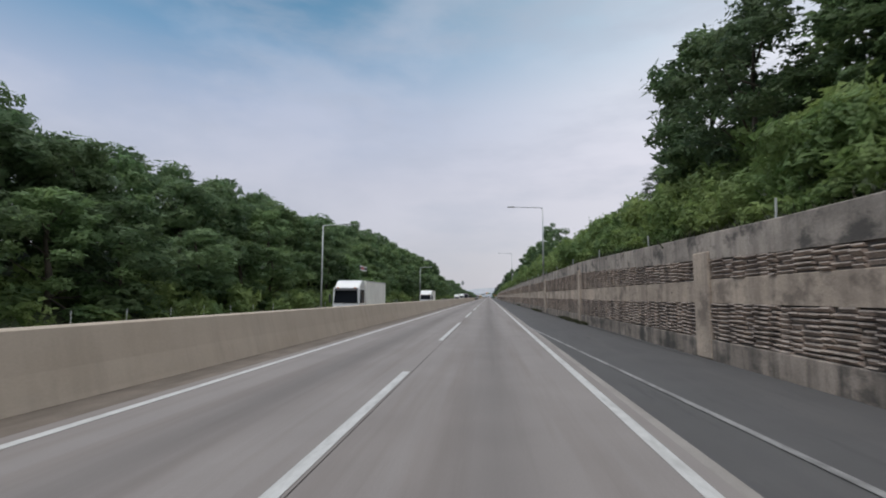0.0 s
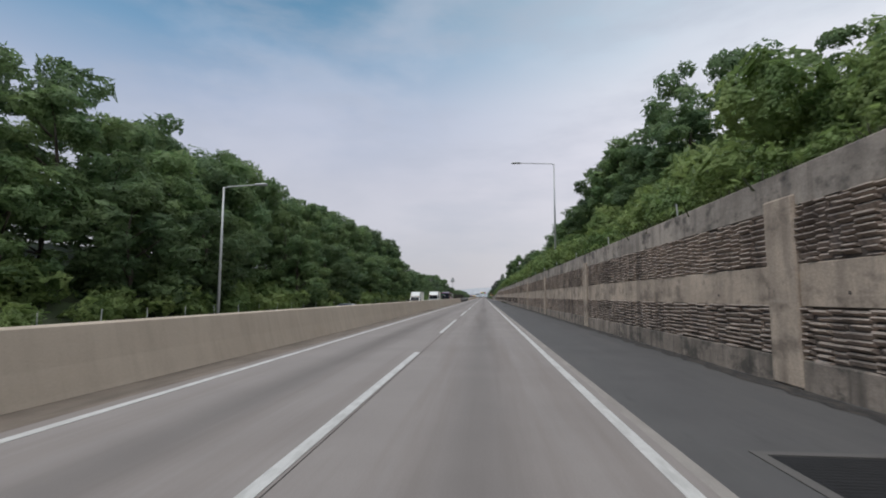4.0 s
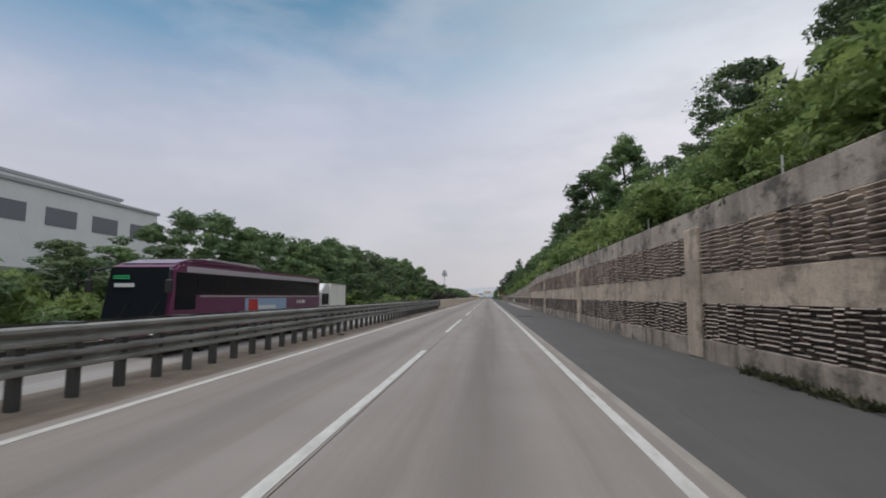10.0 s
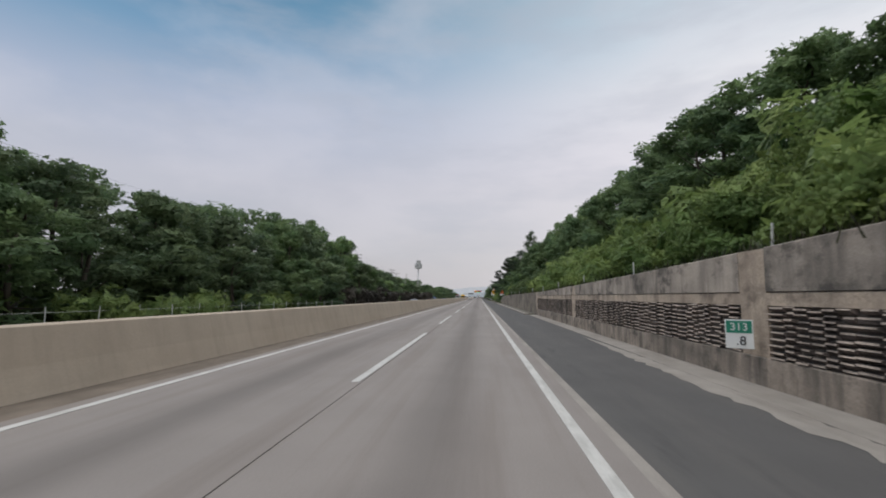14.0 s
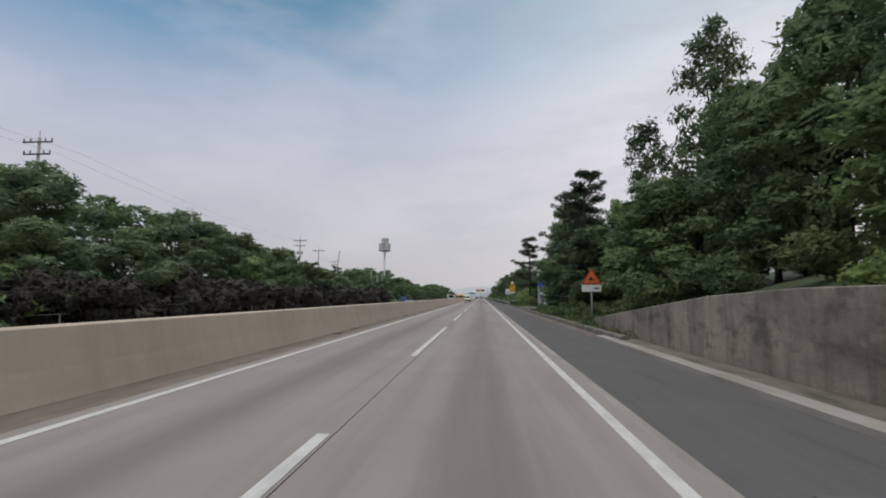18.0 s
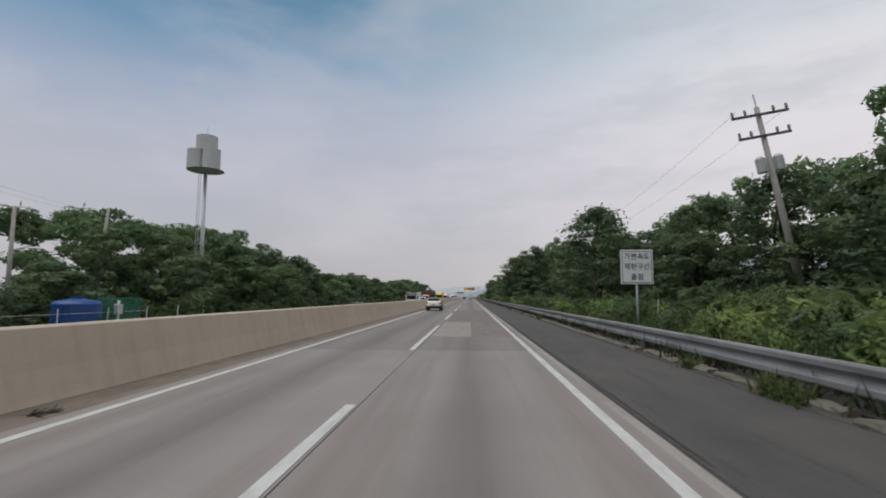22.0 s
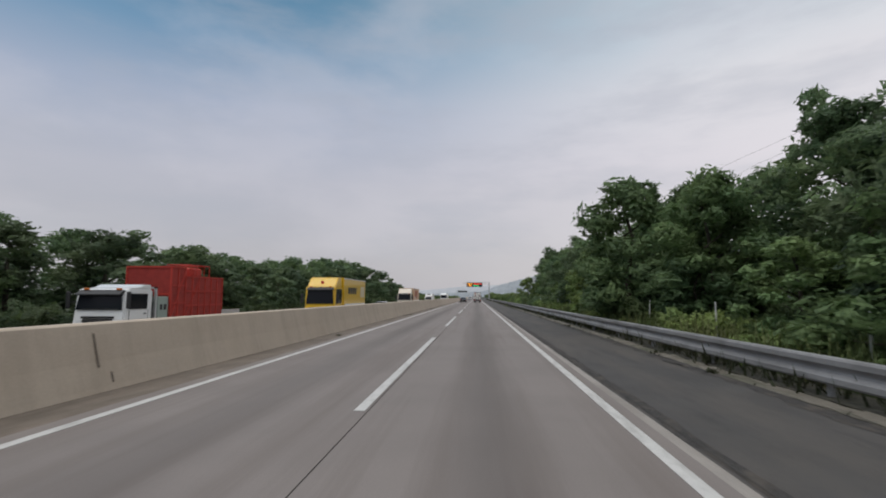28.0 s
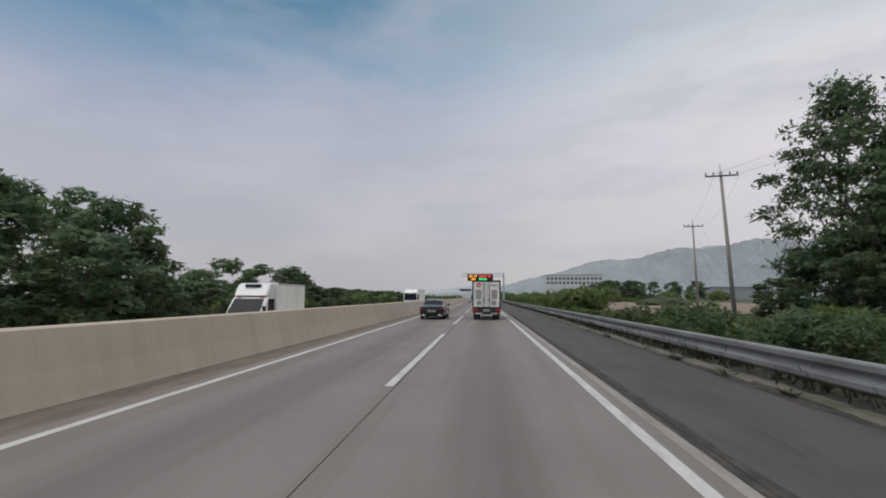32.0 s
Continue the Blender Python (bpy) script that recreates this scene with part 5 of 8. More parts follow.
def utility_pole(x, y, h, arms, lean=0.0, gear=False, across=True):
    t = thing("utility_pole", "grey concrete utility pole with insulators" if arms else "bare leaning concrete utility pole", "utility pole",
              pose(x, y, land(x, y), 0, lean, 0), "utility poles")
    H = h - t.location.z
    bm = bmesh.new()
    tube(bm, [(0, 0, -0.5), (0, 0, H)], [0.16, 0.095], 10)
    part("pole", bm, M_WOODPOLE, t, smooth=True)
    for i in range(arms):
        z = H - 0.35 - i * 0.9
        w = 1.15 - 0.1 * i
        part("crossarm", boxes((-w, w, -0.16, -0.09, z - 0.05, z + 0.05)), M_RAIL_POST, t)
        for sx in (-0.95, -0.5, 0.5, 0.95):
            b2 = bmesh.new()
            tube(b2, [(sx * w, -0.12, z + 0.05), (sx * w, -0.12, z + 0.14), (sx * w, -0.12, z + 0.28)], [0.03, 0.06, 0.045], 7)
            part("insulator", b2, M_EDGE, t)
    if arms:
        b2 = bmesh.new()
        tube(b2, [(0, 0, H), (0, 0, H + 0.55)], 0.03, 6)
        part("spike", b2, M_POLE, t)
    if gear:
        for sx in (-0.45, 0.45):
            b2 = bmesh.new()
            tube(b2, [(sx * 0.8, 0, H - 2.75), (sx * 0.8, 0, H - 2.7), (sx * 0.8, 0, H - 2.15), (sx * 0.8, 0, H - 2.05)], [0.15, 0.19, 0.19, 0.08], 12)
            part("transformer", b2, M_POLE, t)
    return t


POLES = [(-26.7, 344, 10.5, 1, 0, 0), (-31.9, 458.5, 13, 2, 0, 0), (-31, 476, 10.6, 1, 0, 0), (-31.6, 509, 11.6, 2, 0, 1), (-31.5, 518.5, 10.7, 1, 0, 0), (-29.3, 520, 10.6, 0, 8, 0), (-40.9, 559, 11.5, 2, 0, 0), (-26.4, 542, 8.5, 1, 0, 0), (-27.1, 552, 6.9, 0, 0, 0), (-28.0, 559.6, 8.2, 0, 5, 0),
         (13.3, 545, 9.55, 2, -10, 1), (15.5, 598, 10.0, 1, -5, 0), (15.7, 650, 10.7, 1, -3, 0), (19, 762, 10.4, 1, -2, 0), (17.5, 807, 10.7, 1, -2.5, 0), (26, 833, 10.7, 1, -1, 0), (-85, 290, 24, 1, 0, 0)]
for x, y, h, a, ln, g in POLES:
    utility_pole(x, y, h, a, ln, bool(g))


def cable(pts, sag, r=0.006):
    bm = bmesh.new()
    line = []
    for a, b in zip(pts, pts[1:]):
        for k in range(9):
            f = k / 9
            p = Vector(a).lerp(Vector(b), f)
            p.z -= sag * 4 * f * (1 - f)
            line.append(p)
    line.append(Vector(pts[-1]))
    tube(bm, line, r, 4)
    return tagged(mesh_ob("power_line", bm, M_IRON), "thin black overhead power line", "cable", "power lines")


for dx in (-0.9, 0.9):
    cable([(-26.7 + dx, 344, 10.3), (-31.9 + dx, 461, 12.6), (-31.6 + dx, 509, 11.2), (-40.9 + dx, 559, 11.1), (-40 + dx, 640, 10)], 0.9)
    cable([(11.8 + dx, 545, 9.2), (15.2 + dx, 598, 9.7), (15.7 + dx, 650, 10.4), (17 + dx, 705, 10.2), (19 + dx, 762, 10.2), (17.5 + dx, 807, 10.5), (26 + dx, 833, 10.5), (60, 900, 11)], 0.8)


# ---- signs ----
M_WHITE = material("white sign paint", (0.70, 0.71, 0.70), rough=0.45, vary=0.05, bump=0)
M_YELLOW = plain("yellow sign sheet", (0.78, 0.40, 0.03), 0.45)
M_ORANGE = plain("orange warning sheet", (0.62, 0.17, 0.03), 0.5)
M_RED = plain("red paint", (0.50, 0.03, 0.03), 0.45)
M_GREEN = plain("green sign sheet", (0.02, 0.20, 0.13), 0.45)
M_BLACK = plain("black paint", (0.015, 0.015, 0.016), 0.5)
M_BLUE = plain("blue plastic", (0.02, 0.12, 0.42), 0.4)
M_TANK = plain("deep blue plastic", (0.012, 0.06, 0.22), 0.45)
M_NAVY = plain("dark blue plate", (0.02, 0.03, 0.09), 0.5)


def lettering(text, size, mat, parent, m, name="lettering"):
    cu = bpy.data.curves.new("text", "FONT")
    cu.body, cu.size, cu.align_x, cu.align_y, cu.extrude = text, size, "CENTER", "CENTER", 0.002
    tmp = new("text", cu)
    me = bpy.data.meshes.new_from_object(tmp.evaluated_get(bpy.context.evaluated_depsgraph_get()))
    bpy.data.objects.remove(tmp)
    me.materials.clear()
    me.materials.append(mat)
    ob = new(name, me)
    ob.parent, ob.matrix_basis = parent, m
    return ob


def face(x, z, y=-0.03):
    """Upright lettering that looks back along the road."""
    return pose(x, y, z, 90, 0, 0)


def disc(bm, r, y0, y1, x, z, n=28):
    a = [bm.verts.new((x + r * math.cos(2 * math.pi * k / n), y0, z + r * math.sin(2 * math.pi * k / n))) for k in range(n)]
    b = [bm.verts.new((x + r * math.cos(2 * math.pi * k / n), y1, z + r * math.sin(2 * math.pi * k / n))) for k in range(n)]
    bm.faces.new(a)
    bm.faces.new(b[::-1])
    for k in range(n):
        bm.faces.new((a[k], b[k], b[(k + 1) % n], a[(k + 1) % n]))
    return bm


def sign_pole(t, top, r=0.05):
    bm = bmesh.new()
    tube(bm, [(0, 0.06, -0.3), (0, 0.06, top)], r, 10)
    part("pole", bm, M_POLE, t, smooth=True)


def make_signs():
    t = thing("speed_camera_sign", "yellow speed enforcement sign under a round 110 limit sign", "road sign", pose(6.35, 526.5, 0.2))
    sign_pole(t, 4.55, 0.06)
    part("yellow_board", boxes((-0.52, 0.52, -0.02, 0.02, 2.42, 3.82), bevel=0.008), M_YELLOW, t)
    part("white_board", boxes((-0.52, 0.52, -0.02, 0.02, 2.08, 2.40), bevel=0.008), M_WHITE, t)
    part("limit_disc", disc(bmesh.new(), 0.36, -0.02, 0.02, 0, 4.22), M_RED, t, "red-rimmed round limit sign")
    part("limit_face", disc(bmesh.new(), 0.27, -0.026, -0.021, 0, 4.22), M_WHITE, t)
    lettering("110", 0.27, M_BLACK, t, face(0, 4.22))
    part("camera_symbol", boxes((-0.25, 0.12, -0.027, -0.021, 3.56, 3.72), (0.14, 0.26, -0.027, -0.021, 3.60, 3.69)), M_BLACK, t)
    lettering("이동식", 0.30, M_BLACK, t, face(0, 3.32))
    lettering("단속구간", 0.24, M_BLACK, t, face(0, 3.02))
    lettering("Police", 0.22, M_BLACK, t, face(0, 2.75))
    part("lettering", boxes((-0.42, 0.42, -0.027, -0.021, 2.52, 2.57)), M_BLACK, t)
    lettering("1km 전방", 0.20, M_BLACK, t, face(0, 2.24))

    t = thing("information_sign", "square white sign with black lettering on a pole", "road sign", pose(6.45, 544.3, 0.15))
    sign_pole(t, 3.3)
    part("board", boxes((-0.62, 0.62, -0.02, 0.02, 1.98, 3.32), bevel=0.01), M_WHITE, t)
    part("rim", boxes((-0.57, 0.57, -0.025, -0.021, 3.25, 3.27), (-0.57, 0.57, -0.025, -0.021, 2.03, 2.05), (-0.57, -0.55, -0.025, -0.021, 2.05, 3.25), (0.55, 0.57, -0.025, -0.021, 2.05, 3.25)), M_BLACK, t)
    for z, w in ((3.05, "가변속도"), (2.65, "제한구간"), (2.25, "종점")):
        lettering(w, 0.27, M_BLACK, t, face(0, z))

    t = thing("warning_sign", "orange triangular warning sign over a white plate", "road sign", pose(6.45, 455.5, 0.35))
    sign_pole(t, 2.8)
    bm = bmesh.new()
    a = [bm.verts.new((x, y, z)) for y in (-0.02, 0.02) for x, z in ((-0.56, 2.02), (0.56, 2.02), (0, 2.95))]
    for f in ((0, 1, 2), (5, 4, 3), (0, 3, 4, 1), (1, 4, 5, 2), (2, 5, 3, 0)):
        bm.faces.new([a[i] for i in f])
    part("triangle", bm, M_RED, t, "red-edged orange triangle")
    bm = bmesh.new()
    a = [bm.verts.new((x, -0.026, z)) for x, z in ((-0.44, 2.09), (0.44, 2.09), (0, 2.82))]
    bm.faces.new(a)
    part("triangle_face", bm, M_ORANGE, t)
    part("symbol", boxes((-0.2, 0.16, -0.031, -0.027, 2.24, 2.31), (-0.1, 0.05, -0.031, -0.027, 2.31, 2.42)), M_BLACK, t)
    part("plate", boxes((-0.56, 0.56, -0.02, 0.02, 1.58, 1.98), bevel=0.008), M_WHITE, t)
    part("lettering", boxes((0.12, 0.4, -0.027, -0.021, 1.74, 1.82)), M_BLACK, t)

    for (x, y, z, a, b, post) in ((WALL_X - 0.13, 340.4, 1.02, "313", ".8", False), (6.9, 529.5, 0.95, "314", ".0", True)):
        t = thing("station_sign", "small green and white roadside distance marker", "road sign", pose(x - (0.0 if post else 0.26), y, z - 0.35, 0, 0, 0 if post else -32))
        if post:
            sign_pole(t, 0.75, 0.03)
        part("board", boxes((-0.23, 0.23, -0.015, 0.015, 0.0, 0.54), bevel=0.005), M_WHITE, t)
        part("upper_field", boxes((-0.21, 0.21, -0.02, -0.016, 0.29, 0.52)), M_GREEN, t)
        lettering(a, 0.20, M_WHITE, t, face(0, 0.40, -0.024))
        lettering(b, 0.24, M_BLACK, t, face(0.03, 0.14, -0.024))

    t = thing("median_station_sign", "small green and white distance marker on top of the median barrier", "road sign", pose(-6.86, 526.6, 1.08))
    sign_pole(t, 0.4, 0.03)
    part("board", boxes((-0.19, 0.19, -0.015, 0.015, 0.3, 1.03), bevel=0.005), M_WHITE, t)
    part("upper_field", boxes((-0.175, 0.175, -0.02, -0.016, 0.52, 1.015)), M_GREEN, t)
    lettering("50", 0.2, M_WHITE, t, face(-0.02, 0.62, -0.024))
    lettering("9", 0.17, M_BLACK, t, face(0.07, 0.41, -0.024))
    part("lettering", boxes((-0.14, 0.14, -0.024, -0.021, 0.74, 0.82), (-0.1, 0.1, -0.024, -0.021, 0.9, 0.96)), M_WHITE, t)
    part("plate", boxes((-0.15, -0.02, -0.02, -0.016, 0.35, 0.47)), M_NAVY, t)


make_signs()


def banner():
    t = thing("banner", "white cloth banner with red and black bars on the slope", "banner", pose(-20.3, 76.9, 5.75, 0, 0, 90) @ Matrix.Diagonal((0.83, 0.83, 0.83, 1)))
    bm = bmesh.new()
    n = 16
    vs = [[bm.verts.new((i * 5.6 / n, 0.05 * math.sin(i * 1.3) + yy, z - 0.10 * math.sin(math.pi * i / n))) for i in range(n + 1)] for z in (0.0, 0.95) for yy in (0, 0.012)]
    for a, b in ((vs[0], vs[2]), (vs[3], vs[1]), (vs[2], vs[3]), (vs[1], vs[0])):
        for i in range(n):
            bm.faces.new((a[i], a[i + 1], b[i + 1], b[i]))
    part("cloth", bm, M_WHITE, t)
    specs = [(0.2, 1.2, M_BLACK), (1.3, 2.9, M_RED), (3.1, 5.4, M_BLACK)]
    for a, b, mt in specs:
        part("lettering", boxes((a, b, -0.075, -0.068, 0.18, 0.66)), mt, t)
    for x in (0, 5.6):
        b2 = bmesh.new()
        tube(b2, [(x, 0, -5.5), (x, 0, 1.1)], 0.04, 6)
        part("post", b2, M_RAIL_POST, t)


banner()


def telecom_tower():
    t = thing("telecom_tower", "grey telecom mast with clustered round antenna screens", "tower", pose(-30.4, 578, 0))
    bm = bmesh.new()
    tube(bm, [(0, 0, -0.5), (0, 0, 16.2)], [0.24, 0.19], 14)
    part("mast", bm, M_POLE, t, smooth=True)
    bm = bmesh.new()
    for sx in (-0.22, 0.22):
        tube(bm, [(-0.5, sx - 0.3, 0), (-0.5, sx - 0.3, 16)], 0.03, 5)
    for i in range(40):
        tube(bm, [(-0.5, -0.52, 0.4 * i + 0.2), (-0.5, -0.08, 0.4 * i + 0.2)], 0.016, 4)
    part("ladder", bm, M_POLE, t)
    for k in range(3):
        a = radians(90 + 120 * k)
        bm = bmesh.new()
        tube(bm, [(1.05 * math.cos(a), 1.05 * math.sin(a), 15.9), (1.05 * math.cos(a), 1.05 * math.sin(a), 18.2)], 0.95, 22)
        part("antenna_drum", bm, M_SCREEN, t)
    bm = bmesh.new()
    tube(bm, [(0, 0, 18.2), (0, 0, 19.9)], 1.15, 22)
    part("antenna_drum", bm, M_SCREEN, t)
    bm = bmesh.new()
    tube(bm, [(0, 0, 15.6), (0, 0, 15.9)], [0.5, 2.0], 22)
    part("platform", bm, M_POLE, t)
    bm = bmesh.new()
    tube(bm, [(0, 0, 19.9), (0, 0, 21.2)], 0.03, 5)
    part("rod", bm, M_POLE, t)


M_SCREEN = material("perforated screen", (0.43, 0.435, 0.43), rough=0.7, vary=0.15, scale=6, fine=9, bump=0.3)
telecom_tower()


def huts():
    t = thing("guard_booth", "grey booth with a domed blue roof and white panels", "booth", pose(7.55, 490.6, 0.31))
    part("body", boxes((0, 1.9, 0, 1.9, 0.25, 2.75), bevel=0.25), M_BOOTH, t, "dull grey body")
    for z, w, hh in ((1.46, 1.62, 0.44), (2.14, 1.3, 0.27)):
        part("white_panel", boxes((0.12, w, -0.022, 0.0, z, z + hh)), M_WHITE, t)
    for z in (1.30, 1.98, 2.50):
        part("blue_band", boxes((-0.01, 1.91, -0.01, 1.91, z, z + 0.09), bevel=0.2), M_BLUE, t)
    bm = bmesh.new()
    rings = []
    for r, z in ((1.06, 2.70), (1.06, 2.88), (0.98, 3.08), (0.78, 3.28), (0.45, 3.42), (0.08, 3.47)):
        rings.append([bm.verts.new((0.95 + r * math.copysign(abs(math.cos(a)) ** 0.7, math.cos(a)), 0.95 + r * math.copysign(abs(math.sin(a)) ** 0.7, math.sin(a)), z)) for a in [2 * math.pi * k / 20 for k in range(20)]])
    for a, b in zip(rings, rings[1:]):
        for k in range(20):
            bm.faces.new((a[k], a[(k + 1) % 20], b[(k + 1) % 20], b[k]))
    bm.faces.new(rings[-1])
    part("roof", bm, M_BLUE, t, "domed blue roof")
    for b in ((0.1, 0.3, 0.1, 1.8, 0.0, 0.25), (1.6, 1.8, 0.1, 1.8, 0.0, 0.25)):
        part("skid", boxes(b), M_BLACK, t)
    t = thing("storage_container", "white metal storage box with a flat blue roof", "container", pose(7.9, 485.2, 0.32))
    part("body", boxes((0, 2.4, 0, 2.9, 0.0, 2.2), bevel=0.02), M_WHITE, t)
    for i in range(14):
        part("side_rib", boxes((-0.02, 0.0, 0.08, 2.82, 0.12 + i * 0.145, 0.12 + i * 0.145 + 0.1)), M_WHITE, t)
    shutter = part("roller_shutter", boxes((0.1, 2.3, -0.012, 0.004, 0.08, 2.12)), M_POLE, t, "grey roller shutter")
    for i in range(18):
        part("slat", boxes((0.12, 2.28, -0.03, -0.01, 0.1 + i * 0.112, 0.1 + i * 0.112 + 0.08)), M_POLE, shutter)
    part("roof", boxes((-0.25, 2.6, -0.35, 3.1, 2.2, 2.32), bevel=0.03), M_BLUE, t, "flat blue roof")
    for y0 in (-0.035, 2.84):
        part("corner_trim", boxes((-0.025, 0.05, y0, y0 + 0.1, 0, 2.2)), M_WHITE, t)
    ap = mesh_ob("pavement", boxes((5.45, 11.0, 481.5, 496, -0.1, 0.31)), M_BERM)
    tagged(ap, "rough mossy concrete apron under the huts", "pavement", kind="structure")
    t = thing("pipe_post", "thin grey pipe post beside the booth", "post", pose(7.75, 493.4, 0.31))
    bm = bmesh.new()
    tube(bm, [(0, 0, 0), (0, 0, 4.4)], 0.06, 8)
    part("pipe", bm, M_POLE, t)
    part("box", boxes((-0.15, 0.15, -0.12, 0.12, 4.1, 4.5), bevel=0.02), M_POLE, t)
    # far verge: blue tank, black cabinet
    t = thing("water_tank", "blue plastic water tank with a domed lid on the far verge", "water tank", pose(-19.8, 548.5, 0.0))
    bm = bmesh.new()
    tube(bm, [(0, 0, 0), (0, 0, 1.2), (0, 0, 1.34), (0, 0, 1.45)], [1.05, 1.05, 0.92, 0.3], 28)
    part("body", bm, M_TANK, t)
    bm = bmesh.new()
    for z in (0.35, 0.72, 1.08):
        tube(bm, [(0, 0, z - 0.03), (0, 0, z + 0.03)], 1.068, 28)
    part("hoop", bm, M_TANK, t)
    bm = bmesh.new()
    tube(bm, [(0, 0, 1.42), (0, 0, 1.54)], 0.3, 16)
    part("lid", bm, M_TANK, t)
    t = thing("mesh_fence", "green wire mesh fence beside the blue tank", "fence", pose(-19.6, 549.6, 0))
    for y in (0, 0.9, 3.3):
        b2 = bmesh.new()
        tube(b2, [(0, y, -0.6), (0, y, 1.5)], 0.03, 6)
        part("post", b2, M_GREEN, t)
    for z in (0.05, 1.46):
        b2 = bmesh.new()
        tube(b2, [(0, 0, z), (0, 3.3, z)], 0.02, 5)
        part("rail", b2, M_GREEN, t)
    b2 = bmesh.new()
    for i in range(34):
        box(b2, -0.008, 0.008, i * 0.1 - 0.008, i * 0.1 + 0.008, 0.05, 1.46)
    for i in range(14):
        box(b2, -0.008, 0.008, 0, 3.3, 0.1 * i + 0.1, 0.1 * i + 0.115)
    part("mesh", b2, M_GREEN, t)
    t = thing("meter_post", "short white post with a small grey meter box", "post", pose(-19.2, 550.6, -0.6))
    part("post", boxes((-0.05, 0.05, -0.05, 0.05, 0, 1.95), bevel=0.01), M_WHITE, t)
    part("meter", boxes((-0.12, 0.12, -0.2, 0.2, 1.2, 1.75), bevel=0.02), M_POLE, t)
    t = thing("equipment_cabinet", "black equipment cabinet on a white post", "cabinet", pose(-18.9, 524, 0))
    part("cabinet", boxes((-0.55, 0.55, -0.35, 0.35, 1.05, 2.3), bevel=0.03), M_BLACK, t)
    part("post", boxes((-0.18, 0.18, -0.18, 0.18, 0, 1.05), bevel=0.02), M_WHITE, t)


M_BOOTH = material("grey booth plastic", (0.28, 0.29, 0.32), rough=0.6, vary=0.12, scale=1.5)
huts()


def gantry():
    t = thing("message_gantry", "steel gantry with a lit variable message board over the road", "gantry", pose(0, 931, 0))
    for x in (6.6,):
        bm = bmesh.new()
        tube(bm, [(x, 0, -0.3), (x, 0, 9.4)], [0.3, 0.22], 12)
        part("column", bm, M_POLE, t)
    bm = bmesh.new()
    for z in (8.2, 9.2):
        for y in (-0.4, 0.4):
            tube(bm, [(-6.9, y, z), (6.6, y, z)], 0.07, 6)
    for i in range(14):
        x = -6.9 + i * 0.964
        tube(bm, [(x, -0.4, 8.2), (x + 0.96, -0.4, 9.2)], 0.04, 5)
        tube(bm, [(x, 0.4, 8.2), (x, 0.4, 9.2)], 0.04, 5)
    part("truss", bm, M_POLE, t)
    part("message_board", boxes((-5.2, 3.1, -0.75, -0.45, 6.7, 8.9), bevel=0.05), M_BLACK, t)
    rows = [(7.95, 8.6, [(-4.6, -3.3, M_AMBER), (-3.0, -1.9, M_AMBER), (-1.4, 0.1, M_LRED), (0.3, 1.4, M_LRED), (1.6, 2.6, M_LRED)]),
            (7.0, 7.65, [(-4.0, -2.4, M_AMBER), (-1.6, -0.2, M_LGREEN), (0.0, 1.4, M_LGREEN)])]
    for z0, z1, cells in rows:
        for a, b, mt in cells:
            n = int((b - a) / 0.28)
            bm = bmesh.new()
            for i in range(n):
                for j in range(2):
                    box(bm, a + i * 0.28, a + i * 0.28 + 0.2, -0.77, -0.751, z0 + j * 0.33, z0 + j * 0.33 + 0.24)
            part("lamp_field", bm, mt, t)
    t = thing("far_gantry", "grey overhead sign gantry over the far carriageway", "gantry", pose(0, 1120, 0))
    for x in (-18.5, -6.9):
        bm = bmesh.new()
        tube(bm, [(x, 0, -0.3), (x, 0, 7.6)], 0.22, 10)
        part("column", bm, M_POLE, t)
    bm = bmesh.new()
    for z in (6.4, 7.4):
        tube(bm, [(-18.5, 0, z), (-6.9, 0, z)], 0.1, 6)
    part("truss", bm, M_POLE, t)
    part("board", boxes((-17, -8.5, -0.3, -0.1, 5.4, 7.0)), M_RAIL_POST, t)


M_AMBER = plain("amber lamps", (1.0, 0.38, 0.03), 0.5, emit=1.6)
M_LRED = plain("red lamps", (1.0, 0.05, 0.03), 0.5, emit=1.3)
M_LGREEN = plain("green lamps", (0.05, 0.9, 0.25), 0.5, emit=1.0)
gantry()


def far_building(name, label, x0, x1, y0, y1, z0, z1, floors, bays, facade, mats):
    """A plain industrial building; facade 'side' looks to +x (the road), 'end' looks to -y."""
    t = thing(name, label, "building", pose(x0, y0, z0))
    W, D, H = x1 - x0, y1 - y0, z1 - z0
    part("wall", boxes((0, W, 0, D, -12, H)), mats[0], t)
    part("roof", boxes((-0.5, W + 0.5, -0.5, D + 0.5, H, H + 0.7)), mats[1], t)
    L = D if facade == "side" else W
    for f in range(floors):
        za = H * (0.18 + 0.8 * f / floors)
        zb = za + H * 0.42 / floors
        for b in range(bays):
            a0 = L * (b + 0.18) / bays
            a1 = L * (b + 0.82) / bays
            w = part("window", boxes((W, W + 0.1, a0, a1, za, zb)) if facade == "side" else boxes((a0, a1, -0.1, 0, za, zb)), mats[2], t)
    return t


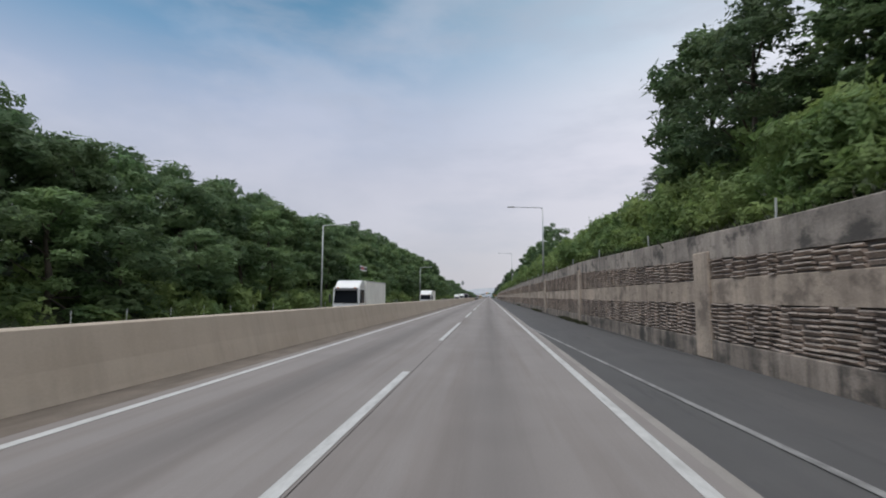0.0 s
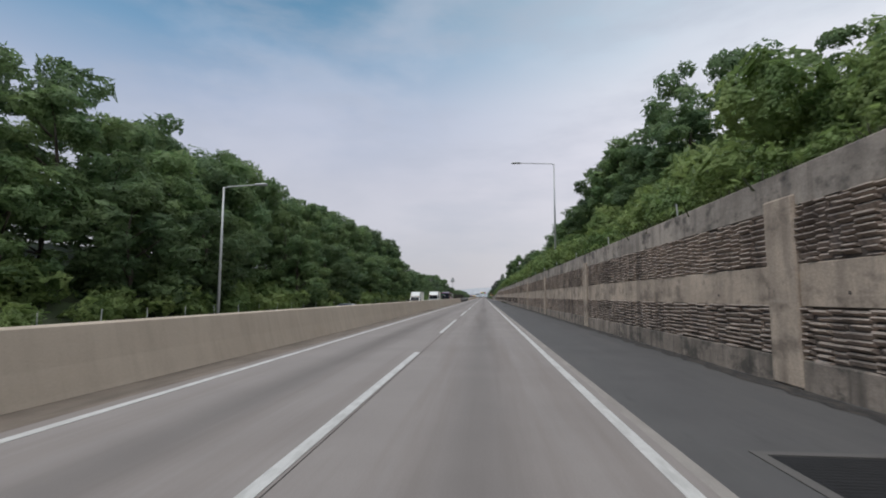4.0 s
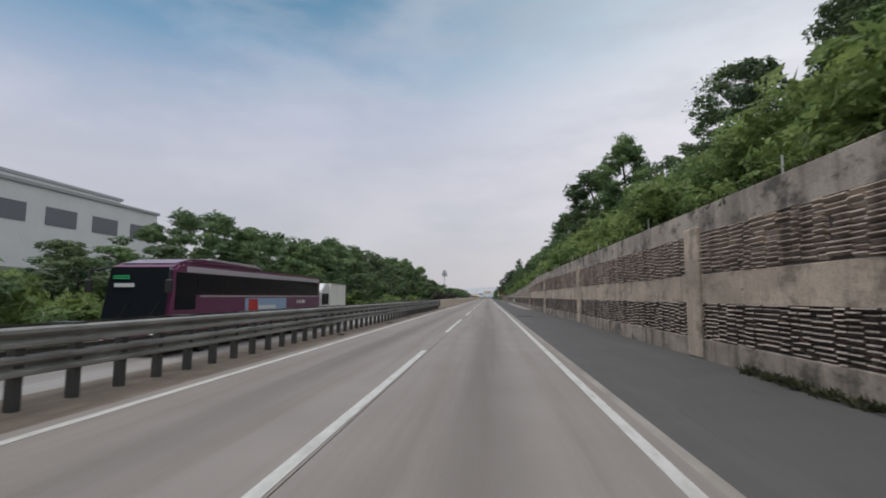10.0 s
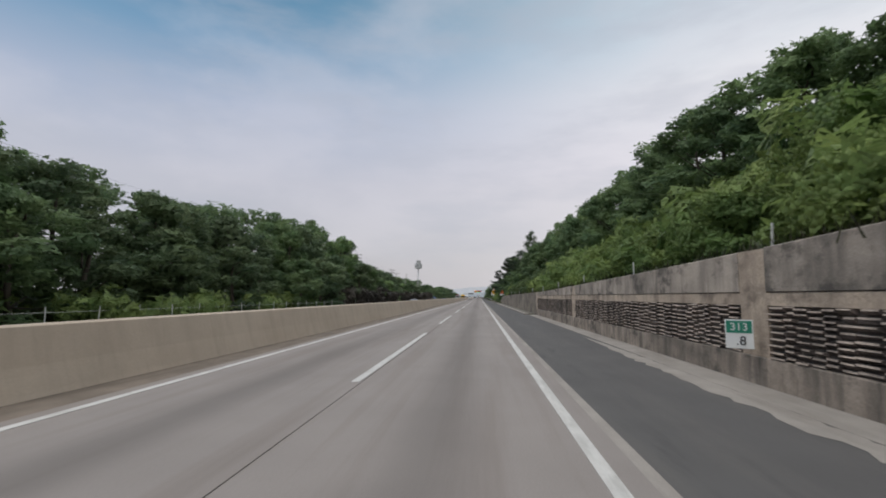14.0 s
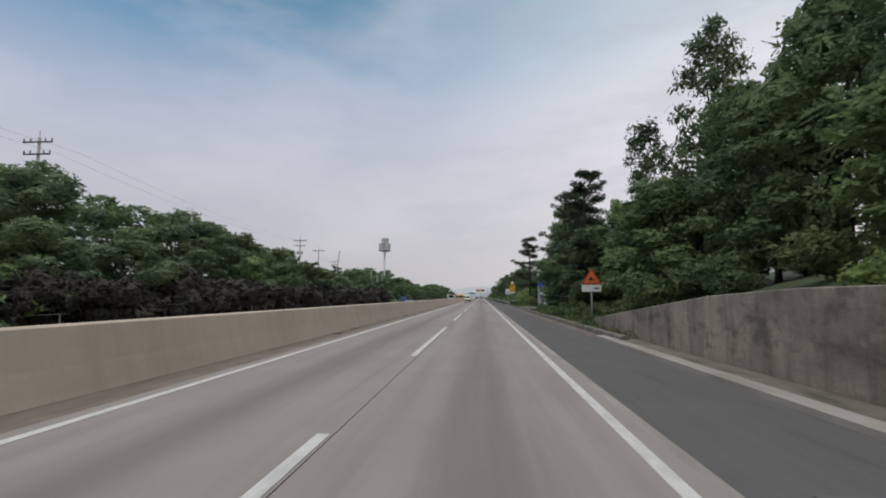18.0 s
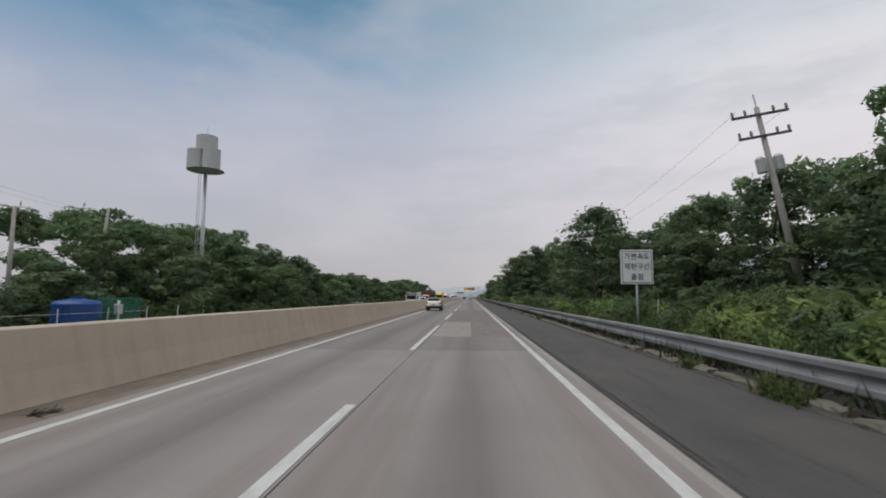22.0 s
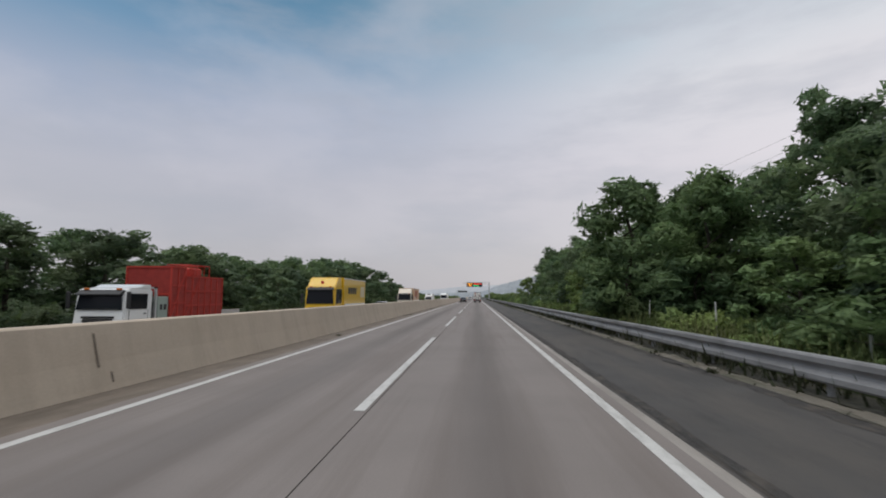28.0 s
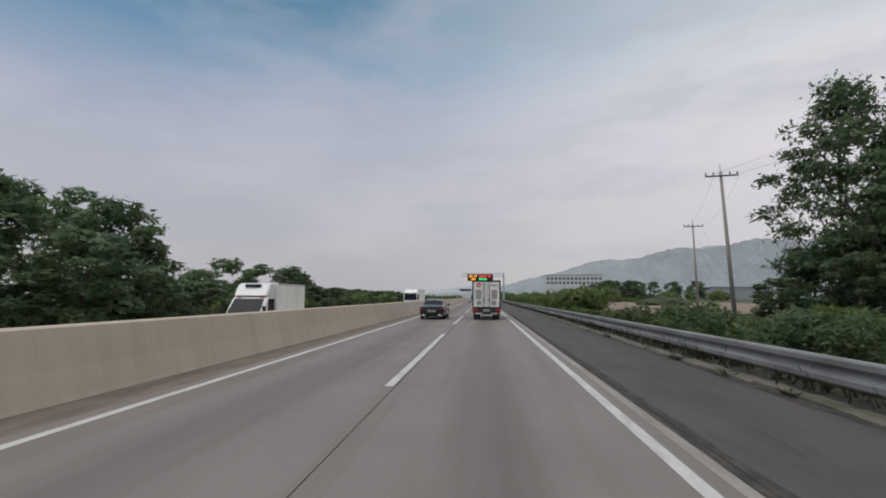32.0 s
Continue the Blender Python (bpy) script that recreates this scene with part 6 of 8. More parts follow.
M_BUILD = material("white cladding", (0.62, 0.63, 0.64), rough=0.6, vary=0.06, scale=0.2, fine=2, bump=0)
M_BROOF = material("grey roof edge", (0.32, 0.33, 0.34), rough=0.6, vary=0.08, bump=0)
M_WINDOW = plain("dark window glass", (0.10, 0.11, 0.13), 0.25)
far_building("warehouse", "large white warehouse with dark windows on a rise", -127, -95, 318, 368, 15.0, 24.5, 1, 4, "side", (M_BUILD, M_BROOF, M_WINDOW))
far_building("warehouse_hall", "taller pale hall behind the warehouse", -140, -105, 300, 366, 16.5, 28.5, 0, 0, "side", (M_BUILD, M_BROOF, M_WINDOW))
far_building("factory", "long white factory block with rows of windows below the hills", 80, 150, 1400, 1430, 15.5, 29.0, 2, 14, "end", (M_BUILD, M_BROOF, M_WINDOW))
far_building("shed", "low grey shed roof behind the trees", 172, 214, 1150, 1180, 3, 9.0, 0, 0, "end", (M_BROOF, M_BROOF, M_WINDOW))


def ridge(name, y, x0, x1, base, profile, mat, label, seed):
    rg = random.Random(seed)
    vs, fs = [], []
    n = 300
    for i in range(n + 1):
        x = x0 + (x1 - x0) * i / n
        z = lerp(x, profile) * (1 + 0.05 * math.sin(i * 0.28)) + rg.uniform(-1, 1) * 1.6
        vs.extend([(x, y, base), (x, y + 70 + rg.uniform(-3, 3), z * 0.5), (x, y + 140, z), (x, y + 900, base)])
    for i in range(n):
        a = i * 4
        for k in range(3):
            fs.append((a + k, a + 4 + k, a + 5 + k, a + 1 + k))
    return tagged(soup(name, vs, fs, mat), label, "hills", kind="structure")


# Distance haze is put into these pale grey-blue base colours.
M_HILL = material("far hill with haze in its colour", (0.40, 0.415, 0.44), vary=0.08, scale=0.01, fine=0.05, bump=0)
M_HILL2 = material("wooded hill with haze in its colour", (0.27, 0.295, 0.315), vary=0.2, scale=0.02, fine=0.2, bump=0)
ridge("backdrop_hills", 2900, -1200, 3500, -5, [(-1200, 10), (-300, 30), (100, 60), (500, 140), (1100, 235), (1800, 280), (3500, 230)], M_HILL, "far hills under low cloud, painted pale grey-blue for mist", 1)
ridge("backdrop_near_hills", 1750, -700, 1700, -5, [(-700, 2), (-150, 6), (20, 16), (150, 56), (280, 84), (520, 118), (900, 150), (1700, 160)], M_HILL2, "wooded hills in the distance, haze painted into their colour", 2)

# bare field beyond the verge
fld = mesh_ob("field", boxes((12, 64, 815, 905, -0.3, 0.24)), M_FIELD)
tagged(fld, "bare brown field with a soil mound", "field", kind="structure")


def mound():
    t = thing("soil_heap", "heap of dark soil and brush in the field", "soil heap", pose(31, 858, 0.2))
    bm = bmesh.new()
    bmesh.ops.create_icosphere(bm, subdivisions=3, radius=1)
    for v in bm.verts:
        n = noise.noise(v.co * 2.2)
        v.co = Vector((v.co.x * 4.5, v.co.y * 2.5, max(-0.1, v.co.z * 1.5))) * (1 + 0.3 * n)
    part("soil", bm, M_SOIL, t)


mound()


# ---- patched slabs and small things on the road ----
def road_patches():
    M_PATCH = material("rough patched concrete", (0.20, 0.17, 0.155), rough=0.9, vary=0.3, scale=2.5, fine=22, bump=0.7, stain=(0.14, 0.13, 0.12), stain_amt=0.8, stain_scale=(1.5, 1.0, 1))
    M_PATCH2 = material("grey resurfaced patch", (0.178, 0.153, 0.143), rough=0.85, vary=0.12, scale=1.5, fine=50, bump=0.3, stain=(0.12, 0.11, 0.105), stain_amt=0.6, stain_scale=(1, 0.5, 1))
    M_PATCH3 = material("smooth mortar patch", (0.27, 0.243, 0.22), rough=0.8, vary=0.12, scale=1.5, fine=40, stain=(0.19, 0.17, 0.155), stain_amt=0.6, stain_scale=(3, 0.6, 1))
    root = thing("road_patches", "old repair slabs with dark cracks in the driving lane", "road patch", kind="structure")
    for x0, x1, y0, y1, mt in ((-1.6, 1.6, 556.7, 575.0, M_PATCH2), (-1.62, 0.0, 550.5, 556.6, M_PATCH3), (0.0, 2.0, 545.0, 556.6, M_PATCH), (-1.6, 1.62, 575.3, 582.4, M_PATCH), (-1.62, 0.0, 545.0, 550.4, M_PATCH3)):
        part("slab", boxes((x0, x1, y0, y1, -0.1, 0.004)), mt, root)
    rg = random.Random(8)

    def crack(pts, w):
        bm = bmesh.new()
        L_, R_ = [], []
        for (x, y) in pts:
            ww = w * rg.uniform(0.5, 1.4)
            L_.append(bm.verts.new((x - ww, y - ww, 0.0085)))
            R_.append(bm.verts.new((x + ww, y + ww, 0.0085)))
        for i in range(len(pts) - 1):
            bm.faces.new((L_[i], R_[i], R_[i + 1], L_[i + 1]))
        part("crack", bm, M_JOINT, root)

    def line(x0, y0, x1, y1, n, amp):
        return [(x0 + (x1 - x0) * i / n + rg.uniform(-amp, amp), y0 + (y1 - y0) * i / n + rg.uniform(-amp, amp)) for i in range(n + 1)]

    crack(line(-0.3, 556.65, 2.0, 556.62, 20, 0.01), 0.022)
    crack(line(0.0, 556.6, 0.02, 551, 60, 0.03), 0.011)
    crack(line(-1.55, 582.45, 0.1, 582.4, 16, 0.012), 0.024)
    crack(line(0.85, 582.4, 2.0, 582.35, 14, 0.012), 0.024)
    crack(line(0.35, 581.9, 0.2, 576.5, 60, 0.035), 0.010)
    crack(line(2.32, 530, 2.36, 640, 260, 0.02), 0.009)
    crack(line(2.3, 640, 2.34, 860, 300, 0.012), 0.006)


road_patches()
M_FADED = material("faded road paint", (0.27, 0.265, 0.255), rough=0.7, vary=0.2, scale=4, stain=(0.12, 0.115, 0.11), stain_amt=0.9, stain_scale=(4, 1, 1))
# pale taper line on the shoulder near the start
tp = bmesh.new()
for xa, xb, ya, yb in ((3.25, 2.05, 6.0, 30.0),):
    v = [tp.verts.new(p) for p in ((xa - 0.06, ya, 0.001), (xa + 0.06, ya, 0.001), (xb + 0.05, yb, 0.001), (xb - 0.05, yb, 0.001))]
    tp.faces.new(v)
    v = [tp.verts.new(p) for p in ((xa - 0.06, ya, 0.001), (xa - 0.06 + 0.25, ya - 26, 0.001), (xa + 0.06 + 0.25, ya - 26, 0.001), (xa + 0.06, ya, 0.001))]
    tp.faces.new(v[::-1])
tagged(mesh_ob("lane_marking_taper", tp, M_FADED), "faded white taper line crossing onto the shoulder", "lane marking", kind="structure")


def barrier_marks():
    """Small round drain outlets in the barrier face with a dark run below each."""
    m = material("run stain", (0.15, 0.12, 0.095), vary=0.3, scale=5)
    for y, z in ((483.5, 0.66), (483.9, 0.43), (559.6, 0.66), (559.8, 0.36), (760.8, 0.56), (665.0, 0.55)):
        x = float(np.interp(z, [0.08, 0.5, 1.12], [-6.47, -6.60, -6.75]))
        t = thing("barrier_outlet", "small dark round outlet in the barrier face", "drain outlet", pose(x, y, z, 0, -14, 0), "barrier outlets")
        bm = bmesh.new()
        tube(bm, [(-0.03, 0, 0), (0.015, 0, 0)], 0.065, 14)
        part("ring", bm, M_RAIL, t)
        bm = bmesh.new()
        tube(bm, [(-0.03, 0, 0), (0.018, 0, 0)], 0.042, 12)
        part("plug", bm, M_IRON, t)
        part("stain", boxes((-0.006, 0.004, -0.035, 0.03, -0.2, -0.06), bevel=0.002), m, t)

    # open upright joint between two lengths of barrier
    t = thing("barrier_joint", "dark upright joint in the median barrier face", "joint", kind="structure")
    for y, z0, z1 in ((681.0, 0.40, 0.98), (681.25, 0.12, 0.3)):
        bm = bmesh.new()
        xs = [float(np.interp(z, [0.08, 0.5, 1.12], [-6.47, -6.60, -6.75])) + 0.006 for z in (z0, 0.5 * (z0 + z1), z1)]
        rows = [[bm.verts.new((x, y + d, z)) for d in (-0.025, 0.025)] for x, z in zip(xs, (z0, 0.5 * (z0 + z1), z1))]
        for a, b in zip(rows, rows[1:]):
            bm.faces.new((a[0], a[1], b[1], b[0]))
        part("joint", bm, m, t)


barrier_marks()


# ---- worn asphalt beside the edge line, and a damp mossy patch ----
def worn_band(name, label, mat, xa, xb, y0, y1, step, amp, z, seed):
    """A ragged thin sheet along the road."""
    rg = random.Random(seed)
    bm = bmesh.new()
    prev = None
    n = int((y1 - y0) / step)
    for i in range(n + 1):
        f = min(1.0, 6 * min(i, n - i) / n)
        mid, half = (xa + xb) / 2, (xb - xa) / 2 * f
        row = [bm.verts.new((mid + s * half + rg.uniform(-amp, amp) * f, y0 + i * step, z)) for s in (-1, -0.3, 0.4, 1)]
        if prev:
            for k in range(3):
                bm.faces.new((prev[k], prev[k + 1], row[k + 1], row[k]))
        prev = row
    return tagged(mesh_ob(name, bm, mat), label, "road patch", kind="structure")


M_ROUGH = material("broken asphalt", (0.045, 0.042, 0.04), rough=0.95, vary=0.5, scale=6, fine=30, bump=0.8, stain=(0.10, 0.085, 0.07), stain_amt=0.7, stain_scale=(5, 2, 1))
M_DAMP = material("damp mossy asphalt", (0.048, 0.048, 0.045), rough=0.7, vary=0.4, scale=3, fine=30, bump=0.4, stain=(0.03, 0.06, 0.03), stain_amt=0.8, stain_scale=(3, 3, 1))
worn_band("road_worn_joint", "ragged broken asphalt along the shoulder joint", M_ROUGH, 2.24, 2.46, 615, 870, 0.4, 0.035, -0.007, 3)
worn_band("road_worn_joint_early", "thin ragged crack along the shoulder joint", M_ROUGH, 2.21, 2.30, 528, 614, 0.4, 0.03, -0.007, 4)
worn_band("gutter_broken", "pale broken concrete gutter spilling over the asphalt", M_EDGE, 4.6, 5.06, 300, 352, 0.35, 0.09, -0.007, 9)
worn_band("road_damp_patch", "dark damp mossy patch on the hard shoulder", M_DAMP, 3.0, 4.75, 480.4, 482.4, 0.1, 0.06, -0.006, 5)
worn_band("road_debris_line", "dark grit and debris along the shoulder edge", M_ROUGH, 4.72, 5.1, 530, 800, 0.5, 0.12, -0.007, 6)
worn_band("wall_foot_grime", "black grit and leaf litter along the wall foot", M_ROUGH, 5.36, 5.79, 14, 250, 0.5, 0.1, -0.006, 7)

# ---- vehicles ----
def paint(name, c, rough=0.28):
    return plain(name, c, rough, 0.0, coat=0.6)


M_GLASS = plain("dark vehicle glass", (0.012, 0.014, 0.018), 0.12)
M_GLASS.node_tree.nodes["Principled BSDF"].inputs["Specular IOR Level"].default_value = 0.16
M_TYRE = material("tyre rubber", (0.018, 0.018, 0.018), rough=0.85, vary=0.2, bump=0.1)
M_RIM = plain("alloy rim", (0.50, 0.50, 0.51), 0.35, 0.35)
M_TRIM = plain("black plastic trim", (0.02, 0.02, 0.021), 0.55)
M_LAMP = plain("clear lamp", (0.75, 0.76, 0.78), 0.1)
M_TAIL = plain("red tail lamp", (0.42, 0.012, 0.012), 0.2, emit=0.05)
M_PLATE = plain("plate white", (0.62, 0.63, 0.62), 0.4)
M_CHROME = plain("chrome", (0.7, 0.7, 0.7), 0.12, 1.0)
P_WHITE = paint("white lorry paint", (0.75, 0.76, 0.755))
P_BOX = material("white box panel", (0.86, 0.85, 0.80), rough=0.4, vary=0.06, scale=0.8, fine=6, bump=0, stain=(0.6, 0.58, 0.53), stain_amt=0.35, stain_scale=(1, 1, 0.4))
P_YELLOW = paint("yellow lorry paint", (0.72, 0.44, 0.01), 0.35)
P_CREAM = paint("cream suv paint", (0.82, 0.77, 0.67))
P_NAVY = paint("near-black saloon paint", (0.012, 0.013, 0.018), 0.15)
P_PEACH = material("faded peach panel", (0.62, 0.40, 0.25), rough=0.5, vary=0.07, scale=0.6, bump=0)
P_RUST = plain("rust red panel", (0.36, 0.075, 0.02), 0.5)
P_REDLEAD = material("red site steel", (0.42, 0.035, 0.022), rough=0.6, vary=0.15, scale=1.2, bump=0.05)
P_PURPLE = paint("plum coach paint", (0.145, 0.032, 0.09))


def wheel(t, x, y, r, w, side, rimmat=None):
    """A tyre with its rim; side says which way the rim faces."""
    bm = bmesh.new()
    n = 22
    prof = [(r * 0.60, -w / 2), (r * 0.93, -w / 2), (r, -w / 2 + 0.04), (r, w / 2 - 0.04), (r * 0.93, w / 2), (r * 0.60, w / 2)]
    rings = [[bm.verts.new((px, pr * math.cos(a), pr * math.sin(a))) for pr, px in prof] for a in [2 * math.pi * k / n for k in range(n)]]
    for k in range(n):
        a, b = rings[k], rings[(k + 1) % n]
        for j in range(len(prof)):
            bm.faces.new((a[j], b[j], b[(j + 1) % len(prof)], a[(j + 1) % len(prof)]))
    ty = part("tyre", bm, M_TYRE, t, smooth=False)
    ty.location = (x, y, r)
    bm = bmesh.new()
    sx = side * (w / 2 - 0.03)
    m0 = Matrix.Rotation(radians(90), 4, "Y")
    bmesh.ops.create_cone(bm, cap_ends=True, segments=20, radius1=r * 0.16, radius2=r * 0.16, depth=0.06, matrix=Matrix.Translation((sx, 0, 0)) @ m0)
    for k in range(5):
        for o in (-0.085, 0.085):
            box(bm, sx - 0.02, sx + 0.02, (o - 0.045) * r, (o + 0.045) * r, r * 0.1, r * 0.6, m=Matrix.Rotation(2 * math.pi * k / 5 + o * 0.9, 4, "X"))
    bmesh.ops.create_cone(bm, cap_ends=True, segments=22, radius1=r * 0.6, radius2=r * 0.6, depth=0.02, matrix=Matrix.Translation((sx - side * 0.07, 0, 0)) @ m0)
    part("rim", bm, rimmat or M_RIM, ty)
    # Flat black disc paints the shade seen between the spokes.
    bm = bmesh.new()
    bmesh.ops.create_cone(bm, cap_ends=True, segments=22, radius1=r * 0.585, radius2=r * 0.585, depth=0.02, matrix=Matrix.Translation((sx - side * 0.05, 0, 0)) @ m0)
    part("brake_shade", bm, M_TRIM, ty, "black disc painting the shade behind the spokes")
    return ty


def slab(bm, quad, thick=0.012):
    """A thin panel through four corners."""
    q = [Vector(p) for p in quad]
    n = (q[1] - q[0]).cross(q[3] - q[0]).normalized() * thick
    a, b = [bm.verts.new(p) for p in q], [bm.verts.new(p + n) for p in q]
    bm.faces.new(a[::-1])
    bm.faces.new(b)
    for k in range(4):
        bm.faces.new((a[k], a[(k + 1) % 4], b[(k + 1) % 4], b[k]))
    bmesh.ops.recalc_face_normals(bm, faces=bm.faces)
    return bm


def prism(profile, x0, x1, bevel=0.0):
    """A side profile of (y, z) drawn across x."""
    bm = bmesh.new()
    a = [bm.verts.new((x0, y, z)) for y, z in profile]
    b = [bm.verts.new((x1, y, z)) for y, z in profile]
    bm.faces.new(a)
    bm.faces.new(b[::-1])
    n = len(profile)
    for k in range(n):
        bm.faces.new((a[k], b[k], b[(k + 1) % n], a[(k + 1) % n]))
    bmesh.ops.recalc_face_normals(bm, faces=bm.faces)
    if bevel:
        bmesh.ops.bevel(bm, geom=list(bm.edges), offset=bevel, segments=2, affect="EDGES", clamp_overlap=True)
    return bm


def lorry(label, m, W, L, H, cab_l, cab_h, cabmat, boxmat, small=False, deflector=True, boxed=True, name="lorry"):
    """A cab-over lorry, nose at y = 0 looking to -y."""
    t = thing(name, label, "truck", m)
    h = W / 2
    z0 = 0.42 if small else 0.55
    nose = [(0.02, z0), (0.0, z0 + 0.5), (0.04, z0 + 0.75), (0.78 if small else 0.16, cab_h - 0.10), (0.98 if small else 0.3, cab_h), (cab_l, cab_h), (cab_l, z0)]
    part("cab", prism(nose, -h * 0.96, h * 0.96, 0.06), cabmat, t)
    zb, zt = z0 + (0.80 if small else 0.98), cab_h - (0.15 if small else 0.2)
    ya, yb = 0.08 if small else 0.06, 0.74 if small else 0.145
    bm = bmesh.new()
    slab(bm, [(-h * 0.87, ya - 0.04, zb), (h * 0.87, ya - 0.04, zb), (h * 0.80, yb - 0.03, zt), (-h * 0.80, yb - 0.03, zt)])
    part("windscreen", bm, M_GLASS, t)
    for s in (-1, 1):
        x = s * (h * 0.96 + 0.004)
        bm = bmesh.new()
        y1 = cab_l - (0.35 if not small else 0.15)
        box(bm, min(x, x + s * 0.012), max(x, x + s * 0.012), (0.85 if small else 0.32), y1, zb + 0.02, zt)
        part("side_window", bm, M_GLASS, t)
        bm = bmesh.new()
        box(bm, min(x, x + s * 0.01), max(x, x + s * 0.01), y1 - 0.2, y1 - 0.05, zb - 0.2, zb - 0.15)
        part("door_handle", bm, M_TRIM, t)
        bm = bmesh.new()
        mx = s * (h + 0.16)
        box(bm, mx - 0.09, mx + 0.09, -0.06, 0.02, zb + 0.05, zb + (0.4 if small else 0.75), bevel=0.03)
        tube(bm, [(s * h * 0.93, 0.2, zb + 0.35), (mx, -0.02, zb + 0.3)], 0.018, 5)
        part("mirror", bm, M_TRIM, t)
        bm = bmesh.new()
        box(bm, s * h * 0.72 - 0.2, s * h * 0.72 + 0.2, -0.03, 0.06, z0 + 0.2, z0 + 0.38, bevel=0.03)
        part("headlight", bm, M_LAMP, t)
    for s in (-1, 1):
        x = s * (h * 0.96 + 0.002)
        for y in ((0.30, cab_l - 0.3) if not small else (0.72, cab_l - 0.12)):
            part("door_gap", boxes((min(x, x + s * 0.006), max(x, x + s * 0.006), y, y + 0.02, z0 + 0.12, zb)), M_TRIM, t)
        bm = bmesh.new()
        n = 12
        yw, rw = cab_l * (0.55 if small else 0.6), (0.33 if small else 0.5) + 0.1
        rim_ = [bm.verts.new((x + s * 0.005, yw + rw * math.cos(math.pi * k / n), (0.33 if small else 0.5) + rw * math.sin(math.pi * k / n))) for k in range(n + 1)]
        bm.faces.new(rim_ if s > 0 else rim_[::-1])
        part("wheel_arch", bm, M_TRIM, t)
        part("marker_lamp", boxes((s * h * 0.62 - 0.09, s * h * 0.62 + 0.09, yb - 0.02, yb + 0.12, cab_h - 0.05, cab_h + 0.03), bevel=0.015), M_ORANGE, t)
    if not small:
        part("sun_visor", prism([(yb - 0.24, zt - 0.08), (yb - 0.25, zt - 0.03), (yb + 0.05, cab_h - 0.04), (yb + 0.06, zt - 0.02)], -h * 0.84, h * 0.84, 0.01), M_TRIM, t)
        # Black filler stands for the shaded gap behind the cab.
        part("gap_panel", boxes((-h * 0.9, h * 0.9, cab_l + 0.005, cab_l + 0.115, z0 + 0.1, min(H, cab_h) - 0.1)), M_TRIM, t)
    part("grille", boxes((-h * 0.55, h * 0.55, -0.02, 0.03, z0 + 0.42, z0 + 0.62), bevel=0.01), M_TRIM, t)
    part("bumper", boxes((-h * 0.97, h * 0.97, -0.06, 0.2, z0 - 0.22, z0 + 0.16), bevel=0.04), cabmat if not small else M_TRIM, t)
    if not small:
        for k in range(4):
            part("grille_bar", boxes((-h * (0.62 - 0.04 * k), h * (0.62 - 0.04 * k), -0.035, 0.0, z0 + 0.64 - 0.16 * k, z0 + 0.72 - 0.16 * k), bevel=0.01), M_TRIM, t)
    part("wiper", boxes((-h * 0.6, h * 0.05, ya - 0.075, ya - 0.05, zb + 0.03, zb + 0.06), (h * 0.1, h * 0.75, ya - 0.075, ya - 0.05, zb + 0.03, zb + 0.06)), M_TRIM, t)
    part("plate", boxes((-0.26, 0.26, -0.075, -0.061, z0 - 0.12, z0 + 0.02)), M_PLATE, t)
    part("chassis", boxes((-0.45, 0.45, 0.3, L - 0.1, z0 - 0.02, z0 + 0.22)), M_TRIM, t)
    zf = z0 + 0.28
    if boxed:
        part("cargo_box", boxes((-h, h, cab_l + 0.12, L, zf, H), bevel=0.02), boxmat, t)
        for s in (-1, 1):
            bm = boxes((min(s * h, s * (h + 0.012)), max(s * h, s * (h + 0.012)), cab_l + 0.14, L - 0.02, zf, zf + 0.10))
            part("side_rail", bm, M_RIM, t)
            bm = boxes((min(s * h, s * (h + 0.012)), max(s * h, s * (h + 0.012)), cab_l + 0.14, L - 0.02, H - 0.09, H - 0.01))
            part("top_rail", bm, M_RIM, t)
    else:
        part("bed", boxes((-h, h, cab_l + 0.12, L, zf - 0.05, zf + 0.1), bevel=0.01), M_TRIM, t)
    if deflector:
        top = min(H, cab_h + 0.75)
        part("deflector", prism([(0.75 if small else 0.35, cab_h - 0.01), (1.15 if small else 0.95, top - 0.12), (1.4 if small else 1.25, top), (cab_l, top), (cab_l, cab_h - 0.01)], -h * 0.9, h * 0.9, 0.05), cabmat, t)
    r, w = (0.33, 0.2) if small else (0.5, 0.3)
    axles = [cab_l * 0.55, L - 1.1] if small or L < 8.5 else [cab_l * 0.6, L - 3.0, L - 1.6]
    for y in axles:
        for s in (-1, 1):
            wheel(t, s * (h - w / 2 - 0.02), y, r, w, s, P_WHITE if not small else None)
    for s in (-1, 1):
        part("mudguard", boxes((min(s * (h - 0.4), s * (h - 0.02)), max(s * (h - 0.4), s * (h - 0.02)), L - 0.5, L - 0.46, 0.2, z0 + 0.2)), M_TRIM, t)
        part("tail_lamp", boxes((min(s * (h - 0.4), s * (h - 0.1)), max(s * (h - 0.4), s * (h - 0.1)), L - 0.05, L + 0.01, z0 - 0.02, z0 + 0.1)), M_TAIL, t)
    return t


def at(x, y, z=0.0, turn=0.0):
    return pose(x, y, z, 0, 0, turn)


OPP, OZ = -12.1, -0.5
lorry("long white refrigerated lorry with dark windscreen", at(OPP, 42.2, OZ), 2.4, 10.4, 3.5, 2.1, 2.85, P_WHITE, P_BOX, name="box_lorry")
lorry("small white box truck with a roof fairing", at(OPP + 0.25, 182.0, OZ), 1.75, 6.3, 2.9, 1.75, 2.1, P_WHITE, P_BOX, small=True, name="box_truck")
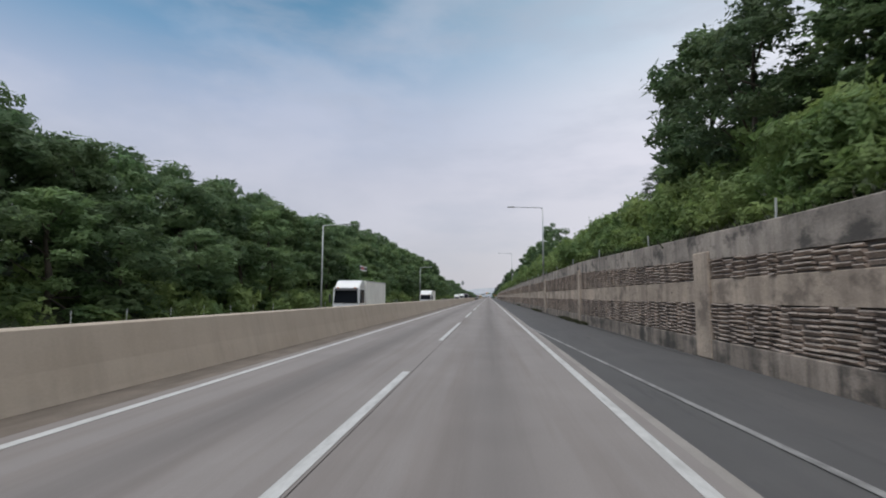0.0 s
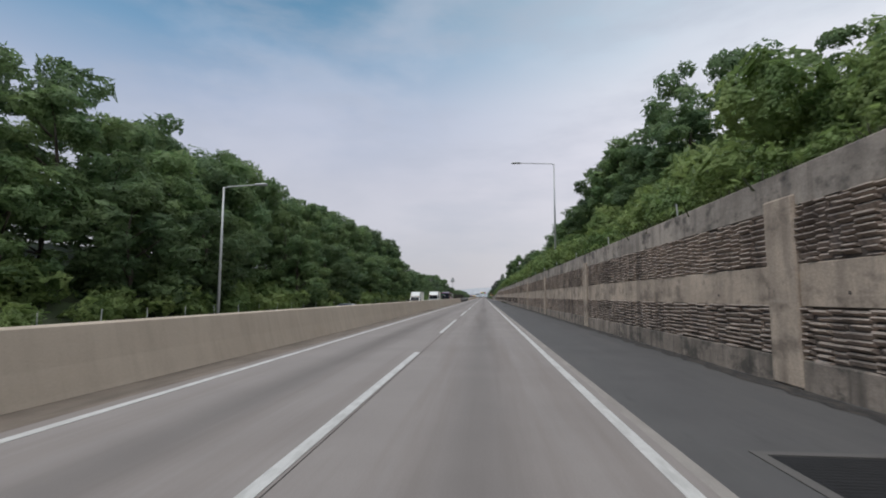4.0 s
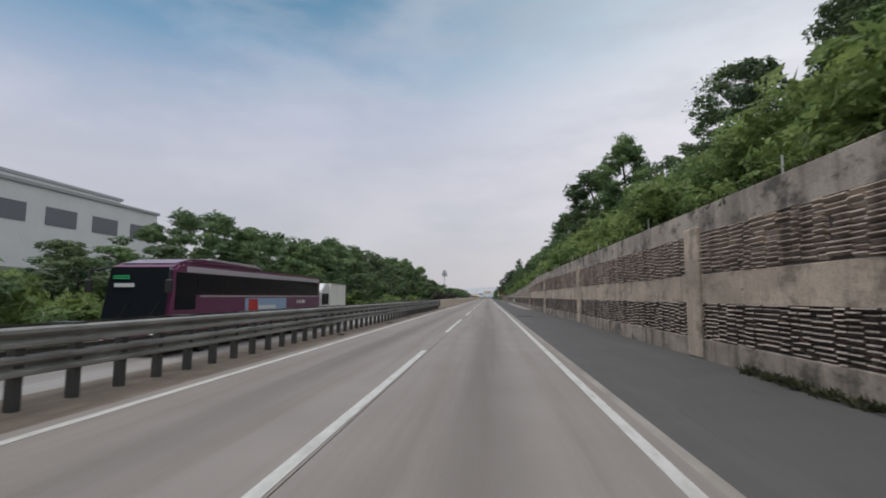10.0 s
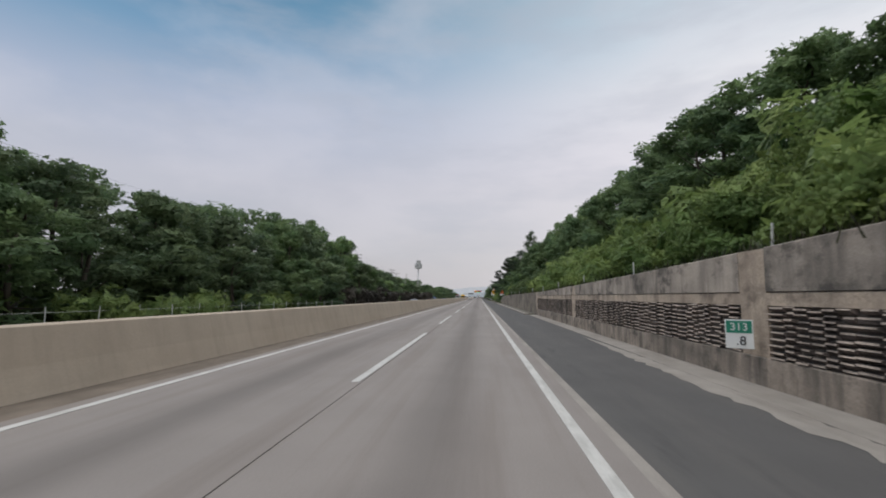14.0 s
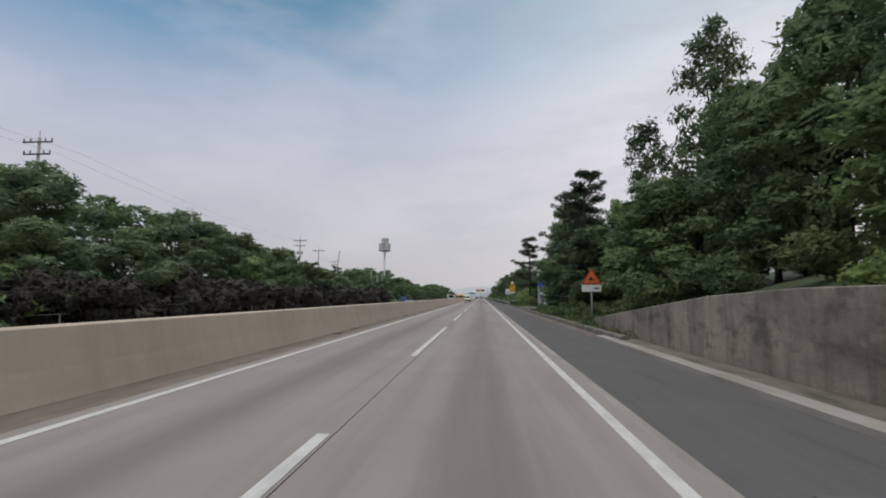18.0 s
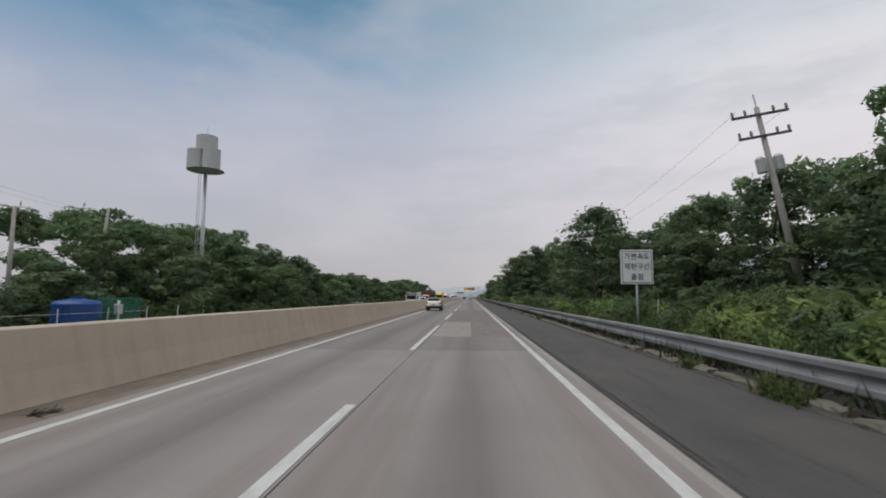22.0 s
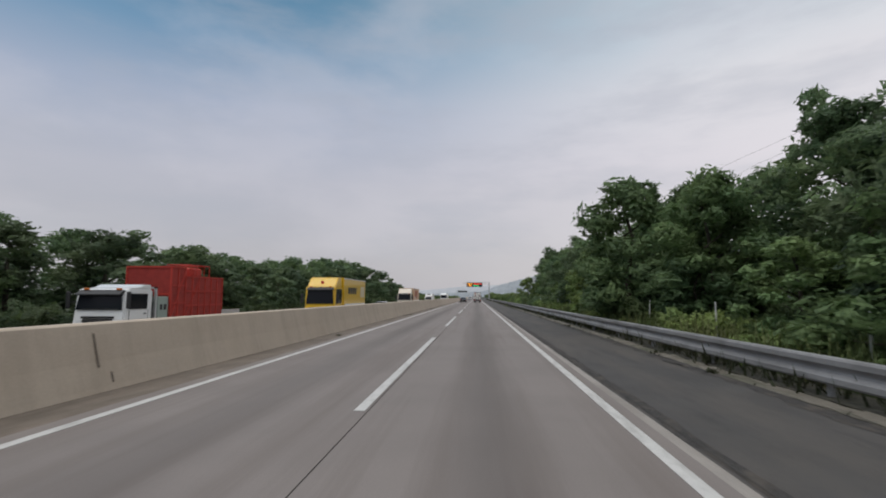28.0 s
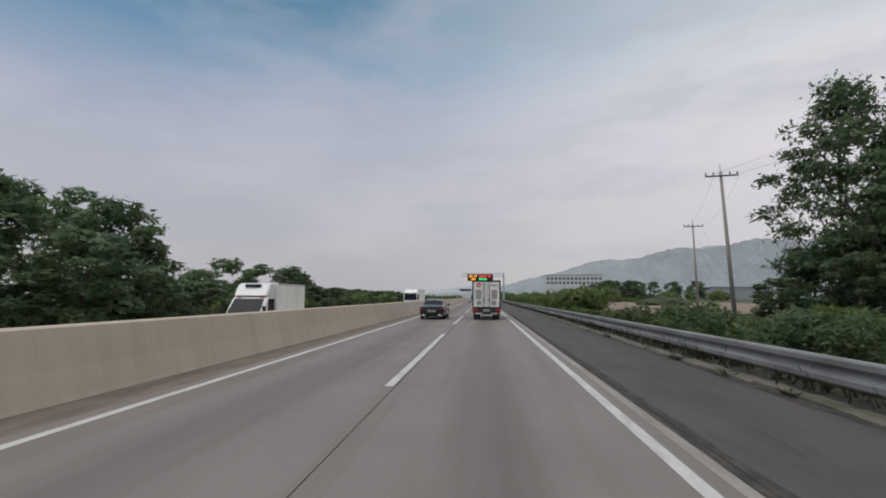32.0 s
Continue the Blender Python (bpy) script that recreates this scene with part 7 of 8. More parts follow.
f_t = lorry("white refrigerated truck with a black roof vent", at(OPP, 794.6, OZ), 1.95, 5.9, 2.8, 1.75, 2.12, P_WHITE, P_BOX, small=True, name="fridge_truck")
part("roof_vent", boxes((-0.42, 0.42, 0.98, 1.3, 2.58, 2.74), bevel=0.05), M_TRIM, f_t)
lorry("white lorry far down the opposite carriageway", at(OPP, 851, OZ), 2.4, 10, 3.3, 2.1, 2.7, P_WHITE, P_BOX, name="box_lorry")
lorry("white box lorry following the coach", at(OPP, 269.2, OZ), 2.2, 5.6, 3.0, 2.0, 2.5, P_WHITE, P_BOX, name="box_lorry")

y_l = lorry("bright yellow box lorry with dark lettering bars on its side", at(OPP, 709.6, OZ), 2.45, 9.9, 3.6, 2.2, 2.85, P_YELLOW, P_YELLOW, name="yellow_lorry")
hw = 2.45 / 2
for a, b, z0, z1, mt in ((3.7, 4.3, 2.3, 2.85, M_BLACK), (4.45, 5.05, 2.3, 2.85, M_BLACK), (5.2, 5.75, 2.3, 2.85, M_BLACK), (5.9, 6.45, 2.3, 2.85, M_BLACK)):
    part("lettering", boxes((hw + 0.001, hw + 0.01, a, b, z0, z1)), mt, y_l)
bmx = boxes((hw + 0.001, hw + 0.008, 8.0, 9.5, 2.0, 3.0), bevel=0.003)
part("picture_panel", bmx, plain("pale picture", (0.60, 0.52, 0.38), 0.5), y_l)
part("nose_badge", disc(bmesh.new(), 0.12, 0.56, 0.62, 0.0, 3.18, 20), M_RED, y_l)
part("lower_skirt", boxes((hw + 0.001, hw + 0.012, 2.5, 5.6, 0.9, 1.3), (hw + 0.001, hw + 0.012, 5.75, 9.7, 0.9, 1.3)), plain("pale yellow skirt", (0.62, 0.50, 0.18), 0.5), y_l)
part("white_stripe", boxes((hw + 0.013, hw + 0.02, 2.6, 9.6, 1.35, 1.5)), M_WHITE, y_l)

o_l = lorry("cream and peach box lorry with a rust red chevron", at(OPP, 753.6, OZ), 2.4, 10.6, 3.5, 2.1, 2.65, paint("cream cab", (0.62, 0.55, 0.45)), P_PEACH, name="peach_lorry")
for a, b in ((4.0, 6.6), (6.75, 6.95), (7.1, 7.2)):
    bm = bmesh.new()
    slab(bm, [(hw + 0.003, a, 1.75), (hw + 0.003, b, 1.75), (hw + 0.003, b + 0.9, 3.1), (hw + 0.003, a + 0.9, 3.1)], 0.006)
    part("chevron", bm, P_RUST, o_l)
part("lower_panel", boxes((hw + 0.001, hw + 0.012, 2.4, 10.7, 0.95, 1.5)), P_BOX, o_l)
part("lettering", boxes((hw + 0.011, hw + 0.016, 3.6, 5.4, 1.78, 1.98)), M_WHITE, o_l)

r_l = lorry("white flatbed lorry carrying a red steel mesh lift cage", at(OPP - 3.5, 692.0, OZ), 2.3, 9.7, 2.6, 1.75, 2.4, P_WHITE, P_BOX, boxed=False, name="flatbed_lorry")
part("headboard", boxes((-1.1, -1.02, 1.95, 2.05, 0.9, 2.5), (1.02, 1.1, 1.95, 2.05, 0.9, 2.5), (-1.1, 1.1, 1.95, 2.05, 2.42, 2.5), (-1.02, 1.02, 1.98, 2.02, 0.9, 1.7)), M_POLE, r_l)
for sx in (-1, 1):
    part("drop_side", boxes((sx * 1.13 - 0.02, sx * 1.13 + 0.02, 7.6, 9.65, 0.93, 1.35)), M_RIM, r_l)
gen = thing("generator_box", "pale green steel generator box behind the cab", "generator", at(OPP - 3.5, 694.2, OZ + 0.93))
part("body", boxes((-0.2, 1.05, 0.0, 0.75, 0.0, 1.15), bevel=0.02), plain("pale green enamel", (0.30, 0.36, 0.32), 0.5), gen)
part("vent", boxes((1.05, 1.06, 0.15, 0.32, 0.55, 0.8), (1.05, 1.06, 0.42, 0.6, 0.55, 0.8)), M_TRIM, gen)


def cage():
    t = thing("lift_cage", "red steel mesh construction lift cage on a flatbed", "lift cage", at(OPP - 3.5, 695.0, OZ + 0.93))
    for a, b, H in ((0.0, 1.1, 2.55), (1.15, 4.6, 2.15)):
        n = 3 if b < 2 else 7
        for x in (-1.1, 1.1):
            for i in range(n):
                y = a + (b - a) * i / (n - 1)
                part("upright", boxes((x - 0.04, x + 0.04, y - 0.04, y + 0.04, 0, H)), P_REDLEAD, t)
            part("mesh_panel", boxes((x - 0.010, x + 0.010, a, b, 0.05, H - 0.05)), P_MESH, t)
            for z in (0.05, H * 0.33, H * 0.66, H):
                part("side_bar", boxes((x - 0.05, x + 0.05, a, b, z - 0.035, z + 0.035)), P_REDLEAD, t)
            bm = bmesh.new()
            tube(bm, [(x * 1.02, a, 0.1), (x * 1.02, min(b, a + 1.2), H - 0.1)], 0.03, 5)
            part("brace", bm, P_REDLEAD, t)
        for y in (a, b):
            part("end_panel", boxes((-1.1, 1.1, y - 0.012, y + 0.012, 0.05, H - 0.05)), P_MESH, t)
            for z in (0.05, H * 0.5, H):
                part("end_bar", boxes((-1.1, 1.1, y - 0.05, y + 0.05, z - 0.04, z + 0.04)), P_REDLEAD, t)
        part("top_panel", boxes((-1.1, 1.1, a, b, H - 0.02, H)), P_MESH, t)
    part("winch", boxes((0.2, 0.9, 1.9, 2.9, 2.15, 2.62), bevel=0.08), P_REDLEAD, t)
    for y in (1.6, 2.2, 2.9, 3.4):
        bm = bmesh.new()
        tube(bm, [(-0.2, y, 2.15), (-0.2, y, 2.75), (1.0, y, 2.75), (1.0, y, 2.15)], 0.03, 6)
        part("hoop_rail", bm, P_REDLEAD, t)
    bm = bmesh.new()
    for x in (-0.2, 1.0):
        tube(bm, [(x, 1.6, 2.75), (x, 3.4, 2.75)], 0.025, 6)
    part("top_rail", bm, P_REDLEAD, t)


P_MESH = material("red wire mesh", (0.30, 0.030, 0.022), rough=0.7, vary=0.25, scale=3, fine=45, bump=0.5)
cage()


def coach():
    t = thing("coach", "plum coloured coach with dark windows and a silver roof unit", "bus", at(OPP, 253.4, OZ))
    W, L, H = 2.45, 15.2, 3.32
    h = W / 2
    part("body", prism([(0.12, 0.35), (0.0, 0.9), (0.05, 1.5), (0.34, H - 0.22), (0.62, H - 0.04), (0.9, H), (L - 0.1, H), (L, H - 0.2), (L, 0.35)], -h, h, 0.09), P_PURPLE, t)
    bm = bmesh.new()
    slab(bm, [(-h * 0.95, -0.02, 1.25), (h * 0.95, -0.02, 1.25), (h * 0.93, 0.31, H - 0.2), (-h * 0.93, 0.31, H - 0.2)], 0.02)
    part("windscreen", bm, M_GLASS, t)
    for x in (-0.55, 0.55):
        bm = bmesh.new()
        tube(bm, [(x, -0.02, 1.32), (x + 0.35, 0.06, 1.9)], 0.02, 5)
        part("wiper", bm, M_TRIM, t)
    for s in (-1, 1):
        x = s * (h + 0.002)
        a, b = min(x, x + s * 0.014), max(x, x + s * 0.014)
        part("cab_window", boxes((a, b, 0.42, 1.62, 1.62, H - 0.36), bevel=0.004), M_GLASS, t)
        for i in range(7):
            y = 1.66 + i * 1.88
            part("window", boxes((a, b, y, y + 1.84, 2.16, H - 0.36)), M_GLASS, t)
        part("belt_line", boxes((a, b, 1.9, L - 0.2, 2.08, 2.135)), P_SILVER, t)
        # Silver strip paints the sky's reflection along the top of the windows.
        part("roof_edge", boxes((min(x, x + s * 0.02), max(x, x + s * 0.02), 1.0, L - 0.3, H - 0.34, H - 0.13), bevel=0.008), P_SILVER, t, "pale silver band painted for sky reflected in the upper windows")
        bm = bmesh.new()
        tube(bm, [(s * h * 0.9, 0.3, H - 0.2), (s * (h + 0.25), -0.25, H - 0.35), (s * (h + 0.25), -0.3, H - 0.8)], 0.05, 6)
        box(bm, s * (h + 0.25) - 0.12, s * (h + 0.25) + 0.12, -0.36, -0.24, H - 1.1, H - 0.65, bevel=0.03)
        part("mirror", bm, M_TRIM, t)
        for y in (2.3, L - 3.6):
            wheel(t, s * (h - 0.17), y, 0.5, 0.3, s)
        part("headlight", boxes((s * h * 0.7 - 0.22, s * h * 0.7 + 0.22, -0.03, 0.1, 0.62, 0.82), bevel=0.03), M_LAMP, t)
    part("advert_panel", boxes((h + 0.002, h + 0.012, 5.4, 9.9, 1.2, 2.02)), plain("advert blue", (0.30, 0.42, 0.60), 0.4), t)
    part("advert_patch", boxes((h + 0.013, h + 0.018, 5.7, 6.6, 1.3, 1.98), bevel=0.002), M_RED, t)
    part("advert_patch", boxes((h + 0.013, h + 0.018, 6.7, 8.6, 1.5, 1.68)), M_WHITE, t)
    part("advert_patch", boxes((h + 0.013, h + 0.018, 5.4, 9.9, 1.2, 1.34)), M_PLATE, t)
    part("lettering", boxes((h + 0.002, h + 0.012, 11.4, 11.6, 1.72, 1.9), (h + 0.002, h + 0.012, 11.75, 11.95, 1.72, 1.9), (h + 0.002, h + 0.012, 12.1, 12.6, 1.72, 1.9)), M_WHITE, t)
    part("roof_unit", prism([(0.55, H - 0.05), (1.5, H + 0.17), (2.7, H + 0.25), (6.6, H + 0.22), (7.4, H - 0.02)], -1.1, 1.1, 0.08), P_PURPLE, t)
    part("roof_unit_cover", prism([(2.5, H + 0.20), (2.8, H + 0.275), (6.5, H + 0.25), (7.3, H + 0.03), (6.6, H + 0.12)], -0.98, 1.13, 0.02), P_SILVER, t, "pale silver air-conditioning cover")
    part("destination_sign", boxes((-0.95, -0.35, 0.16, 0.18, 2.72, 2.74), (-0.95, -0.35, 0.16, 0.18, 2.8, 2.82)), plain("dim green display", (0.05, 0.55, 0.2), 0.5, emit=0.35), t)
    part("notice", boxes((-0.85, -0.1, 0.10, 0.12, 2.42, 2.55)), M_PLATE, t)
    part("bumper", boxes((-h, h, -0.03, 0.2, 0.3, 0.6), bevel=0.04), P_PURPLE, t)


P_SILVER = paint("silver mauve paint", (0.46, 0.42, 0.46), 0.35)
coach()


def lead_truck():
    """The box truck ahead, seen from behind; tail at y = 0, nose to +y."""
    t = thing("delivery_truck", "white refrigerated delivery truck with dark-framed rear doors and graphics", "truck", at(0.12, 805.2) @ Matrix.Diagonal((0.85, 0.95, 0.84, 1)))
    W, L, H = 2.32, 7.4, 3.28
    h = W / 2
    zf = 1.0
    part("cargo_box", boxes((-h, h, 0.0, 5.4, zf, H), bevel=0.02), P_BOX, t)
    part("door_frame", boxes((-h, h, -0.05, 0.0, H - 0.12, H), (-h, h, -0.05, 0.0, zf, zf + 0.08), (-h, -h + 0.1, -0.05, 0.0, zf + 0.08, H - 0.12), (h - 0.1, h, -0.05, 0.0, zf + 0.08, H - 0.12)), M_TRIM, t, "black rear frame")
    for s in (-1, 1):
        door = part("rear_door", boxes((min(s * 0.03, s * (h - 0.11)), max(s * 0.03, s * (h - 0.11)), -0.04, -0.001, zf + 0.09, H - 0.13), bevel=0.01), P_BOX, t)
        for dx in (0.12, 0.27):
            bm = bmesh.new()
            tube(bm, [(s * dx, -0.065, zf + 0.12), (s * dx, -0.065, H - 0.16)], 0.022, 6)
            part("lock_rod", bm, M_RIM if dx < 0.2 else M_TRIM, door)
        for z in (zf + 0.45, zf + 1.1, zf + 1.8):
            part("hinge", boxes((min(s * (h - 0.16), s * (h + 0.01)), max(s * (h - 0.16), s * (h + 0.01)), -0.07, -0.041, z, z + 0.07)), M_RIM, door)
        part("lock_handle", boxes((min(s * 0.1, s * 0.34), max(s * 0.1, s * 0.34), -0.09, -0.066, zf + 0.62, zf + 0.68)), M_TRIM, door)
        part("tall_graphic", boxes((min(s * 0.42, s * 0.86), max(s * 0.42, s * 0.86), -0.048, -0.041, zf + 0.72, zf + 1.48)), M_GREYRED, door)
        for i in range(5):
            part("lettering", boxes((min(s * 0.46, s * 0.82), max(s * 0.46, s * 0.82), -0.052, -0.049, zf + 0.78 + i * 0.14, zf + 0.83 + i * 0.14)), M_WHITE, door)
        for r, mt, y0 in ((0.2, M_BLACK, -0.045), (0.145, M_WHITE, -0.05), (0.085, M_BLACK, -0.055)):
            part("ring_graphic", disc(bmesh.new(), r, y0, y0 + 0.004, s * 0.6, zf + 0.42), mt, door)
        part("tail_lamp", boxes((min(s * (h - 0.42), s * (h - 0.02)), max(s * (h - 0.42), s * (h - 0.02)), -0.06, 0.02, 0.72, 0.92), bevel=0.01), M_TAIL, t)
        part("tail_lamp_edge", boxes((min(s * (h - 0.1), s * (h - 0.02)), max(s * (h - 0.1), s * (h - 0.02)), -0.07, -0.061, 0.74, 0.9)), M_ORANGE, t)
        part("mudflap", boxes((min(s * (h - 0.55), s * (h - 0.08)), max(s * (h - 0.55), s * (h - 0.08)), 0.42, 0.45, 0.16, 0.7)), M_TRIM, t)
        for dx in (0.16, 0.46):
            wheel(t, s * (h - dx - 0.05), 1.3, 0.42, 0.24, s)
        wheel(t, s * (h - 0.2), 5.9, 0.42, 0.24, s)
        part("mirror", boxes((min(s * (h + 0.08), s * (h + 0.26)), max(s * (h + 0.08), s * (h + 0.26)), 6.6, 6.7, 1.7, 2.15), bevel=0.03), M_TRIM, t)
        part("reflector", boxes((min(s * 0.3, s * 0.55), max(s * 0.3, s * 0.55), -0.085, -0.08, 0.52, 0.58)), M_TAIL, t)
    part("round_badge", disc(bmesh.new(), 0.19, -0.05, -0.041, -0.62, zf + 1.88), M_RED, t)
    part("round_badge_mark", boxes((-0.72, -0.52, -0.055, -0.051, zf + 1.82, zf + 1.94)), M_WHITE, t)
    part("lettering", boxes((0.4, 0.86, -0.05, -0.041, zf + 1.82, zf + 1.9)), M_GREYRED, t)
    part("underrun_bar", boxes((-h + 0.1, h - 0.1, -0.08, 0.02, 0.48, 0.62), bevel=0.01), M_TRIM, t)
    part("warning_tape", boxes((-h + 0.25, -0.35, -0.085, -0.081, 0.5, 0.6), (0.35, h - 0.25, -0.085, -0.081, 0.5, 0.6)), M_PLATE, t)
    part("plate", boxes((-0.27, 0.27, -0.075, -0.05, 0.72, 0.88)), M_PLATE, t)
    part("plate_bar", boxes((-0.2, 0.2, -0.08, -0.076, 0.77, 0.83)), M_BLACK, t)
    part("rear_panel", boxes((-h, h, -0.04, 0.1, 0.66, 0.98)), M_TRIM, t)
    part("chassis", boxes((-0.42, 0.42, 0.1, 7.0, 0.5, 0.95)), M_TRIM, t)
    part("cab", prism([(5.5, 0.55), (5.5, 2.3), (6.7, 2.35), (7.35, 1.4), (7.4, 0.5)], -h * 0.95, h * 0.95, 0.05), P_WHITE, t)
    part("fridge_unit", boxes((-0.7, 0.7, 5.4, 6.0, 2.45, 3.2), bevel=0.05), P_WHITE, t)
    part("marker_lamp", boxes((-h + 0.12, -h + 0.24, -0.07, -0.05, H - 0.08, H - 0.03), (h - 0.24, h - 0.12, -0.07, -0.05, H - 0.08, H - 0.03)), M_TAIL, t)


M_GREYRED = plain("faded maroon print", (0.22, 0.14, 0.13), 0.5)
lead_truck()


# car bodies: along, half width, floor, belt line, top, half width at the cant rail
HATCH = [(0.0, .60, .40, .92, .96, .50), (.05, .70, .31, 1.00, 1.05, .57), (.16, .79, .27, 1.06, 1.14, .64), (.46, .85, .25, 1.08, 1.43, .62), (.78, .86, .24, 1.06, 1.50, .61),
         (1.55, .86, .24, 1.00, 1.53, .62), (2.25, .86, .24, .97, 1.50, .62), (2.72, .86, .24, .95, 1.29, .65), (3.12, .855, .24, .93, .985, .70), (3.60, .835, .25, .86, .925, .66), (3.95, .76, .28, .74, .80, .58), (4.12, .60, .36, .58, .64, .46)]
SALOON = [(0.0, .72, .44, .84, .88, .58), (.06, .83, .32, .93, .97, .66), (.35, .90, .24, .97, 1.02, .72), (.75, .92, .20, .97, 1.06, .72), (1.35, .92, .20, .96, 1.33, .65), (1.85, .92, .20, .95, 1.43, .64),
          (2.5, .92, .20, .94, 1.45, .65), (2.95, .92, .20, .93, 1.37, .66), (3.45, .92, .20, .91, 1.04, .72), (3.68, .915, .20, .89, .95, .72), (4.3, .88, .21, .80, .86, .66), (4.75, .76, .25, .65, .70, .55), (4.93, .58, .32, .54, .58, .44)]


def spline(P, n):
    """Points of a smooth curve through the rows of P, n steps a span."""
    Q = np.concatenate([2 * P[:1] - P[1:2], P, 2 * P[-1:] - P[-2:-1]])
    out = []
    for i in range(1, len(Q) - 2):
        p0, p1, p2, p3 = Q[i - 1], Q[i], Q[i + 1], Q[i + 2]
        for k in range(n):
            t = k / n
            out.append(p1 + 0.5 * t * ((p2 - p0) + t * ((2 * p0 - 5 * p1 + 4 * p2 - p3) + t * (3 * (p1 - p2) + p3 - p0))))
    out.append(P[-1])
    return np.array(out)


def car(name, label, m, L, W, zb, deck, roof, wheel_r, wb, front_oh, colour, suv, roofmat, fine=4):
    """A car with its tail at y = 0 and nose to +y: one skin cut into body, cladding, panes and roof."""
    t = thing(name, label, "car", m)
    base = HATCH if suv else SALOON
    fy, fx, fz = L / base[-1][0], W / 2 / max(r[1] for r in base), roof / max(r[4] for r in base)
    h = W / 2
    ra, fa = L - front_oh - wb, L - front_oh
    rings = []
    for y, w, z0, zbelt, top, wc in base:
        w, wc, y, z0, zbelt, top = w * fx, wc * fx, y * fy, z0 * fz, zbelt * fz, top * fz
        c = min(wc, w * 0.9)
        rise = top - zbelt
        ring = [(0, z0), (w * 0.80, z0), (w * 0.96, z0 + 0.13), (w, z0 + 0.45 * (zbelt - z0)), (w * 0.975, zbelt - 0.07), (w * 0.925, zbelt), (c + (w * 0.925 - c) * 0.45, zbelt + rise * 0.50), (c, zbelt + rise * 0.86), (c * 0.86, zbelt + rise * 0.965), (c * 0.45, top), (0, top + 0.012)]
        rings.append([(x, y, z) for x, z in ring])
    G = np.array(rings)
    n = fine
    G = np.stack([spline(G[:, k], n) for k in range(G.shape[1])], axis=1)
    G = np.stack([spline(G[i], n) for i in range(G.shape[0])], axis=0)
    G[:, 0, 0] = G[:, -1, 0] = 0
    R, C = G.shape[:2]
    win0, win1, ws0, ws1, rw0, rw1, rf0 = (0.62, 2.80, 2.34, 3.04, 0.13, 0.47, 0.47) if suv else (1.02, 3.30, 2.78, 3.50, 0.76, 1.52, 1.52)
    groups = {}
    lamp_z = (0.72, 0.84)
    for s in (-1, 1):
        for i in range(R - 1):
            for k in range(C - 1):
                q = [G[i, k], G[i, k + 1], G[i + 1, k + 1], G[i + 1, k]]
                x, y, z = np.mean(q, axis=0)
                yy, zz, u = y / fy, z / fz, (k + 0.5) / n
                if x > h * 0.55 and z < 2.2 * wheel_r and min(math.hypot(y - ra, z - wheel_r), math.hypot(y - fa, z - wheel_r)) < wheel_r + 0.045:
                    continue
                lamp = not suv and yy < 0.26 and lamp_z[0] < zz < lamp_z[1] and x > 0.36 * h
                if u < 2.0 and suv:
                    g = "cladding"
                elif yy < 0.34 and zz < (0.57 if suv else 0.40):
                    g = "rear_bumper" if suv else "body"
                elif lamp:
                    g = "tail_lamp"
                elif 5.15 < u < 7.1 and win0 < yy < win1 and not (suv and yy < 0.95 and u < 5.6 + 2.2 * (0.95 - yy)):
                    g = "side_window"
                elif u > 7.0 and ws0 < yy < ws1:
                    g = "windscreen"
                elif u > 6.6 and rw0 < yy < rw1:
                    g = "rear_window"
                elif u > 6.9 and rf0 <= yy <= ws0 or (suv and u > 5.3 and 0.16 < yy < 1.1 and u > 8.2 - 4.4 * yy):
                    g = "roof"
                else:
                    g = "body"
                side = s if g in ("side_window", "tail_lamp") else 0
                V, F = groups.setdefault((g, side), ([], []))
                b0 = len(V)
                out = 0.003 if g in ("side_window", "windscreen", "rear_window", "tail_lamp") else 0.0
                nn = np.cross(q[1] - q[0], q[3] - q[0])
                nn = nn / (np.linalg.norm(nn) + 1e-9)
                if np.dot(nn, (x, 0.35 * (y - L / 2), z - 0.7)) < 0:
                    nn = -nn
                for p in q:
                    V.append(((p[0] + nn[0] * out) * s, p[1] + nn[1] * out, p[2] + nn[2] * out))
                F.append((b0, b0 + 1, b0 + 2, b0 + 3) if s > 0 else (b0 + 3, b0 + 2, b0 + 1, b0))
    # tail and nose closed by level strips from side to side
    for i in (0, R - 1):
        for k in range(C - 1):
            a, b = G[i, k], G[i, k + 1]
            if abs(a[2] - b[2]) < 1e-5:
                continue
            g = "rear_bumper" if suv and i == 0 and (a[2] + b[2]) / 2 / fz < 0.57 else "body"
            V, F = groups[(g, 0)]
            b0 = len(V)
            V.extend([(a[0], a[1], a[2]), (b[0], b[1], b[2]), (-b[0], b[1], b[2]), (-a[0], a[1], a[2])])
            F.append((b0, b0 + 1, b0 + 2, b0 + 3))
    mats = {"body": colour, "cladding": M_TRIM, "rear_bumper": M_TRIM, "tail_lamp": M_TAIL, "side_window": M_GLASS, "windscreen": M_GLASS, "rear_window": M_GLASS, "roof": roofmat}
    for (g, side), (V, F) in sorted(groups.items()):
        bm = bmesh.new()
        vs = [bm.verts.new(v) for v in V]
        for f in F:
            bm.faces.new([vs[i] for i in f])
        bmesh.ops.remove_doubles(bm, verts=bm.verts, dist=0.0015)
        bmesh.ops.recalc_face_normals(bm, faces=bm.faces)
        c = sum(((f.normal.dot(Vector((f.calc_center_median().x, 0.3 * (f.calc_center_median().y - L / 2), f.calc_center_median().z - 0.75))) > 0) * 2 - 1 for f in bm.faces))
        if c < 0:
            bmesh.ops.reverse_faces(bm, faces=bm.faces)
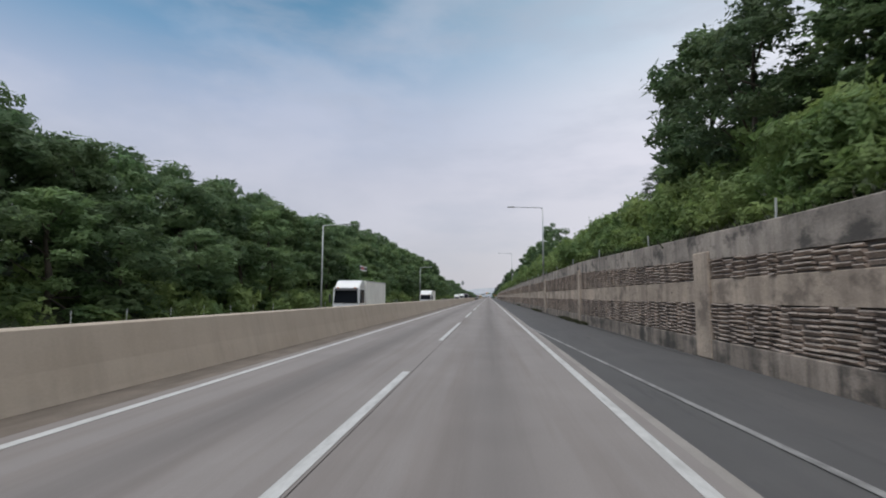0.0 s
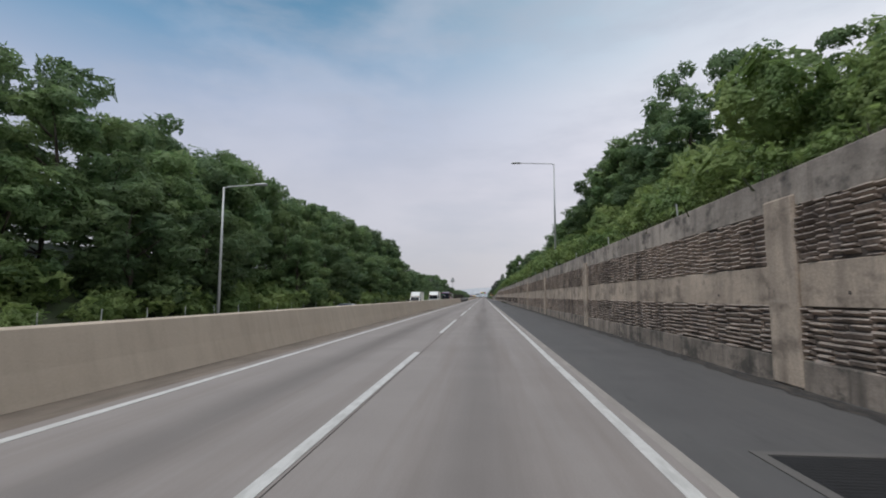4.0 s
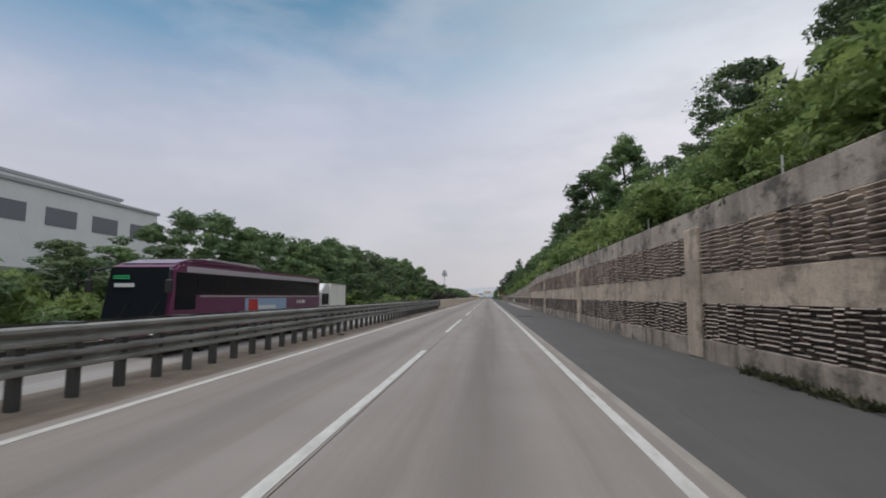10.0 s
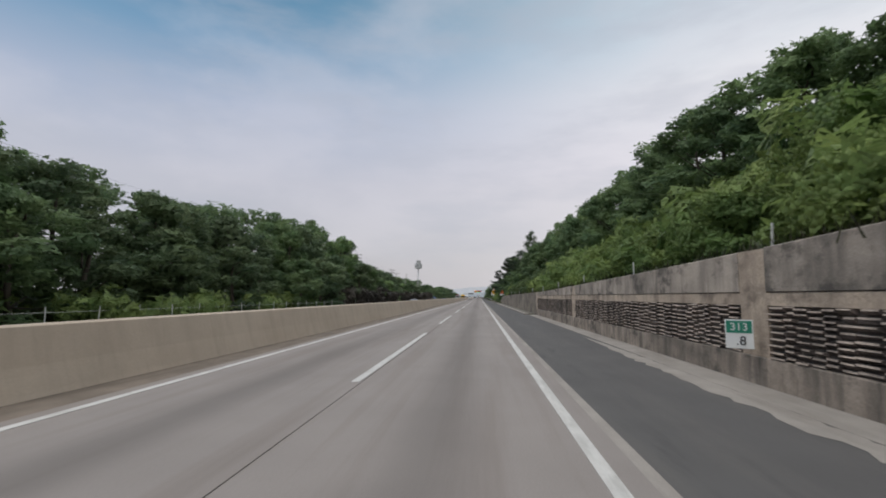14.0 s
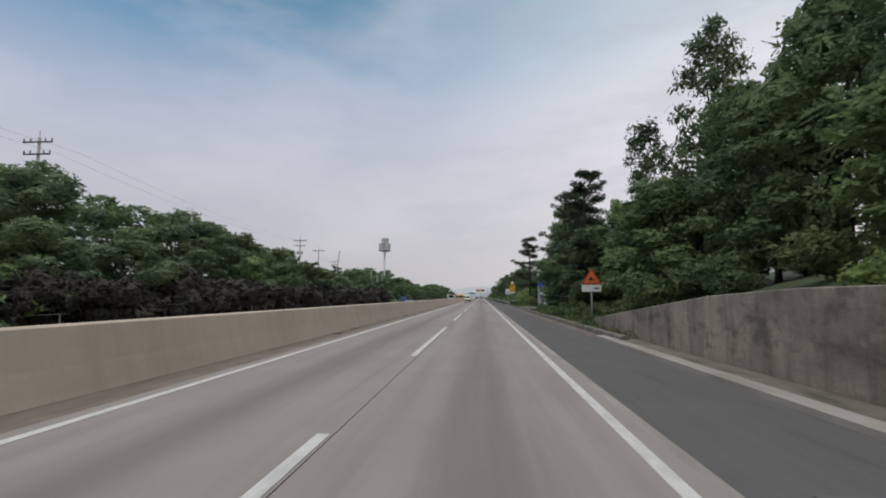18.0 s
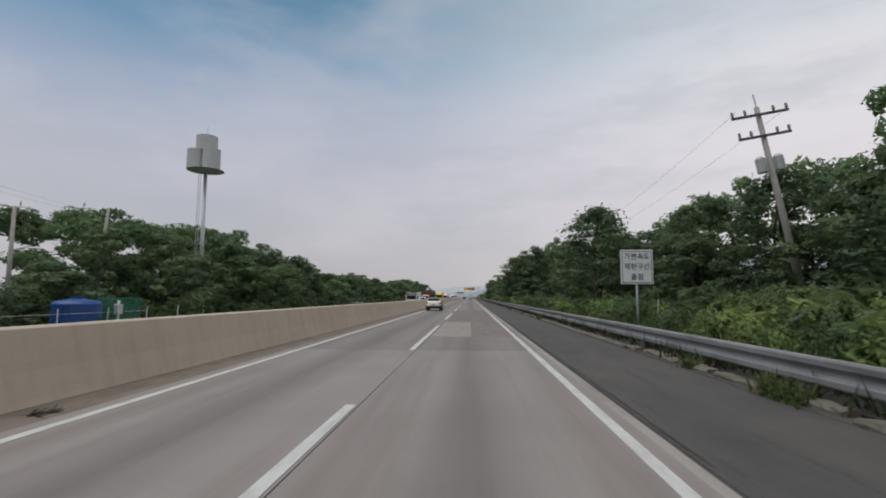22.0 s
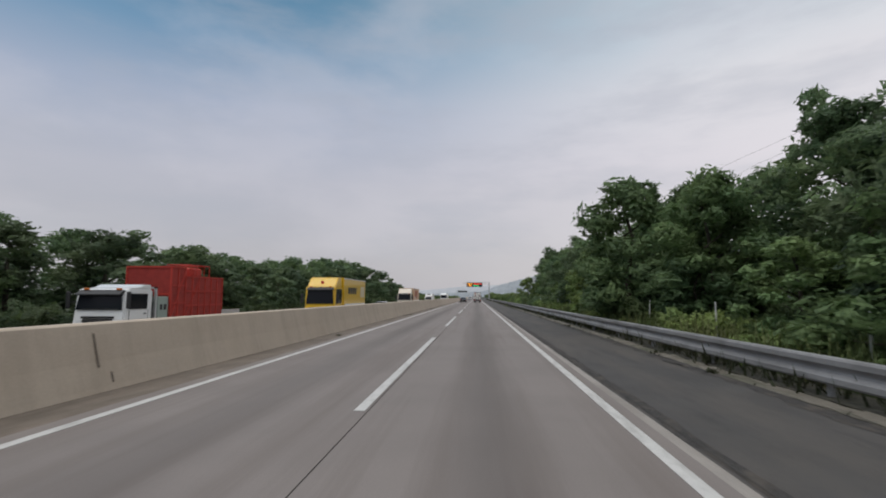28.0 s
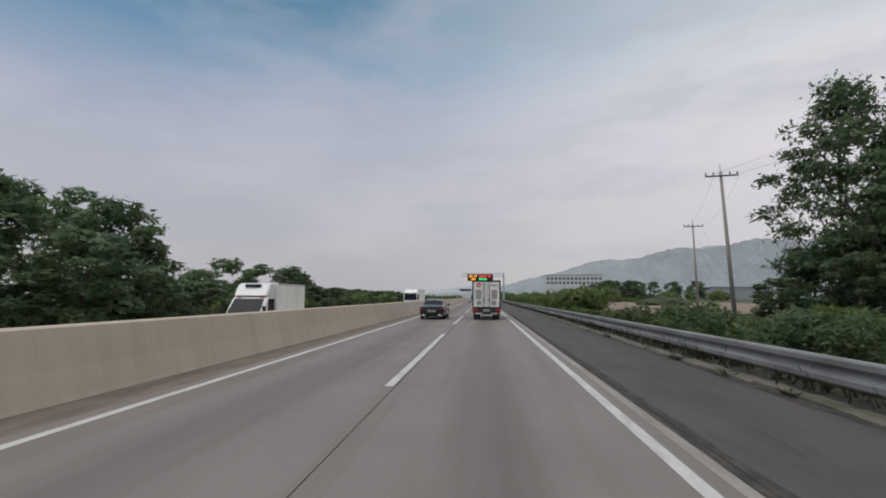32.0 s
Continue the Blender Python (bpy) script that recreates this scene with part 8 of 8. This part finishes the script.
        part(g, bm, mats[g], t, {"roof": "dark roof" if suv else ""}.get(g, ""), smooth=True)
    for s in (-1, 1):
        for y in (ra, fa):
            bm = bmesh.new()
            k = 20
            arc = [(y + (wheel_r + 0.05) * math.cos(math.pi * (j / k * 1.1 - 0.05)), wheel_r + (wheel_r + 0.05) * math.sin(math.pi * (j / k * 1.1 - 0.05))) for j in range(k + 1)]
            tube(bm, [(s * (h * 0.985), a, b) for a, b in arc], 0.035 if suv else 0.012, 6)
            part("arch_lip", bm, M_TRIM if suv else colour, t)
            bm = bmesh.new()
            o = [bm.verts.new((s * h * 0.98, a, b)) for a, b in arc]
            i_ = [bm.verts.new((s * h * 0.60, a, b)) for a, b in arc]
            for j in range(k):
                bm.faces.new((o[j], o[j + 1], i_[j + 1], i_[j]))
            bm.faces.new(i_)
            part("wheel_well", bm, M_TRIM, t)
            wheel(t, s * (h - 0.125), y, wheel_r, 0.21, s)
        yb = (ra + fa) / 2 + 0.05
        zw = deck + 0.0
        for dy, zt in ((0.0, roof - 0.12), (0.98, roof - 0.14)):
            bm = bmesh.new()
            tube(bm, [(s * h * 0.925, yb - dy, zw - 0.02), (s * h * 0.82, yb - dy - 0.02, (zw + zt) / 2), (s * h * 0.725, yb - dy - 0.05, zt)], 0.022, 5)
            part("door_pillar", bm, M_TRIM, t)
        for y0, y1 in ((yb - 0.006, yb + 0.006), (yb - 1.0, yb - 0.988), (yb + 0.98, yb + 0.992)):
            part("door_gap", boxes((min(s * h * 0.96, s * (h + 0.003)), max(s * h * 0.96, s * (h + 0.003)), y0, y1, zb + 0.3, deck - 0.10)), M_TRIM, t)
        bm = bmesh.new()
        box(bm, min(s * h * 0.95, s * (h + 0.17)), max(s * h * 0.95, s * (h + 0.17)), L * 0.63, L * 0.63 + 0.1, deck - 0.02, deck + 0.11, bevel=0.035)
        part("door_mirror", bm, M_TRIM if suv else colour, t)
        for dy in (0.22, 1.2):
            part("door_handle", boxes((min(s * (h - 0.03), s * (h + 0.014)), max(s * (h - 0.03), s * (h + 0.014)), yb - dy, yb - dy + 0.2, deck - 0.20, deck - 0.17), bevel=0.005), colour if suv else M_CHROME, t)
        if suv:
            bm = bmesh.new()
            tube(bm, [(s * (h + 0.002), ra + 0.48, zb + 0.30), (s * (h + 0.004), (ra + fa) / 2, zb + 0.25), (s * (h + 0.002), fa - 0.45, zb + 0.27)], 0.014, 5)
            part("side_strip", bm, M_CHROME, t)
            turn = Matrix.Translation((s * h * 0.845, 0.13 * fy, 0.915 * fz)) @ Matrix.Rotation(radians(90 - s * 34), 4, "Z") @ Matrix.Rotation(radians(-7), 4, "Y")
            bm = bmesh.new()
            bmesh.ops.create_icosphere(bm, subdivisions=4, radius=1, matrix=turn @ Matrix.Diagonal((0.235, 0.05, 0.088, 1)))
            lamp = part("tail_lamp", bm, M_TAIL, t, smooth=True)
            bm = bmesh.new()
            bmesh.ops.create_icosphere(bm, subdivisions=3, radius=1, matrix=turn @ Matrix.Translation((-0.05, s * -0.014, -0.012)) @ Matrix.Diagonal((0.095, 0.042, 0.036, 1)))
            part("clear_lens", bm, M_LAMP, lamp, "clear reversing lens", smooth=True)
        else:
            part("exhaust_tip", boxes((min(s * h * 0.45, s * h * 0.75), max(s * h * 0.45, s * h * 0.75), 0.0, 0.12, zb + 0.10, zb + 0.17), bevel=0.02), M_CHROME, t)
            bm = bmesh.new()
            tube(bm, [(s * h * 0.80, 1.0 * fy, deck + 0.03), (s * h * 0.735, 1.5 * fy, roof - 0.12), (s * h * 0.70, 2.3 * fy, roof - 0.06), (s * h * 0.74, 2.95 * fy, roof - 0.13), (s * h * 0.9, 3.4 * fy, deck - 0.0)], 0.011, 5)
            part("window_trim", bm, M_CHROME, t)
    zp = (0.66 if suv else 0.56) * fz
    part("plate", boxes((-0.26, 0.26, -0.03 * fy, 0.08, zp, zp + 0.11)), M_PLATE, t)
    part("plate_bar", boxes((-0.2, 0.2, -0.03 * fy - 0.005, -0.03 * fy - 0.001, zp + 0.03, zp + 0.08)), M_BLACK, t)
    if suv:
        part("boot_strip", boxes((-0.40, 0.40, -0.025, 0.1, zp + 0.13, zp + 0.165), bevel=0.008), M_CHROME, t)
        part("badge", disc(bmesh.new(), 0.055, -0.012, 0.1, 0, 0.915 * fz, 16), M_CHROME, t)
        part("spoiler", prism([(0.37, roof - 0.14), (0.37, roof - 0.115), (0.70, roof - 0.03), (0.70, roof - 0.07)], -h * 0.60, h * 0.60, 0.008), roofmat, t)
        bm = bmesh.new()
        tube(bm, [(0, 0.17, deck + 0.10), (0.36, 0.22, deck + 0.15)], 0.010, 5)
        part("rear_wiper", bm, M_TRIM, t)
        for x0 in (-h * 0.72, h * 0.52):
            part("rear_reflector", boxes((x0, x0 + h * 0.2, 0.005, 0.08, 0.60 * fz, 0.625 * fz)), M_TAIL, t)
    else:
        part("chrome_strip", boxes((-h * 0.72, h * 0.72, -0.012, 0.1, 0.70 * fz, 0.715 * fz)), M_CHROME, t)
    bm = bmesh.new()
    y0 = 0.75 * fy if suv else 1.9 * fy
    tube(bm, [(0, y0, roof - 0.01), (0, y0 - 0.1, roof + 0.09)], [0.03, 0.008], 6)
    part("aerial", bm, M_TRIM, t)
    return t


car("suv", "cream-white small crossover with black roof, bumper and dark glass", at(-4.24, 580.2, 0, -0.6), 4.12, 1.74, 0.22, 1.03, 1.49, 0.335, 2.61, 0.85, P_CREAM, True, P_NAVY, fine=10)
car("saloon_car", "near-black executive saloon in the passing lane", at(-3.72, 805.3), 4.93, 1.84, 0.17, 0.97, 1.42, 0.34, 2.84, 0.9, P_NAVY, False, P_NAVY, fine=6)
car("saloon_car", "pale silver saloon far ahead on the road", at(-3.2, 905.0), 4.6, 1.82, 0.18, 0.95, 1.45, 0.33, 2.7, 0.9, paint("silver paint", (0.42, 0.43, 0.44)), False, P_WHITE)


# a white flatbed with tall frames, a small pickup behind it and a passing saloon
w_l = lorry("white flatbed lorry carrying tall white steel frames", at(OPP, 623.4, OZ), 2.35, 9.0, 2.6, 1.75, 2.45, P_WHITE, P_BOX, deflector=False, boxed=False, name="flatbed_lorry")
part("roof_rack", boxes((-0.9, 0.9, 0.5, 1.6, 2.52, 2.56), (-0.95, 0.95, 0.45, 0.5, 2.45, 2.66), (-0.95, 0.95, 1.6, 1.65, 2.45, 2.66)), M_TRIM, w_l)


def steel_frames():
    t = thing("steel_frames", "row of tall white steel frames with grey panels on a flatbed", "steel frames", at(OPP, 625.5, OZ + 0.93))
    for x in (-1.05, 1.05):
        for i in range(7):
            y = i * 1.08
            part("upright", boxes((x - 0.06, x + 0.06, y - 0.06, y + 0.06, 0, 2.05)), P_WHITE, t)
        for z in (0.16, 2.0):
            part("side_bar", boxes((x - 0.055, x + 0.055, 0, 6.48, z - 0.07, z + 0.07)), P_WHITE, t)
        part("low_board", boxes((x - 0.03, x + 0.03, 0.07, 6.4, 0.24, 0.5)), P_WHITE, t)
    for i in range(0, 7, 2):
        y = i * 1.08
        part("cross_panel", boxes((-0.98, 0.98, y - 0.02, y + 0.02, 0.25, 1.92)), M_POLE, t)


steel_frames()
lorry("small white pickup truck on the far carriageway", at(OPP, 645.5, OZ), 1.7, 5.0, 1.95, 1.7, 1.98, P_WHITE, P_BOX, small=True, deflector=False, boxed=False, name="pickup_truck")
car("hatchback_car", "bright blue small car on the far carriageway", at(OPP, 510.0, OZ, 180), 3.9, 1.7, 0.18, 0.95, 1.48, 0.31, 2.45, 0.8, paint("bright blue paint", (0.03, 0.13, 0.42)), True, paint("bright blue roof", (0.03, 0.13, 0.42)))
car("saloon_car", "pale silver-green saloon on the far carriageway", at(OPP, 578.4, OZ, 180), 4.6, 1.82, 0.18, 0.95, 1.45, 0.33, 2.7, 0.9, paint("pale green-silver paint", (0.36, 0.40, 0.38)), False, paint("pale green-silver roof", (0.36, 0.40, 0.38)))
car("saloon_car", "silver saloon on the far carriageway", at(OPP, 143.0, OZ, 180), 4.6, 1.82, 0.18, 0.95, 1.45, 0.33, 2.7, 0.9, paint("silver-blue paint", (0.40, 0.43, 0.47)), False, paint("silver-blue roof", (0.40, 0.43, 0.47)))
car("saloon_car", "white saloon on the far carriageway", at(OPP, 736.5, OZ, 180), 4.7, 1.82, 0.18, 0.95, 1.47, 0.33, 2.75, 0.9, P_WHITE, False, P_WHITE)
lorry("white box lorry with a dark windscreen on the far carriageway", at(OPP, 94.8, OZ), 2.3, 7.2, 3.3, 1.9, 2.5, P_WHITE, P_BOX, name="box_lorry")
lorry("white refrigerated lorry with a roof vent on the far carriageway", at(OPP, 216.0, OZ), 2.3, 6.8, 3.3, 1.9, 2.5, P_WHITE, P_BOX, name="box_lorry")
car("suv", "pale silver estate car on the far carriageway", at(OPP, 426.3, OZ, 180), 4.5, 1.82, 0.2, 1.0, 1.56, 0.34, 2.7, 0.85, paint("pale silver paint", (0.50, 0.52, 0.55)), True, paint("pale silver roof", (0.50, 0.52, 0.55)))
